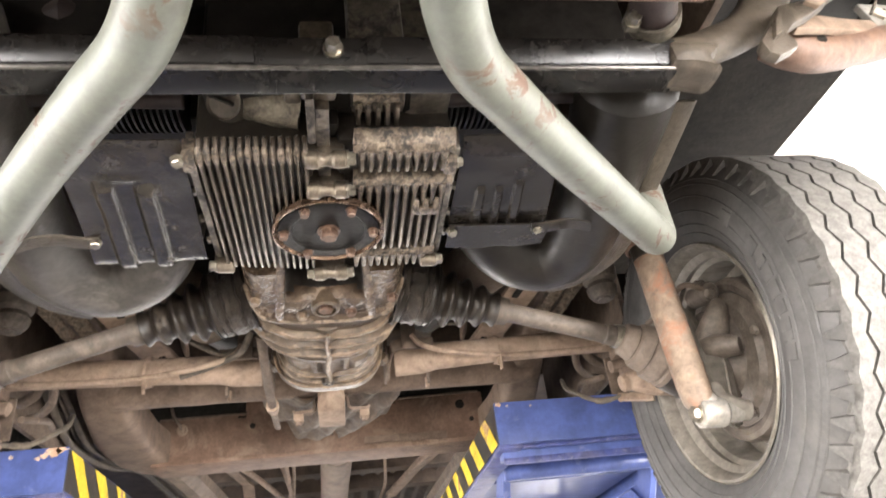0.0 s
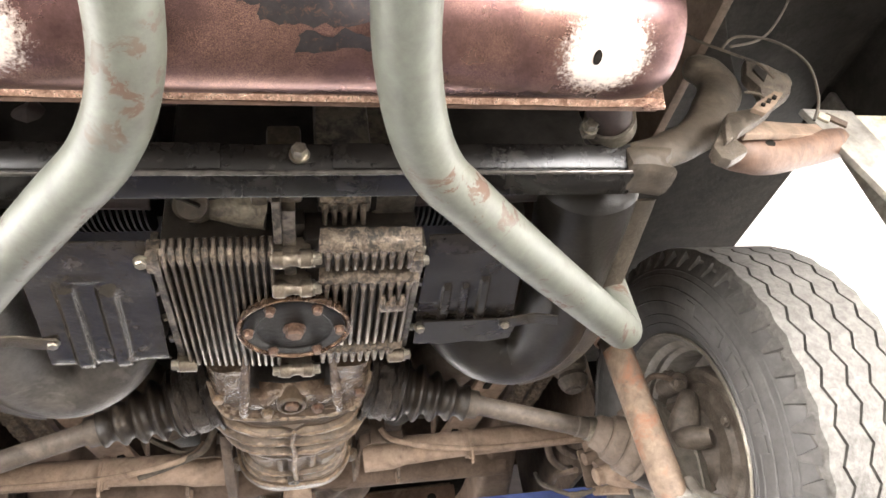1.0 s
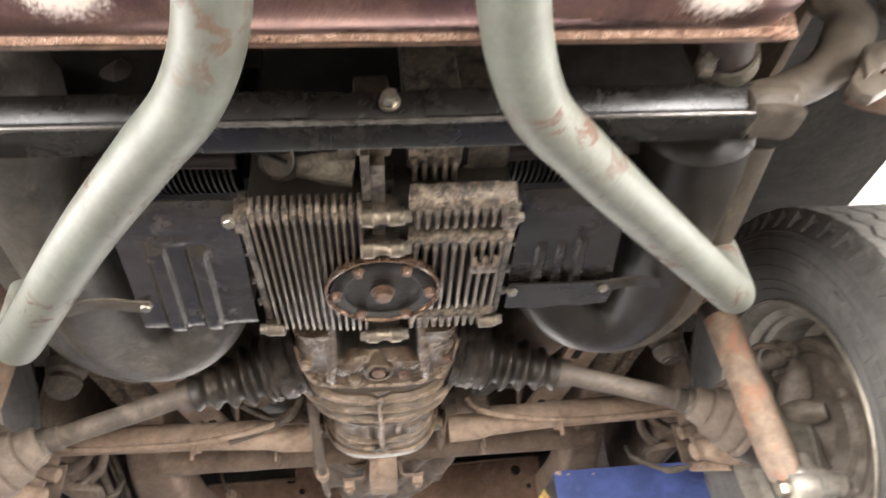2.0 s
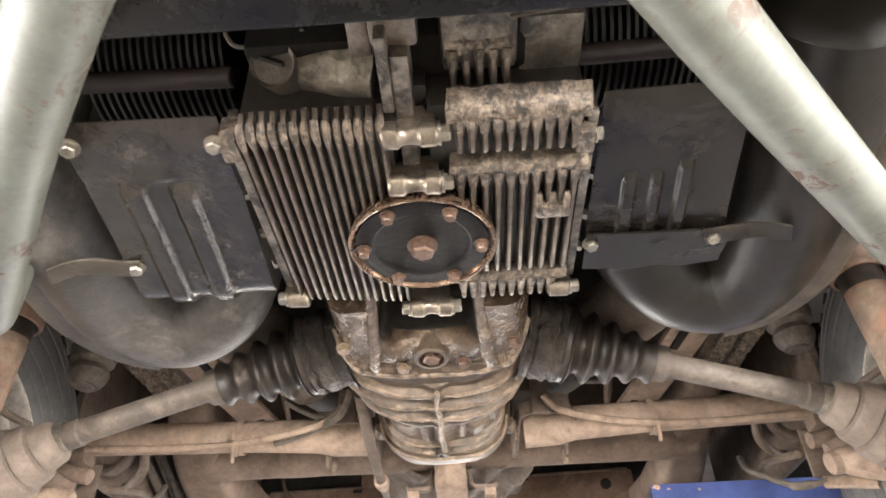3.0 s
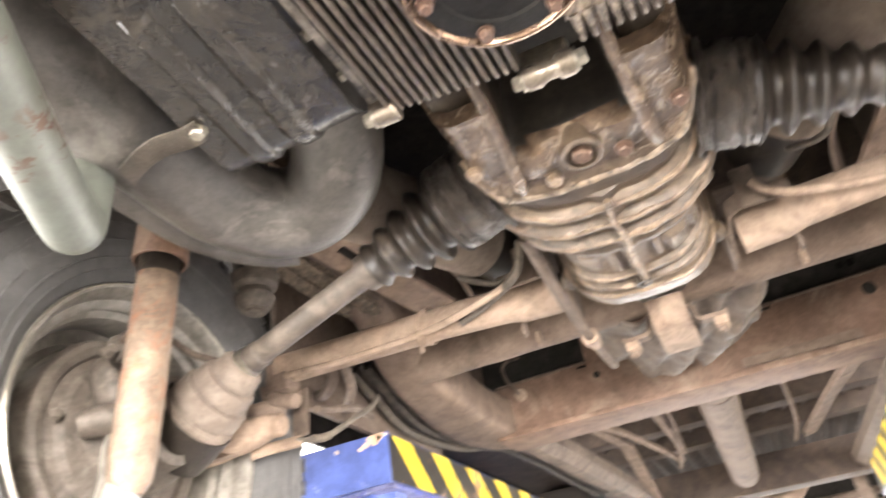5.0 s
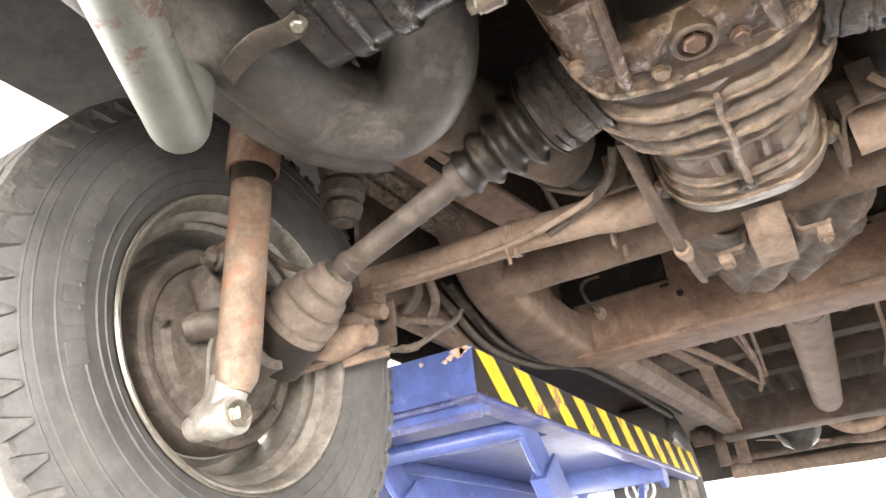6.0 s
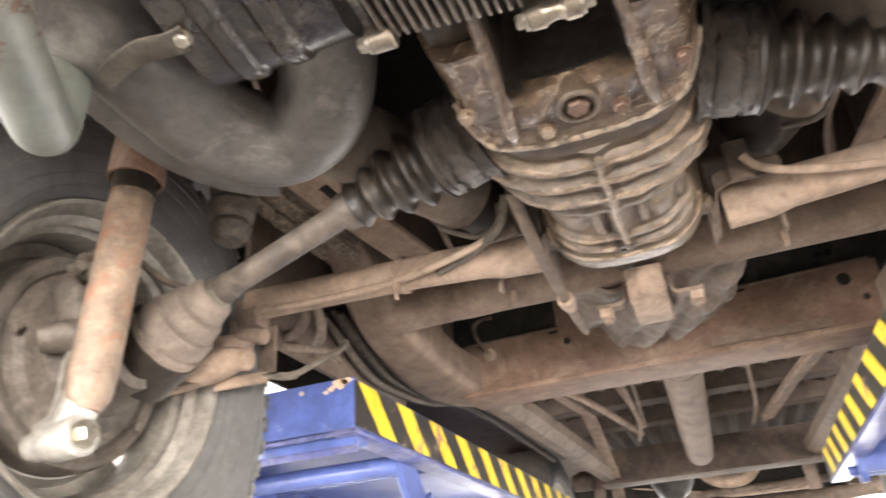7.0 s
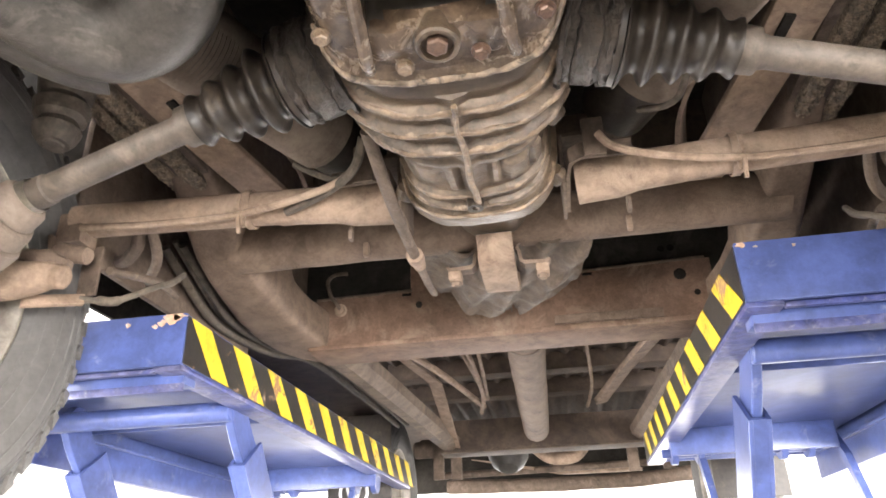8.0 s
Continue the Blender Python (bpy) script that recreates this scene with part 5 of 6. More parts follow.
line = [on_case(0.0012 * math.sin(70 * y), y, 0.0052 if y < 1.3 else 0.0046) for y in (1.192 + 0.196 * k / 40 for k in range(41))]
part("spine_rib", roughen(roughen(tube(B(), line, [0.0030 + 0.0014 * k / 40 for k in range(41)], 10), 0.0012, 60), 0.0006, 200), GEAR_RIB_SHEEN, gear, "worn lengthwise rib with dust and a painted wet highlight")
bm = B()
lathe(bm, [(0.01, 0), (0.01, 0.0105), (-0.002, 0.0095), (-0.002, 0.0048), (0.004, 0.0045), (0.004, 0)], (-0.003, 1.384, 1.806), (0, 0, 1), 16)
part("drain_boss", bm, BELL_DARK, gear)
for s in sides():
    for y, z in ((1.205, 1.862), (1.30, 1.87), (1.425, 1.862)):
        w, _ = case_at(y)
        part("case_lug", roughen(tube(B(), [(w - 0.004, y - 0.014, z), (w + 0.002, y, z), (w - 0.004, y + 0.014, z)], [0.008, 0.011, 0.008], 12), 0.0015, 60), GEAR_ALLOY, gear)
bm = B()
loft(bm, [(1.44, 0, 0.082, 1.838, 2.0), (1.47, 0, 0.080, 1.85, 2.0), (1.55, 0, 0.06, 1.875, 1.99), (1.68, 0, 0.05, 1.885, 1.98)], 30, 2.6)
roughen(bm, 0.002, 40)
part("nose_cone", bm, GEAR_ALLOY, gear)
# mount at the nose: saddle strap, side brackets and a skirted carrier plate
mount = thing("gearbox_mount", (0, 1.66, 1.85), "tan dusty gearbox mount with saddle strap and two bolts", "mount")
bm = B()
strip(bm, spline([(0.0, 1.60, 1.875), (0.0, 1.608, 1.850), (0.0, 1.64, 1.838), (0.0, 1.70, 1.836), (0.0, 1.745, 1.846), (0.0, 1.765, 1.88)], 5), (0.0275, 0, 0), 0.012)
roughen(bm, 0.001, 50)
part("saddle_strap", bm, DUST, mount, "curved pale saddle strap")
for s in sides():
    part("bracket", strip(B(), [(0.030, 1.655, 1.872), (0.034, 1.650, 1.862), (0.036, 1.648, 1.846), (0.042, 1.648, 1.841), (0.076, 1.648, 1.840), (0.079, 1.650, 1.846)], (0, 0.015, 0.002), 0.005), DUST_DIM, mount)
    part("buffer_block", roughen(box(B(), (0.058, 1.634, 1.822), (0.078, 1.664, 1.840), 0.004), 0.0012, 60), DUST, mount, "pale buffer block")
    bm = B()
    hexhead(bm, (0.068, 1.649, 1.822), (0, 0, -1), 0.012, 0.007)
    part("bolt", bm, DUST_DIM, mount)


def crumpled(u, v):
    x = (2 * u - 1) * 0.150 * math.sqrt(max(0.0, 1 - (v * 0.99) ** 2.4))
    y = 1.64 + 0.30 * v + 0.012 * math.sin(u * 19) * v + 0.008 * math.sin(u * 41 + 1) * v
    fold = 0.020 * noise.noise(Vector((x * 18, y * 14, 0.4))) + 0.007 * math.sin(x * 95 + y * 40) + 0.004 * noise.noise(Vector((x * 60, y * 60, 2)))
    return Vector((x, y, 1.862 + 0.02 * abs(x) / 0.13 + fold))


bm = sheet(B(), crumpled, 44, 30, 0.006)
part("carrier_plate", bm, PLATE_DIRTY, mount, "rag-edged dusty carrier plate")
lever = thing("clutch_lever", (-0.11, 1.5, 1.83), "long tan dusty clutch lever rod", "lever")
bm = B()
pts = spline([(-0.106, 1.265, 1.850), (-0.107, 1.33, 1.836), (-0.110, 1.42, 1.829), (-0.113, 1.56, 1.829), (-0.116, 1.66, 1.834), (-0.117, 1.73, 1.840)], 5)
tube(bm, pts, [0.0085] * 16 + [0.007] * 10, 12, True, 0.75)
part("rod", bm, DUST_DARK, lever)
bm = B()
lathe(bm, [(-0.016, 0.008), (-0.014, 0.0125), (0.006, 0.0125), (0.010, 0.0100), (0.030, 0.0095), (0.032, 0.006)], (-0.113, 1.560, 1.829), (-0.02, 1, 0.05), 14)
part("joint_sleeve", bm, DUST, lever, "short dusty coupling sleeve")

for s in sides():
    shaft = thing("drive_shaft", (0.3, 1.18, 1.84), "dusty drive shaft with black inner and tan outer rubber boots", "drive shaft", "drive shafts")
    A, E = Vector((0.126, 1.184, 1.880)), Vector((0.483, 1.235, 1.797))
    d = (E - A).normalized()
    bm = B()
    lathe(bm, [(0, 0.02), (0, 0.051)] + [(0.003 * k, 0.0530) for k in range(1, 8)] + [(0.023, 0.0495), (0.026, 0.049), (0.028, 0.0515), (0.031, 0.0515), (0.034, 0.051), (0.036, 0.049), (0.038, 0.03)], A, d, 64)
    lathe(bm, [(-0.014, 0.02), (-0.014, 0.057), (-0.009, 0.058), (-0.009, 0.051), (-0.001, 0.051), (-0.001, 0.02)], A, d, 64)
    roughen(bm, 0.0034, 75, s)
    roughen(bm, 0.0018, 260, s + 2)
    joint = part("inner_joint", bm, CRUSTY, shaft, "greasy black inner joint")
    for k in range(6):
        a = math.pi / 3 * k + 0.4
        u = d.orthogonal().normalized()
        w = d.cross(u)
        bm = B()
        rod(bm, A + d * 0.026 + 0.044 * (math.cos(a) * u + math.sin(a) * w), A + d * 0.044 + 0.044 * (math.cos(a) * u + math.sin(a) * w), 0.0065, 8)
        part("joint_bolt", bm, GREASE_SHADE, joint)
    bm = B()
    prof = []
    prof += [(0.036, 0.040), (0.036, 0.050), (0.042, 0.050), (0.044, 0.046)]
    for i in range(91):
        # deep folds with narrow crests that shrink towards the shaft
        t = i / 90
        wave = 0.5 + 0.5 * math.cos(2 * math.pi * 4 * t)
        prof.append((0.043 + 0.107 * t, 0.037 - 0.0150 * t + (0.0155 - 0.0090 * t) * wave ** 1.35))
    lathe(bm, prof, A, d, 40)
    roughen(bm, 0.0012, 30)
    part("inner_boot", bm, RUBBER, shaft, "black ribbed rubber boot")
    bm = B()
    lathe(bm, [(0.150, 0.0), (0.150, 0.0235), (0.168, 0.0225), (0.169, 0.0175), (0.178, 0.0155), ((E - A).length - 0.03, 0.0155), ((E - A).length - 0.028, 0.0175), ((E - A).length, 0.018), ((E - A).length, 0)], A, d, 22)
    roughen(bm, 0.0006, 50)
    part("axle_shaft", bm, SHAFT_DUST, shaft, "grey-brown dust-covered shaft")
    bm = B()
    lathe(bm, [(-0.012, 0.0195), (0.0, 0.0205), (0.002, 0.0205), (0.003, 0.018)], E, d, 22)
    part("boot_clip", bm, ZINC, shaft)
    O = Vector((0.576, 1.245, 1.748))
    g = (O - E).normalized()
    L = (O - E).length
    bm = B()
    # stepped folds, each with a crisp lip, and a grooved ring at the joint
    prof = [(0.000, 0.0190), (0.002, 0.0249), (0.006, 0.0282), (0.024, 0.0315), (0.026, 0.0296), (0.028, 0.0362), (0.032, 0.0385), (0.049, 0.0414), (0.051, 0.0390), (0.053, 0.0451), (0.057, 0.0470), (0.075, 0.0489), (0.077, 0.0442), (0.081, 0.0442), (0.083, 0.0503), (0.091, 0.0503), (0.093, 0.0461)]
    lathe(bm, prof, E, g, 40)
    roughen(bm, 0.0010, 30, s)
    part("outer_boot", bm, RUBBER_TAN, shaft, "dust-caked outer boot")
    bm = B()
    lathe(bm, [(0.091, 0.03), (0.091, 0.052), (L + 0.04, 0.053), (L + 0.04, 0.0)], E, g, 30)
    part("outer_joint", bm, RUBBER, shaft)

# ---- wheels, shock absorbers and rear suspension ----
def tyre_and_rim(W, label, group, teeth=44):
    """A steel wheel with its tyre; W is the middle of the rim's inner edge, the wheel reaches outwards along +x."""
    wheel = thing("wheel", W, label, "wheel", group)
    o = Vector(W)
    bm = B()
    prof = [(0.006, 0.186), (-0.004, 0.196), (-0.014, 0.215), (-0.0205, 0.235), (-0.024, 0.252), (-0.0225, 0.262), (-0.0225, 0.264), (-0.019, 0.276), (-0.0195, 0.279), (-0.014, 0.291), (-0.008, 0.303), (0.0, 0.312), (0.010, 0.3195), (0.155, 0.3195), (0.165, 0.312), (0.18, 0.29), (0.188, 0.252), (0.178, 0.21), (0.160, 0.186), (0.15, 0.182), (0.02, 0.182)]
    lathe(bm, prof, o, (1, 0, 0), 96, True)
    tyre = part("tyre", bm, SIDEWALL, wheel, "grey weathered tyre", 40)
    # raised rings and lettering-sized bars on the sidewall
    for r, x, h in ((0.208, -0.0105, 0.0016), (0.222, -0.0168, 0.0014), (0.244, -0.0228, 0.0012), (0.268, -0.0216, 0.0014), (0.287, -0.0158, 0.0016), (0.296, -0.0116, 0.0016)):
        part("sidewall_ring", lathe(B(), [(x, r - 0.0016), (x - h, r), (x, r + 0.0016)], o, (1, 0, 0), 96), SIDEWALL, tyre)
    for k, (a, w) in enumerate(((3.02, 0.011), (3.14, 0.006), (3.22, 0.010), (3.32, 0.011), (3.42, 0.009), (3.51, 0.008), (3.57, 0.006), (3.65, 0.011), (2.72, 0.012))):
        bm = B()
        box(bm, (-0.0245, -w, 0.240), (-0.0215, w, 0.262), 0.001)
        bmesh.ops.transform(bm, matrix=Matrix.Translation(o) @ Matrix.Rotation(a - 1.75, 4, "X"), verts=bm.verts)
        part("raised_mark", bm, SIDEWALL, tyre)
    # A darker band puts the grooves' shade into the colour.
    part("tread_base", lathe(B(), [(0.008, 0.3206), (0.157, 0.3206)], o, (1, 0, 0), 96), GROOVE_SHADE, tyre, "dark band painting the shade in the tread grooves")
    # five zigzag ribs of tread
    edges = [-0.003, 0.030, 0.066, 0.099, 0.135, 0.168]
    for r in range(5):
        bm = B()
        n = teeth * 2
        rows = []
        for i in range(n):
            a = 2 * math.pi * i / n
            z = 0.0052 * (1 if i % 2 else -1)
            l = edges[r] + (z if r else 0.005 * (i % 2)) + 0.0022
            q = edges[r + 1] + (z if r < 4 else -0.005 * (i % 2)) - 0.0022
            top = 0.3285
            tl, tq = (top - (0.010 if r == 0 else 0)), (top - (0.010 if r == 4 else 0))
            m1, m2 = l + 0.006, q - 0.006
            ring = [(l, 0.312), (l, tl), (m1 if r == 0 else l + 0.001, top), (m2 if r == 4 else q - 0.001, top), (q, tq), (q, 0.312)]
            rows.append([bm.verts.new(o + Vector((x, rr * math.cos(a), rr * math.sin(a)))) for x, rr in ring])
        for i in range(n):
            a, b = rows[i], rows[(i + 1) % n]
            for k in range(5):
                bm.faces.new((a[k], a[k + 1], b[k + 1], b[k]))
        bmesh.ops.recalc_face_normals(bm, faces=bm.faces)
        part("tread_rib", bm, TREAD, tyre, "dusty zigzag tread rib", 28)
    # shoulder lugs
    bm = B()
    for i in range(56):
        a = 2 * math.pi * (i + 0.5) / 56
        m = Matrix.Translation(o) @ Matrix.Rotation(a, 4, "X")
        vs = [bm.verts.new(m @ Vector(c)) for c in ((-0.0135, -0.003, 0.301), (-0.0135, 0.002, 0.300), (-0.0005, 0.0125, 0.3245), (-0.0005, -0.0095, 0.3255), (0.010, -0.010, 0.300), (0.010, 0.012, 0.300))]
        for f in ((0, 1, 2, 3), (0, 3, 4), (1, 5, 2), (3, 2, 5, 4), (0, 4, 5, 1)):
            bm.faces.new([vs[k] for k in f])
    bmesh.ops.recalc_face_normals(bm, faces=bm.faces)
    tagged(part("tyre_shoulder", bm, SHOULDER, tyre), kind="stuff")
    bm = B()
    lathe(bm, [(0.004, 0.187), (-0.003, 0.1925), (-0.006, 0.1905), (-0.0045, 0.186), (0.002, 0.181), (0.014, 0.178), (0.019, 0.177), (0.023, 0.170), (0.029, 0.166), (0.033, 0.169), (0.040, 0.169), (0.046, 0.161), (0.060, 0.158), (0.085, 0.157), (0.105, 0.164), (0.12, 0.175), (0.143, 0.182), (0.150, 0.19)], o, (1, 0, 0), 72)
    part("rim", bm, RIM, wheel, "dusty steel rim with a bright worn lip")
    bm = B()
    lathe(bm, [(-0.0052, 0.1888), (-0.0068, 0.1905), (-0.0052, 0.1922)], o, (1, 0, 0), 72)
    part("rim_lip", bm, ZINC, wheel, "bright worn rim edge")
    bm = B()
    lathe(bm, [(0.10, 0.143), (0.085, 0.135), (0.080, 0.10), (0.088, 0.05), (0.088, 0.0)], o, (1, 0, 0), 48)
    disc = part("wheel_disc", bm, RIM, wheel)
    for i in range(8):
        bm = B()
        a0 = 2 * math.pi * (i + 0.3) / 8
        step = 0.114 if i in (2, 6) else 0.132
        row = [[bm.verts.new(o + Vector((x, r * math.cos(a0 + step * k), r * math.sin(a0 + step * k)))) for x, r in ((0.101, 0.140), (0.099, 0.152), (0.101, 0.166))] for k in range(7)]
        for p, q in zip(row, row[1:]):
            bm.faces.new((p[0], p[1], q[1], q[0])), bm.faces.new((p[1], p[2], q[2], q[1]))
        part("disc_web", bm, RIM, disc)
    return wheel


for s in sides():
    W = (0.606, 1.205, 1.735)
    tyre_and_rim(W, "steel van wheel with a grey weathered tyre, hanging free", "rear wheels")
    hub = thing("brake_assembly", (0.60, 1.205, 1.735), "brown dusty brake backing plate and hub housing", "brake", "rear brakes")
    bm = B()
    lathe(bm, [(0.085, 0.133), (0.052, 0.133), (0.044, 0.129), (0.040, 0.122), (0.042, 0.112), (0.047, 0.108), (0.044, 0.096), (0.034, 0.090), (0.030, 0.07), (0.026, 0.05), (0.022, 0.0)], W, (1, 0, 0), 48)
    roughen(bm, 0.0015, 30)
    part("backing_plate", bm, HUB, hub)
    bm = B()
    lathe(bm, [(0.03, 0.080), (0.010, 0.074), (-0.004, 0.066), (-0.020, 0.060), (-0.034, 0.056), (-0.040, 0.046)], (0.606, 1.215, 1.745), (1, 0.0, 0.0), 32)
    roughen(bm, 0.003, 28)
    part("hub_housing", bm, HUB, hub, "pale dusty hub housing")
    for k, (line, r0, r1) in enumerate(((((0.588, 1.17, 1.735), (0.594, 1.14, 1.760), (0.604, 1.128, 1.785), (0.614, 1.128, 1.800)), 0.030, 0.012), (((0.590, 1.18, 1.73), (0.596, 1.165, 1.690), (0.610, 1.165, 1.655)), 0.028, 0.014), (((0.586, 1.18, 1.735), (0.594, 1.135, 1.730), (0.612, 1.112, 1.722)), 0.032, 0.016))):
        line = spline(line, 5)
        part("hub_web", roughen(tube(B(), line, [r0 + (r1 - r0) * i / (len(line) - 1) for i in range(len(line))], 18, True, 0.75), 0.002, 40, k), HUB, hub)
    # wheel cylinder, bleeder and brake pipe at the top of the plate
    part("wheel_cylinder", roughen(rod(B(), (0.618, 1.150, 1.832), (0.618, 1.205, 1.845), 0.017, 18), 0.001, 60), HUB, hub)
    part("brake_pipe_union", tube(B(), spline([(0.606, 1.152, 1.838), (0.590, 1.148, 1.842), (0.578, 1.158, 1.848), (0.572, 1.190, 1.846), (0.568, 1.23, 1.836), (0.562, 1.28, 1.838)], 5), 0.005, 10), DUST_DARK, hub)
    for cy, cz in ((1.140, 1.822), (1.165, 1.850)):
        bm = B()
        hexhead(bm, (0.616, cy, cz), (-1, -0.2, 0.1), 0.014, 0.014)
        part("union_nut", bm, HUB, hub)
    for k in range(5):
        a = 0.6 + 1.25 * k
        bm = B()
        hexhead(bm, (0.636, 1.205 + 0.108 * math.cos(a), 1.735 + 0.108 * math.sin(a)), (-1, 0, 0), 0.012, 0.007)
        part("plate_bolt", bm, HUB, hub)

    shock = thing("shock_absorber", (0.51, 1.10, 1.62), "shock absorber with flaking orange paint and rusty upper sleeve", "shock absorber", "rear shock absorbers")
    a2 = Vector((0.526, 1.097, 1.601 if s else 1.620))
    a, b, c = Vector((0.512, 1.098, 1.612)), Vector((0.503, 1.104, 1.900)), Vector((0.494, 1.112, 2.16))
    bm = B()
    d = (b - a).normalized()
    lathe(bm, [(0.012, 0.0), (0.012, 0.014), (0.026, 0.0215), (0.05, 0.0235), (0.262, 0.0235), (0.266, 0.018), (0.30, 0.018)], a, d, 24)
    roughen(bm, 0.0005, 60)
    part("body", bm, SHOCK, shock)
    bm = B()
    lathe(bm, [(-0.030, 0.0245), (0.0, 0.0250), (0.012, 0.024)], b, d, 22)
    part("collar", bm, RUBBER, shock, "black rubber collar")
    bm = B()
    e = (c - b).normalized()
    lathe(bm, [(-0.010, 0.027), (-0.010, 0.0305), (-0.008, 0.0315), ((c - b).length, 0.031), ((c - b).length, 0.0), ], b, e, 26)
    part("upper_sleeve", bm, SLEEVE, shock, "dark rusty dust sleeve")
    bm = B()
    lathe(bm, [(0, 0), (0, 0.0175), (0.003, 0.0205), (0.036, 0.0205), (0.039, 0.0180), (0.042, 0.0150), (0.062, 0.0150), (0.062, 0)], a2 + Vector((-0.022, -0.002, 0)), (1, 0.06, -0.02), 24)
    tube(bm, [a2 + Vector((0.0, 0.0, 0.008)), a + d * 0.035], [0.017, 0.0185], 18)
    eye = part("lower_eye", bm, BODY_GREY, shock, "pale lower mounting eye")
    bm = B()
    hexhead(bm, a2 + Vector((-0.022, -0.002, 0)), (-1, -0.05, 0), 0.019, 0.011)
    part("eye_bolt", bm, ZINC, eye, "plated bolt")

    arm = thing("trailing_arm", (0.45, 1.40, 1.86), "dusty tan trailing arm with brake pipe clipped to it", "suspension arm", "trailing arms")
    bm = B()
    pts = [(0.565, 1.415, 1.868), (0.30, 1.435, 1.868), (0.20, 1.45, 1.870), (0.175, 1.455, 1.870), (0.125, 1.462, 1.872)]
    tube(bm, pts, [0.0235, 0.0235, 0.026, 0.030, 0.032], 20)
    roughen(bm, 0.0008, 30)
    part("arm_tube", bm, DUST, arm)
    # square yoke at the tube's end, with a thin side plate and a stub under it
    part("arm_yoke", roughen(box(B(), (0.541, 1.396, 1.828), (0.580, 1.432, 1.874), 0.004), 0.0012, 60, s), DUST_DIM, arm, "square dusty yoke at the arm's end")
    part("yoke_plate", roughen(box(B(), (0.575, 1.388, 1.812), (0.581, 1.428, 1.838), 0.001, (0, 12, 0)), 0.0008, 60), DUST_DIM, arm)
    part("yoke_stub", roughen(tube(B(), [(0.524, 1.397, 1.804), (0.545, 1.397, 1.808), (0.568, 1.394, 1.814)], [0.0115, 0.0125, 0.0135], 14), 0.0022, 60, s), DUST_DIM, arm)
    bm = B()
    tube(bm, spline([(0.535, 1.383, 1.785), (0.555, 1.378, 1.790), (0.580, 1.366, 1.790), (0.615, 1.345, 1.785)], 6), [0.009 + 0.0006 * k for k in range(19)], 18, True, 0.8)
    part("arm_knuckle", roughen(roughen(bm, 0.004, 60, s), 0.0012, 160), DUST_DIM, arm, "crusted knuckle of the arm")
    bm = B()
    tube(bm, spline([(0.532, 1.362, 1.763), (0.552, 1.352, 1.757), (0.578, 1.336, 1.750), (0.62, 1.312, 1.742)], 6), [0.0165 + 0.0009 * i for i in range(19)], 22, True, 0.9)
    part("arm_casting", roughen(roughen(bm, 0.002, 40), 0.0008, 120), DUST, arm, "tapered forged arm")
    part("pivot_bolt", roughen(lathe(B(), [(0, 0), (0, 0.0125), (0.003, 0.0155), (0.014, 0.0160), (0.016, 0.0135), (0.02, 0.0135)], (0.519, 1.360, 1.757), (1, -0.12, 0.16), 18), 0.0007, 60), DUST, arm, "round-headed dusty pivot bolt")
    part("web_plate", box(B(), (0.528, 1.432, 1.762), (0.560, 1.437, 1.835), 0.002, (0, 0, 8)), DUST_DARK, arm)
    bm = B()
    strip(bm, [(0.617, 1.25, 1.696), (0.594, 1.30, 1.718), (0.580, 1.340, 1.733)], (0.004, 0.003, 0.007), 0.005)
    part("spring_plate", bm, DUST_DIM, arm)
    bm = B()
    strip(bm, [(0.577, 1.362, 1.731), (0.556, 1.392, 1.742), (0.536, 1.422, 1.752)], (0.003, 0.003, 0.008), 0.005)
    part("cable_guide", roughen(bm, 0.0008, 60), DUST, arm, "flat dusty cable guide")
    part("handbrake_cable", roughen(tube(B(), spline([(0.540, 1.418, 1.752), (0.520, 1.430, 1.753), (0.504, 1.440, 1.754), (0.484, 1.456, 1.768), (0.472, 1.476, 1.785), (0.468, 1.51, 1.805), (0.48, 1.56, 1.84)], 6), [0.0045] * 6 + [0.0066] * 8 + [0.0045] * 23, 10), 0.0008, 80), CABLE, arm, "dusty handbrake cable with a sleeve")
    bm = B()
    # tapered plate from the hub housing down to the pin, thick where it holds the pin
    wedge = [(0.540, 1.096, 1.598), (0.556, 1.098, 1.600), (0.585, 1.122, 1.70), (0.600, 1.165, 1.780), (0.590, 1.180, 1.806), (0.562, 1.150, 1.806), (0.546, 1.118, 1.70), (0.537, 1.102, 1.618)]
    lo = [bm.verts.new(p) for p in wedge]
    hi = [bm.verts.new((p[0] + 0.026, p[1] + 0.026, p[2] + 0.002)) for p in wedge]
    bm.faces.new(lo[::-1]), bm.faces.new(hi)
    for i in range(8):
        bm.faces.new((lo[i], lo[(i + 1) % 8], hi[(i + 1) % 8], hi[i]))
    bmesh.ops.recalc_face_normals(bm, faces=bm.faces)
    bmesh.ops.bevel(bm, geom=list(bm.edges), offset=0.004, segments=2, affect="EDGES")
    part("shock_bracket", roughen(bm, 0.001, 50), RIM, arm, "pale wedge-shaped shock bracket")
    bm = B()
    tube(bm, spline([(0.549, 1.112, 1.650), (0.550, 1.106, 1.622), (0.556, 1.101, 1.606), (0.564, 1.099, 1.600), (0.573, 1.099, 1.598)] if s else [(0.549, 1.112, 1.662), (0.550, 1.106, 1.638), (0.558, 1.101, 1.626), (0.570, 1.098, 1.622), (0.582, 1.098, 1.620)], 5), [0.012 + 0.0006 * i for i in range(11)] + [0.0178, 0.0172, 0.0164, 0.0158, 0.0152, 0.0148, 0.0150, 0.0154, 0.0150, 0.012], 18)
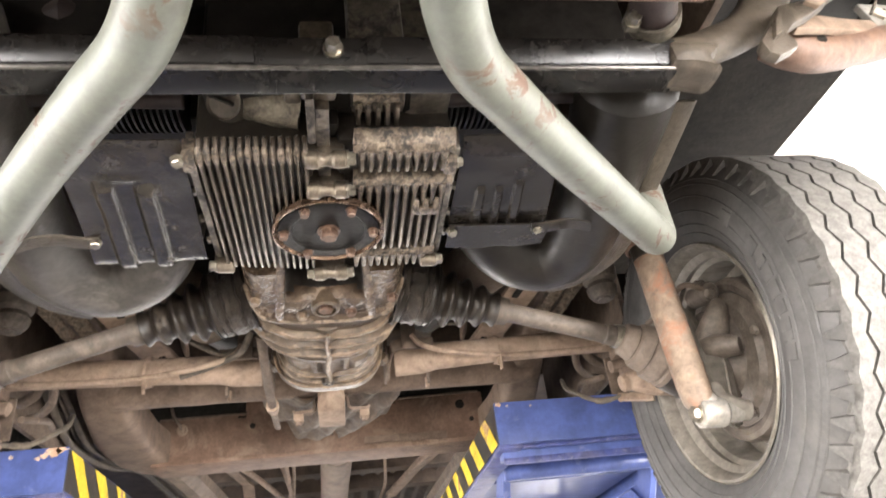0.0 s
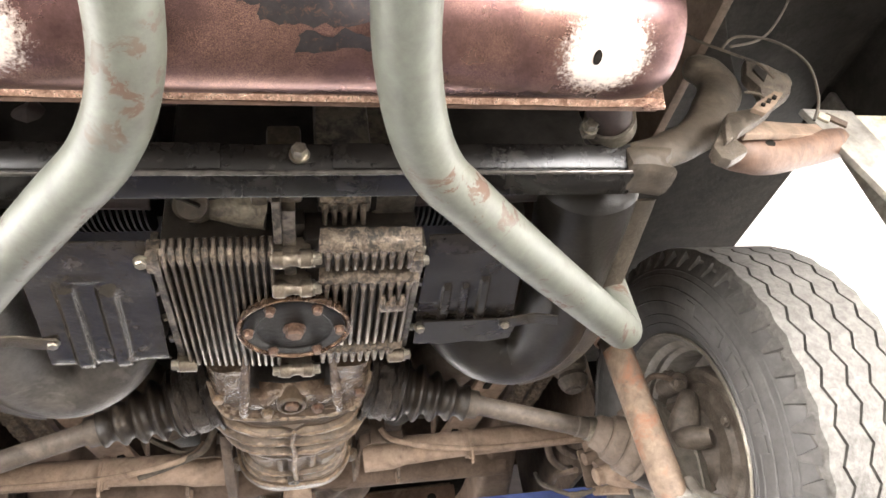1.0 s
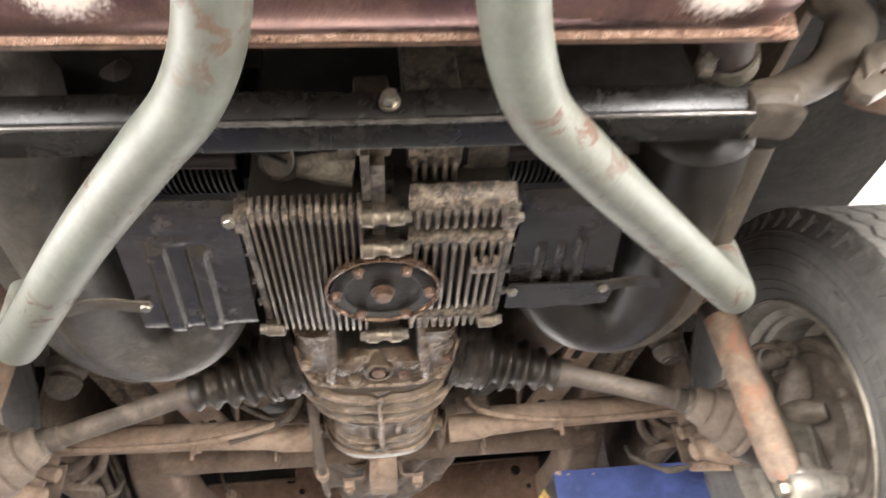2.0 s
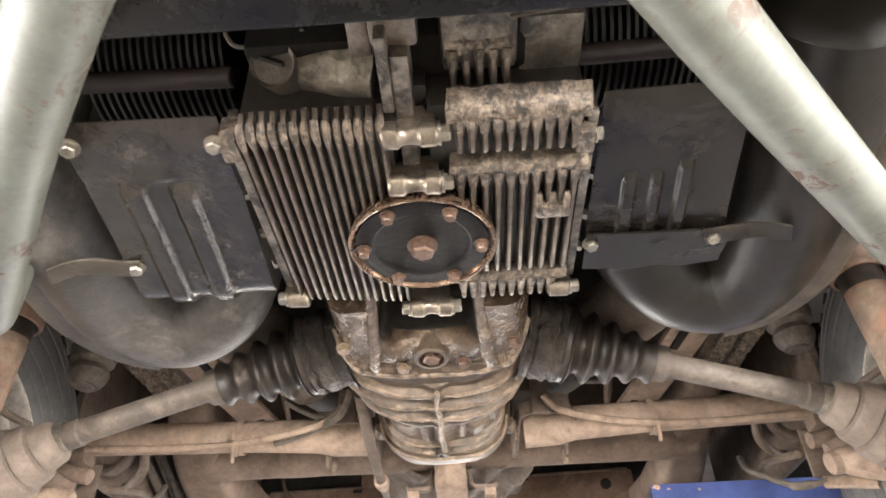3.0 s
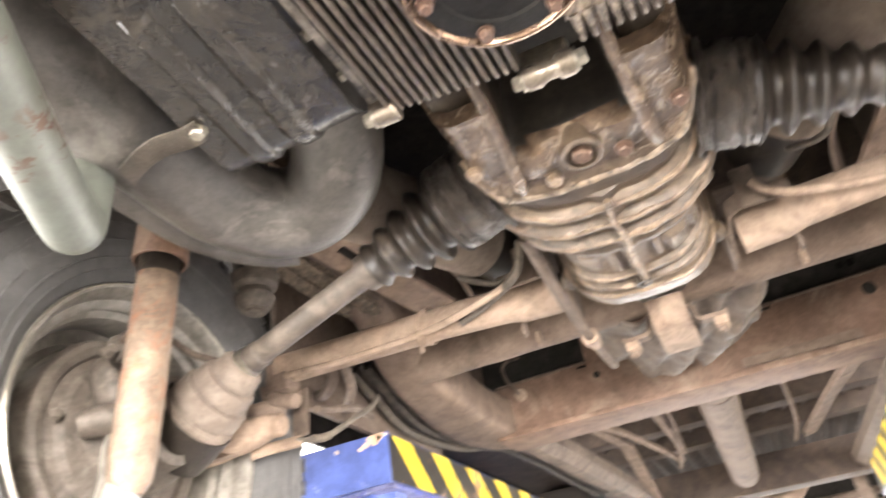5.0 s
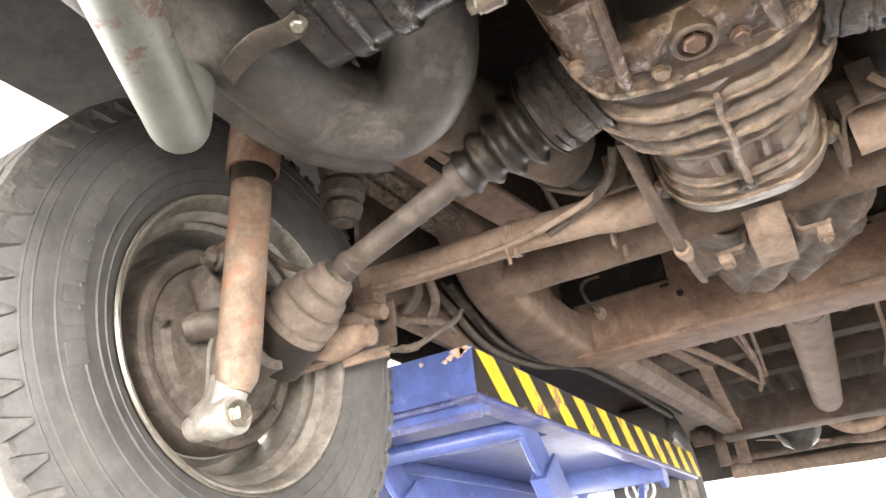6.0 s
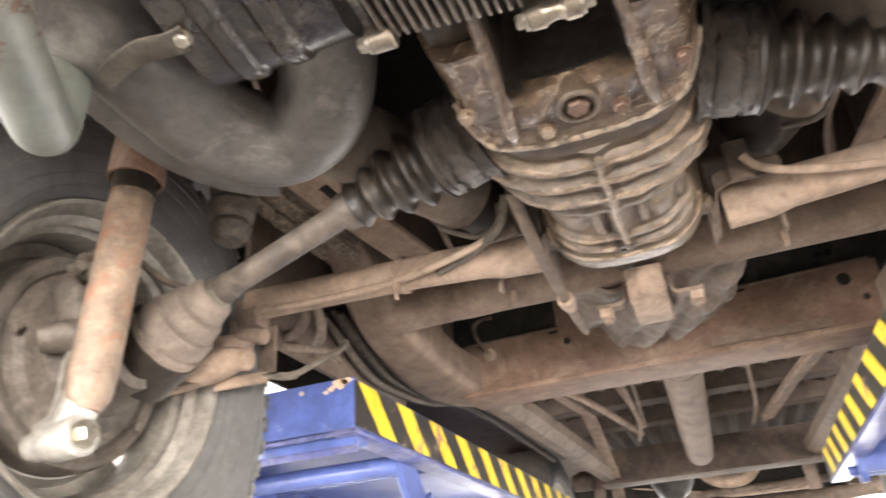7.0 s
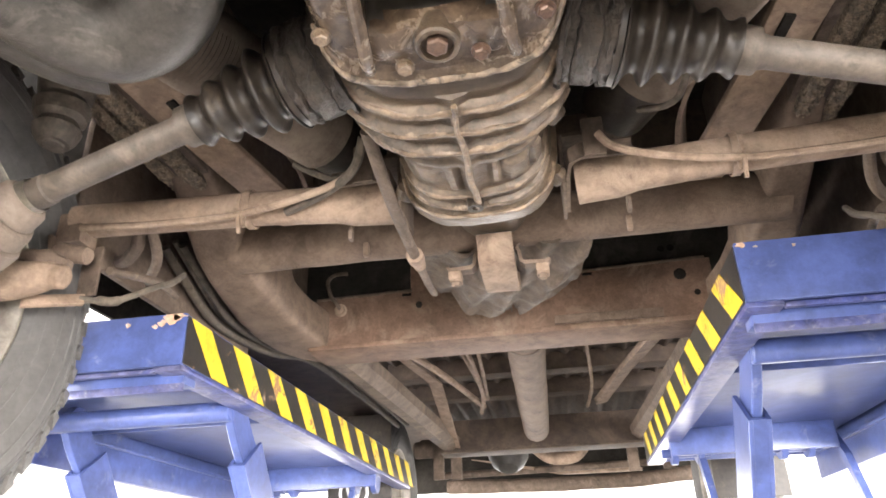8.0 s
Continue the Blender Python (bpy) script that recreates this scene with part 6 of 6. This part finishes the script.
    part("pin_lug", roughen(bm, 0.0015, 60), RIM, arm, "pale forged lug that holds the pin")
    bm = B()
    pipe = spline([(0.54, 1.393, 1.846), (0.45, 1.403, 1.8445), (0.35, 1.407, 1.8455), (0.316, 1.405, 1.846), (0.26, 1.398, 1.850), (0.20, 1.388, 1.858), (0.165, 1.379, 1.868), (0.150, 1.374, 1.885)], 5)
    tube(bm, pipe, 0.005, 8)
    part("brake_pipe", bm, DUST, arm, "thin brake pipe")
    bm = B()
    lathe(bm, [(-0.005, 0.0255), (0.005, 0.0255), (0.005, 0.0275), (-0.005, 0.0275)], (0.316, 1.434, 1.868), (1, -0.08, 0), 16, True)
    box(bm, (0.311, 1.404, 1.828), (0.321, 1.412, 1.850), 0.002)
    box(bm, (0.3135, 1.398, 1.816), (0.3185, 1.402, 1.842), 0.001, (12, 0, 10))
    box(bm, (0.3135, 1.392, 1.846), (0.3185, 1.396, 1.872), 0.001, (-14, 0, -10))
    part("pipe_clip", bm, DUST, arm, "bent pipe clip")
    part("pivot_strap", strip(B(), [(0.192, 1.402, 1.878), (0.130, 1.400, 1.878), (0.116, 1.404, 1.874), (0.112, 1.42, 1.864), (0.111, 1.49, 1.852)], (0, 0, 0.011), 0.004), DUST_DARK, arm)
    pieces("pivot_bracket", [((0.104, 1.425, 1.838), (0.109, 1.505, 1.925)), ((0.109, 1.425, 1.918), (0.20, 1.50, 1.925)), ((0.186, 1.478, 1.830), (0.192, 1.490, 1.86)), ((0.133, 1.388, 1.864), (0.160, 1.393, 1.918))], DUST_DARK, arm, 0.002)

    for k, line in enumerate((((0.505, 1.46, 1.90), (0.525, 1.50, 1.872), (0.56, 1.53, 1.862), (0.595, 1.56, 1.875)), ((0.49, 1.47, 1.885), (0.51, 1.53, 1.860), (0.55, 1.58, 1.852), (0.59, 1.64, 1.87)), ((0.52, 1.44, 1.80), (0.515, 1.50, 1.815), (0.525, 1.57, 1.835), (0.55, 1.66, 1.85)))):
        part("brake_hose", tube(B(), spline(line, 6), (0.010, 0.008, 0.006)[k], 10), DUST_DARK, arm, "dusty brake hose")
    diag = thing("diagonal_link", (0.36, 1.35, 1.95), "flat dusty tan diagonal suspension link", "suspension link", "diagonal links")
    bm = B()
    strip(bm, spline([(0.405, 1.02, 1.965), (0.385, 1.18, 1.955), (0.36, 1.35, 1.945), (0.325, 1.56, 1.94), (0.31, 1.64, 1.94)], 5), (0.031, 0.006, 0), 0.008)
    part("flat_link", bm, DUST, diag)
    middle = spline([(0.405, 1.02, 1.962), (0.385, 1.18, 1.952), (0.36, 1.35, 1.942), (0.325, 1.56, 1.937), (0.31, 1.64, 1.937)], 5)
    for i, k in ((8, -0.5), (14, -0.5)):
        p, q = middle[i], middle[i + 2]
        part("opening", strip(B(), spline([p + Vector((k * 0.02, 0, -0.0038)), (p + q) / 2 + Vector((k * 0.02, 0, -0.0042)), q + Vector((k * 0.02, 0, -0.0038))], 4), (0.006, 0.002, 0), 0.003), UNDERSEAL, diag, "dark lightening hole")
    bm = B()
    strip(bm, spline([(0.345, 1.10, 1.975), (0.30, 1.30, 1.965), (0.275, 1.45, 1.965), (0.285, 1.56, 1.955)], 5), (0.008, 0.003, 0.018), 0.005)
    part("link_rim", bm, DUST_DIM, diag)
    rail = thing("frame_rail", (0.45, 1.3, 2.0), "dark frame rail caked with crusted mud", "frame rail", "rear frame rails")
    bm = B()
    box(bm, (0.415, 0.98, 1.968), (0.468, 1.62, 2.06), 0.006)
    part("rail_web", bm, DUST_DARK, rail)
    bm = B()
    def crust(u, v):
        x, y = 0.428 + 0.026 * u + 0.006 * math.sin(v * 5), 1.03 + 0.58 * v
        lumps = noise.noise(Vector((x * 190, y * 150, 1.7))) + 0.6 * noise.noise(Vector((x * 420, y * 380, 0.2)))
        return Vector((x, y, 1.958 - 0.0045 * lumps - 0.004 * math.sin(math.pi * u)))
    sheet(bm, crust, 18, 300, 0.012)
    part("mud_crust", bm, CRUST, rail, "flaking crust of dried mud")
    bm = B()
    def outer_crust(u, v):
        p = crust(u, v)
        return Vector((p.x + 0.040, p.y + 0.08, p.z + 0.010 + 0.003 * noise.noise(p * 140)))
    sheet(bm, outer_crust, 18, 200, 0.012)
    part("mud_crust", bm, CRUST, rail, "flaking crust of dried mud")
    stop = thing("bump_stop", (0.47, 1.26, 1.90), "brown ribbed rubber bump stop", "bump stop", "bump stops")
    bm = B()
    lathe(bm, [(-0.004, 0.0), (-0.004, 0.018), (0.004, 0.024), (0.016, 0.027), (0.026, 0.022), (0.032, 0.029), (0.048, 0.032), (0.058, 0.026), (0.064, 0.031), (0.085, 0.034), (0.10, 0.030)], (0.478, 1.245, 1.878), (0, 0.0, 1), 22)
    roughen(bm, 0.0015, 40)
    part("rubber_buffer", bm, HUB, stop)
    bm = B()
    rod(bm, (0.478, 1.245, 1.872), (0.478, 1.245, 1.885), 0.012, 12)
    part("nut", bm, HUB, stop)

    front = tyre_and_rim((0.62, 3.62, 1.72), "front van wheel with a grey tyre, mostly hidden", "front wheels", 44)
    flap = thing("mud_flap", (0.66, 3.24, 1.80), "dark grey rubber mud flap with a white printed ring", "mud flap", "front mud flaps")
    bm = B()
    box(bm, (0.56, 3.236, 1.62), (0.80, 3.246, 1.98), 0.004)
    part("flap", bm, RUBBER, flap)
    bm = B()
    lathe(bm, [(0, 0.046), (-0.0015, 0.046), (-0.0015, 0.056), (0, 0.056)], (0.70, 3.2355, 1.70), (0, 1, 0), 36, True)
    part("printed_ring", bm, LOGO_WHITE, flap)
    for x0, x1 in ((-0.028, -0.012), (0.028, 0.012), (-0.012, 0.0), (0.012, 0.0)):
        bm = B()
        strip(bm, [(0.70 + x0, 3.2345, 1.735 if abs(x0) > 0.02 else 1.668), (0.70 + x1, 3.2345, 1.668 if abs(x0) > 0.02 else 1.705)], (0.005, 0, 0), 0.0015)
        part("printed_bar", bm, LOGO_WHITE, flap)

# ---- the scissor lift ----
def platform(x_in, x_out, y0, y1, bar_y, hinge_y, tone):
    """One platform: x_in is the edge beside the middle aisle."""
    sg = 1 if x_out > x_in else -1
    lift = thing("lift_platform", ((x_in + x_out) / 2, (y0 + y1) / 2, 1.76), tone, "car lift", "lift platforms")

    def bx(name, xa, xb, ya, yb, za, zb, mat, bevel=0.003, label="", parent=None):
        bm = B()
        box(bm, (min(xa, xb), ya, za), (max(xa, xb), yb, zb), bevel)
        return part(name, bm, mat, parent or lift, label)

    bx("deck", x_in, x_out, y0 + 0.008, y1, 1.792, 1.80, BLUE)
    bx("end_plate", x_in, x_out, y0, y0 + 0.009, 1.716, 1.8015, BLUE, 0.002, "flat blue end plate with chipped corner")
    bx("front_plate", x_in, x_out, y1 - 0.009, y1, 1.716, 1.80, BLUE)
    side = bx("inner_side", x_in, x_in + sg * 0.009, y0 + 0.009, y1 - 0.009, 1.718, 1.7925, BLUE)
    bx("outer_side", x_out, x_out - sg * 0.009, y0 + 0.009, y1 - 0.009, 1.718, 1.7925, BLUE)
    bx("bottom_flange", x_in, x_in + sg * 0.048, y0 + 0.004, y1 - 0.004, 1.709, 1.7175, BLUE_WORN, 0.002, "scratched bare lower edge")
    bx("outer_flange", x_out, x_out - sg * 0.048, y0 + 0.004, y1 - 0.004, 1.709, 1.7175, BLUE)
    bx("under_sheet", x_in + sg * 0.05, x_out - sg * 0.05, y0 + 0.06, y1 - 0.03, 1.742, 1.746, BLUE)
    bx("cross_channel", x_in + sg * 0.012, x_out - sg * 0.012, y0 + 0.035, y0 + 0.075, 1.696, 1.744, BLUE)
    bx("channel_lip", x_in + sg * 0.012, x_out - sg * 0.012, y0 + 0.035, y0 + 0.041, 1.684, 1.698, BLUE_WORN)
    # seams, welds and the lower lip under the end plate
    bx("end_seam", x_in + sg * 0.05, x_out - sg * 0.012, y0 + 0.010, y0 + 0.020, 1.7085, 1.7155, BLUE_WORN, 0.002)
    bx("stiffener", x_in + sg * 0.012, x_out - sg * 0.012, bar_y + 0.16, bar_y + 0.168, 1.715, 1.742, BLUE)
    bx("outer_beam", x_out - sg * 0.012, x_out - sg * 0.040, y0 + 0.05, y1 - 0.02, 1.640, 1.716, BLUE, 0.004)
    for weld in range(3):
        wy = y0 + 0.10 + 0.42 * weld
        bx("weld_seam", x_in + sg * 0.046, x_in + sg * 0.052, wy, wy + 0.05, 1.716, 1.722, BLUE_WORN, 0.002)
    # warning tape with its yellow stripes
    xf = x_in - sg * 0.0012
    tape = bx("warning_tape", x_in, xf, y0 + 0.004, y1 - 0.01, 1.719, 1.797, TAPE_BLACK, 0, "black and yellow striped warning tape")
    y, k = y0 + 0.012, 0
    while y < y1 - 0.09:
        bm = B()
        e = 0.05
        w = 0.066
        j = [random.uniform(-0.003, 0.003) for _ in range(4)]
        lowd = 0.085 if sg < 0 else -0.085
        yt, yb = (y, y + lowd) if sg < 0 else (y + 0.085, y)
        vs = [bm.verts.new((xf - sg * 0.0009, yy, zz)) for yy, zz in ((yt + j[0], 1.7965), (yt + w + j[1], 1.7965), (yb + w + j[2], 1.7195), (yb + j[3], 1.7195))]
        ws = [bm.verts.new(v.co + Vector((sg * 0.0008, 0, 0))) for v in vs]
        bm.faces.new(vs), bm.faces.new(ws[::-1])
        for i in range(4):
            bm.faces.new((vs[i], ws[i], ws[(i + 1) % 4], vs[(i + 1) % 4]))
        bmesh.ops.recalc_face_normals(bm, faces=bm.faces)
        part("yellow_stripe", bm, TAPE_YELLOW, tape)
        y += 0.155
        k += 1
    # round cross bar and the scissor legs under it
    bm = B()
    rod(bm, (x_in + sg * 0.045, bar_y, 1.706), (x_out - sg * 0.045, bar_y, 1.706), 0.0195, 20)
    part("cross_bar", bm, BLUE, lift)
    legs = thing("scissor_legs", ((x_in + x_out) / 2, (y0 + y1) / 2, 0.9), "blue steel scissor legs of the car lift", "car lift", "scissor legs")
    for xo in (0.0525, 0.40):
        x = x_in + sg * xo
        upper = spline([(x, bar_y + 0.020, 1.740), (x, bar_y + 0.030, 1.712), (x, bar_y + 0.060, 1.672), (x, bar_y + 0.115, 1.618), (x, bar_y + 0.20, 1.53)], 4)
        part("leg_head", strip(B(), upper, (0, 0.027, 0.021), 0.013), BLUE, legs, "", 20)
        a, b = Vector((x, bar_y + 0.088, 1.640)), Vector((x, y1 - 0.10, 0.16))
        for off in (-0.014, 0.014):
            part("leg_flange", strip(B(), [a + Vector((off, 0, 0)), b + Vector((off, 0, 0))], (0, 0.036, 0.028), 0.006), BLUE, legs, "", 12)
        w = Vector((0, 0.036, 0.028))
        part("leg_web", strip(B(), [a - w * 0.9, b - w * 0.9], (0.013, 0, 0), 0.006), BLUE, legs, "", 12)
        bm = B()
        strip(bm, [(x + sg * 0.045, hinge_y, 1.69), (x + sg * 0.045, y0 + 0.25, 0.16)], (0, 0.03, 0.03), 0.014)
        part("front_leg", bm, BLUE, legs, "", 12)
    for xo in (0.03, 0.30):
        bm = B()
        for q in (0.0, 0.065):
            xx = x_in + sg * (xo + q)
            tube(bm, [(xx - 0.008, hinge_y, 1.69), (xx + 0.008, hinge_y, 1.69)], 0.034, 20)
        rod(bm, (x_in + sg * xo - 0.03, hinge_y, 1.685), (x_in + sg * (xo + 0.065) + 0.03, hinge_y, 1.685), 0.012, 12)
        part("hinge", bm, BLUE, lift)
    bx("hinge_plate", x_in + sg * 0.02, x_out - sg * 0.10, hinge_y - 0.035, hinge_y - 0.02, 1.675, 1.745, BLUE)
    base = bx("base_frame", x_in + sg * 0.12, x_out - sg * 0.12, y0 + 0.1, y1, 0.0, 0.09, BLUE, 0.005, "", legs)
    return lift


left_lift = platform(-0.500, -1.03, 1.618, 3.29, 1.90, 2.90, "blue car lift platform with black and yellow striped edge")
right_lift = platform(0.325, 0.855, 1.553, 3.00, 1.76, 2.62, "blue car lift platform with striped edge and worn lower flange")


# chipped paint on the end plates' corners
def chip(lift, cx, cz, r, y, seed):
    rnd = random.Random(seed)
    ring = [(cx + r * (0.5 + 0.7 * rnd.random()) * math.cos(a) * 1.5, cz + r * (0.5 + 0.7 * rnd.random()) * math.sin(a)) for a in (2 * math.pi * k / 11 for k in range(11))]
    bm = prism(B(), ring, y - 0.0012, y + 0.002)
    for v in bm.verts:
        v.co = Vector((v.co.x, v.co.z, min(v.co.y, 1.8005)))
    bmesh.ops.recalc_face_normals(bm, faces=bm.faces)
    part("paint_chip", bm, CHIP, lift, "bare chipped patch in the blue paint")


for k, (cx, cz, r) in enumerate(((-0.525, 1.794, 0.010), (-0.540, 1.787, 0.006), (-0.512, 1.796, 0.008), (-0.552, 1.782, 0.004), (-0.600, 1.788, 0.004))):
    chip(left_lift, cx, cz, r, 1.618, k)
for k, (cx, cz, r) in enumerate(((0.333, 1.797, 0.005), (0.352, 1.793, 0.002), (0.40, 1.79, 0.002))):
    chip(right_lift, cx, cz, r, 1.553, 9 + k)

# ---- cables and small things under the floor ----
def cable(name, label, pts, r, mat=CABLE, category="cable"):
    t = thing(name, pts[0], label, category)
    bm = B()
    tube(bm, spline(pts, 6), r, 8)
    part("strand", bm, mat, t)
    return t


cable("cable", "thin dusty hanging cable", [(-0.16, 2.20, 1.96), (-0.15, 2.45, 1.93), (-0.16, 2.8, 1.92), (-0.20, 3.1, 1.93)], 0.007, DUST)
cable("cable", "thin dusty hanging cable", [(-0.20, 2.20, 1.97), (-0.17, 2.5, 1.95), (-0.16, 2.9, 1.93)], 0.006, DUST)
cable("cable", "thin dusty hanging cable", [(-0.12, 2.20, 1.97), (-0.13, 2.5, 1.94), (-0.155, 2.9, 1.93)], 0.006, DUST)
cable("linkage_rod", "thin tan linkage rod", [(-0.36, 2.12, 1.93), (-0.26, 2.5, 1.93), (-0.18, 3.0, 1.93)], 0.010, DUST, "rod")
cable("linkage_rod", "thin tan linkage rod", [(0.35, 2.12, 1.93), (0.28, 2.6, 1.95), (0.20, 3.1, 1.95)], 0.009, DUST, "rod")
cable("cable", "thin dusty hanging cable", [(0.14, 2.18, 1.97), (0.16, 2.5, 1.96), (0.18, 2.9, 1.95), (0.17, 3.2, 1.95)], 0.006, DUST)
cable("wire", "dark wire looped beside the gearbox", [(-0.13, 1.33, 1.89), (-0.15, 1.36, 1.865), (-0.20, 1.40, 1.86), (-0.26, 1.42, 1.85)], 0.006)
cable("wire", "dark wire looped beside the gearbox", [(-0.15, 1.38, 1.885), (-0.19, 1.40, 1.88), (-0.24, 1.385, 1.90)], 0.004)
cable("wire", "dark wire looped beside the gearbox", [(0.25, 1.22, 1.92), (0.24, 1.32, 1.885), (0.20, 1.36, 1.90)], 0.004)
tank = thing("round_reservoir", (-0.15, 3.9, 1.9), "dark round reservoir behind the front crossmember", "reservoir")
bm = B()
lathe(bm, [(-0.09, 0), (-0.085, 0.04), (-0.06, 0.07), (-0.02, 0.088), (0.03, 0.085), (0.08, 0.05), (0.09, 0)], (-0.17, 3.78, 1.90), (0, 0.5, 1), 28)
part("shell", bm, SPHERE, tank)
bend = thing("bent_pipe", (0.06, 3.7, 1.9), "dusty bent pipe at the front axle", "pipe")
bm = B()
tube(bm, spline([(-0.05, 3.60, 1.89), (0.0, 3.63, 1.85), (0.06, 3.64, 1.838), (0.12, 3.63, 1.85), (0.17, 3.60, 1.90)], 6), 0.026, 14)
part("pipe", bm, DUST, bend)
axle = thing("front_axle_beam", (0, 3.75, 1.85), "dark dusty front axle beam", "axle")
bm = B()
rod(bm, (-0.55, 3.62, 1.90), (0.55, 3.62, 1.90), 0.035, 18)
rod(bm, (-0.55, 3.74, 1.93), (0.55, 3.74, 1.93), 0.035, 18)
part("axle_tubes", bm, DUST_DARK, axle)
part("tie_rod", roughen(rod(B(), (-0.50, 3.95, 1.835), (0.55, 3.93, 1.845), 0.015, 14), 0.001, 30), DUST_DARK, axle)
part("steering_arm", strip(B(), [(-0.30, 3.70, 1.86), (0.05, 4.05, 1.835), (0.40, 4.10, 1.84)], (0.02, 0.02, 0), 0.012), DUST, axle)
for x, y in ((-0.44, 3.56), (-0.37, 3.58), (0.34, 3.60), (0.47, 3.58)):
    part("axle_bracket", roughen(box(B(), (x - 0.022, y, 1.77), (x + 0.022, y + 0.02, 1.90), 0.005), 0.002, 40), DUST_DARK, axle)

# small things in the engine bay
filter_can = thing("oil_filter", (-0.30, 0.73, 1.97), "dark green oil filter can behind the support bar", "oil filter")
part("can", lathe(B(), [(-0.045, 0.0), (-0.043, 0.020), (-0.036, 0.0235), (0.030, 0.0235), (0.036, 0.026), (0.042, 0.026), (0.044, 0.0)], (-0.298, 0.735, 1.975), (0.05, 0.25, 1), 28), GREEN_CAN, filter_can)
lump = thing("exhaust_flange", (-0.238, 0.71, 1.95), "rusty brown exhaust flange in the engine bay", "exhaust flange")
part("flange", roughen(tube(B(), [(-0.262, 0.712, 1.948), (-0.238, 0.708, 1.952), (-0.216, 0.712, 1.948)], [0.014, 0.021, 0.013], 16), 0.003, 60), DARK_TUBE, lump)
cap = thing("rubber_plug", (-0.335, 0.66, 1.83), "cream rubber plug under the support bar", "plug")
part("plug", lathe(B(), [(-0.010, 0.0), (-0.009, 0.008), (-0.003, 0.013), (0.010, 0.015), (0.018, 0.015), (0.018, 0.0)], (-0.322, 0.664, 1.845), (0, 0.1, 1), 22), CREAM, cap)
cable("spring_wire", "thin dark bent wire over the crankcase", [(-0.118, 0.700, 1.868), (-0.112, 0.706, 1.861), (-0.098, 0.707, 1.859), (-0.072, 0.707, 1.859), (-0.062, 0.700, 1.866)], 0.0018, DUSTY_LIT_GREY, "wire")
cable("spring_wire", "thin dark bent wire over the crankcase", [(0.082, 0.684, 1.842), (0.100, 0.680, 1.841), (0.125, 0.678, 1.843), (0.138, 0.672, 1.850)], 0.0018, DUSTY_LIT_GREY, "wire")
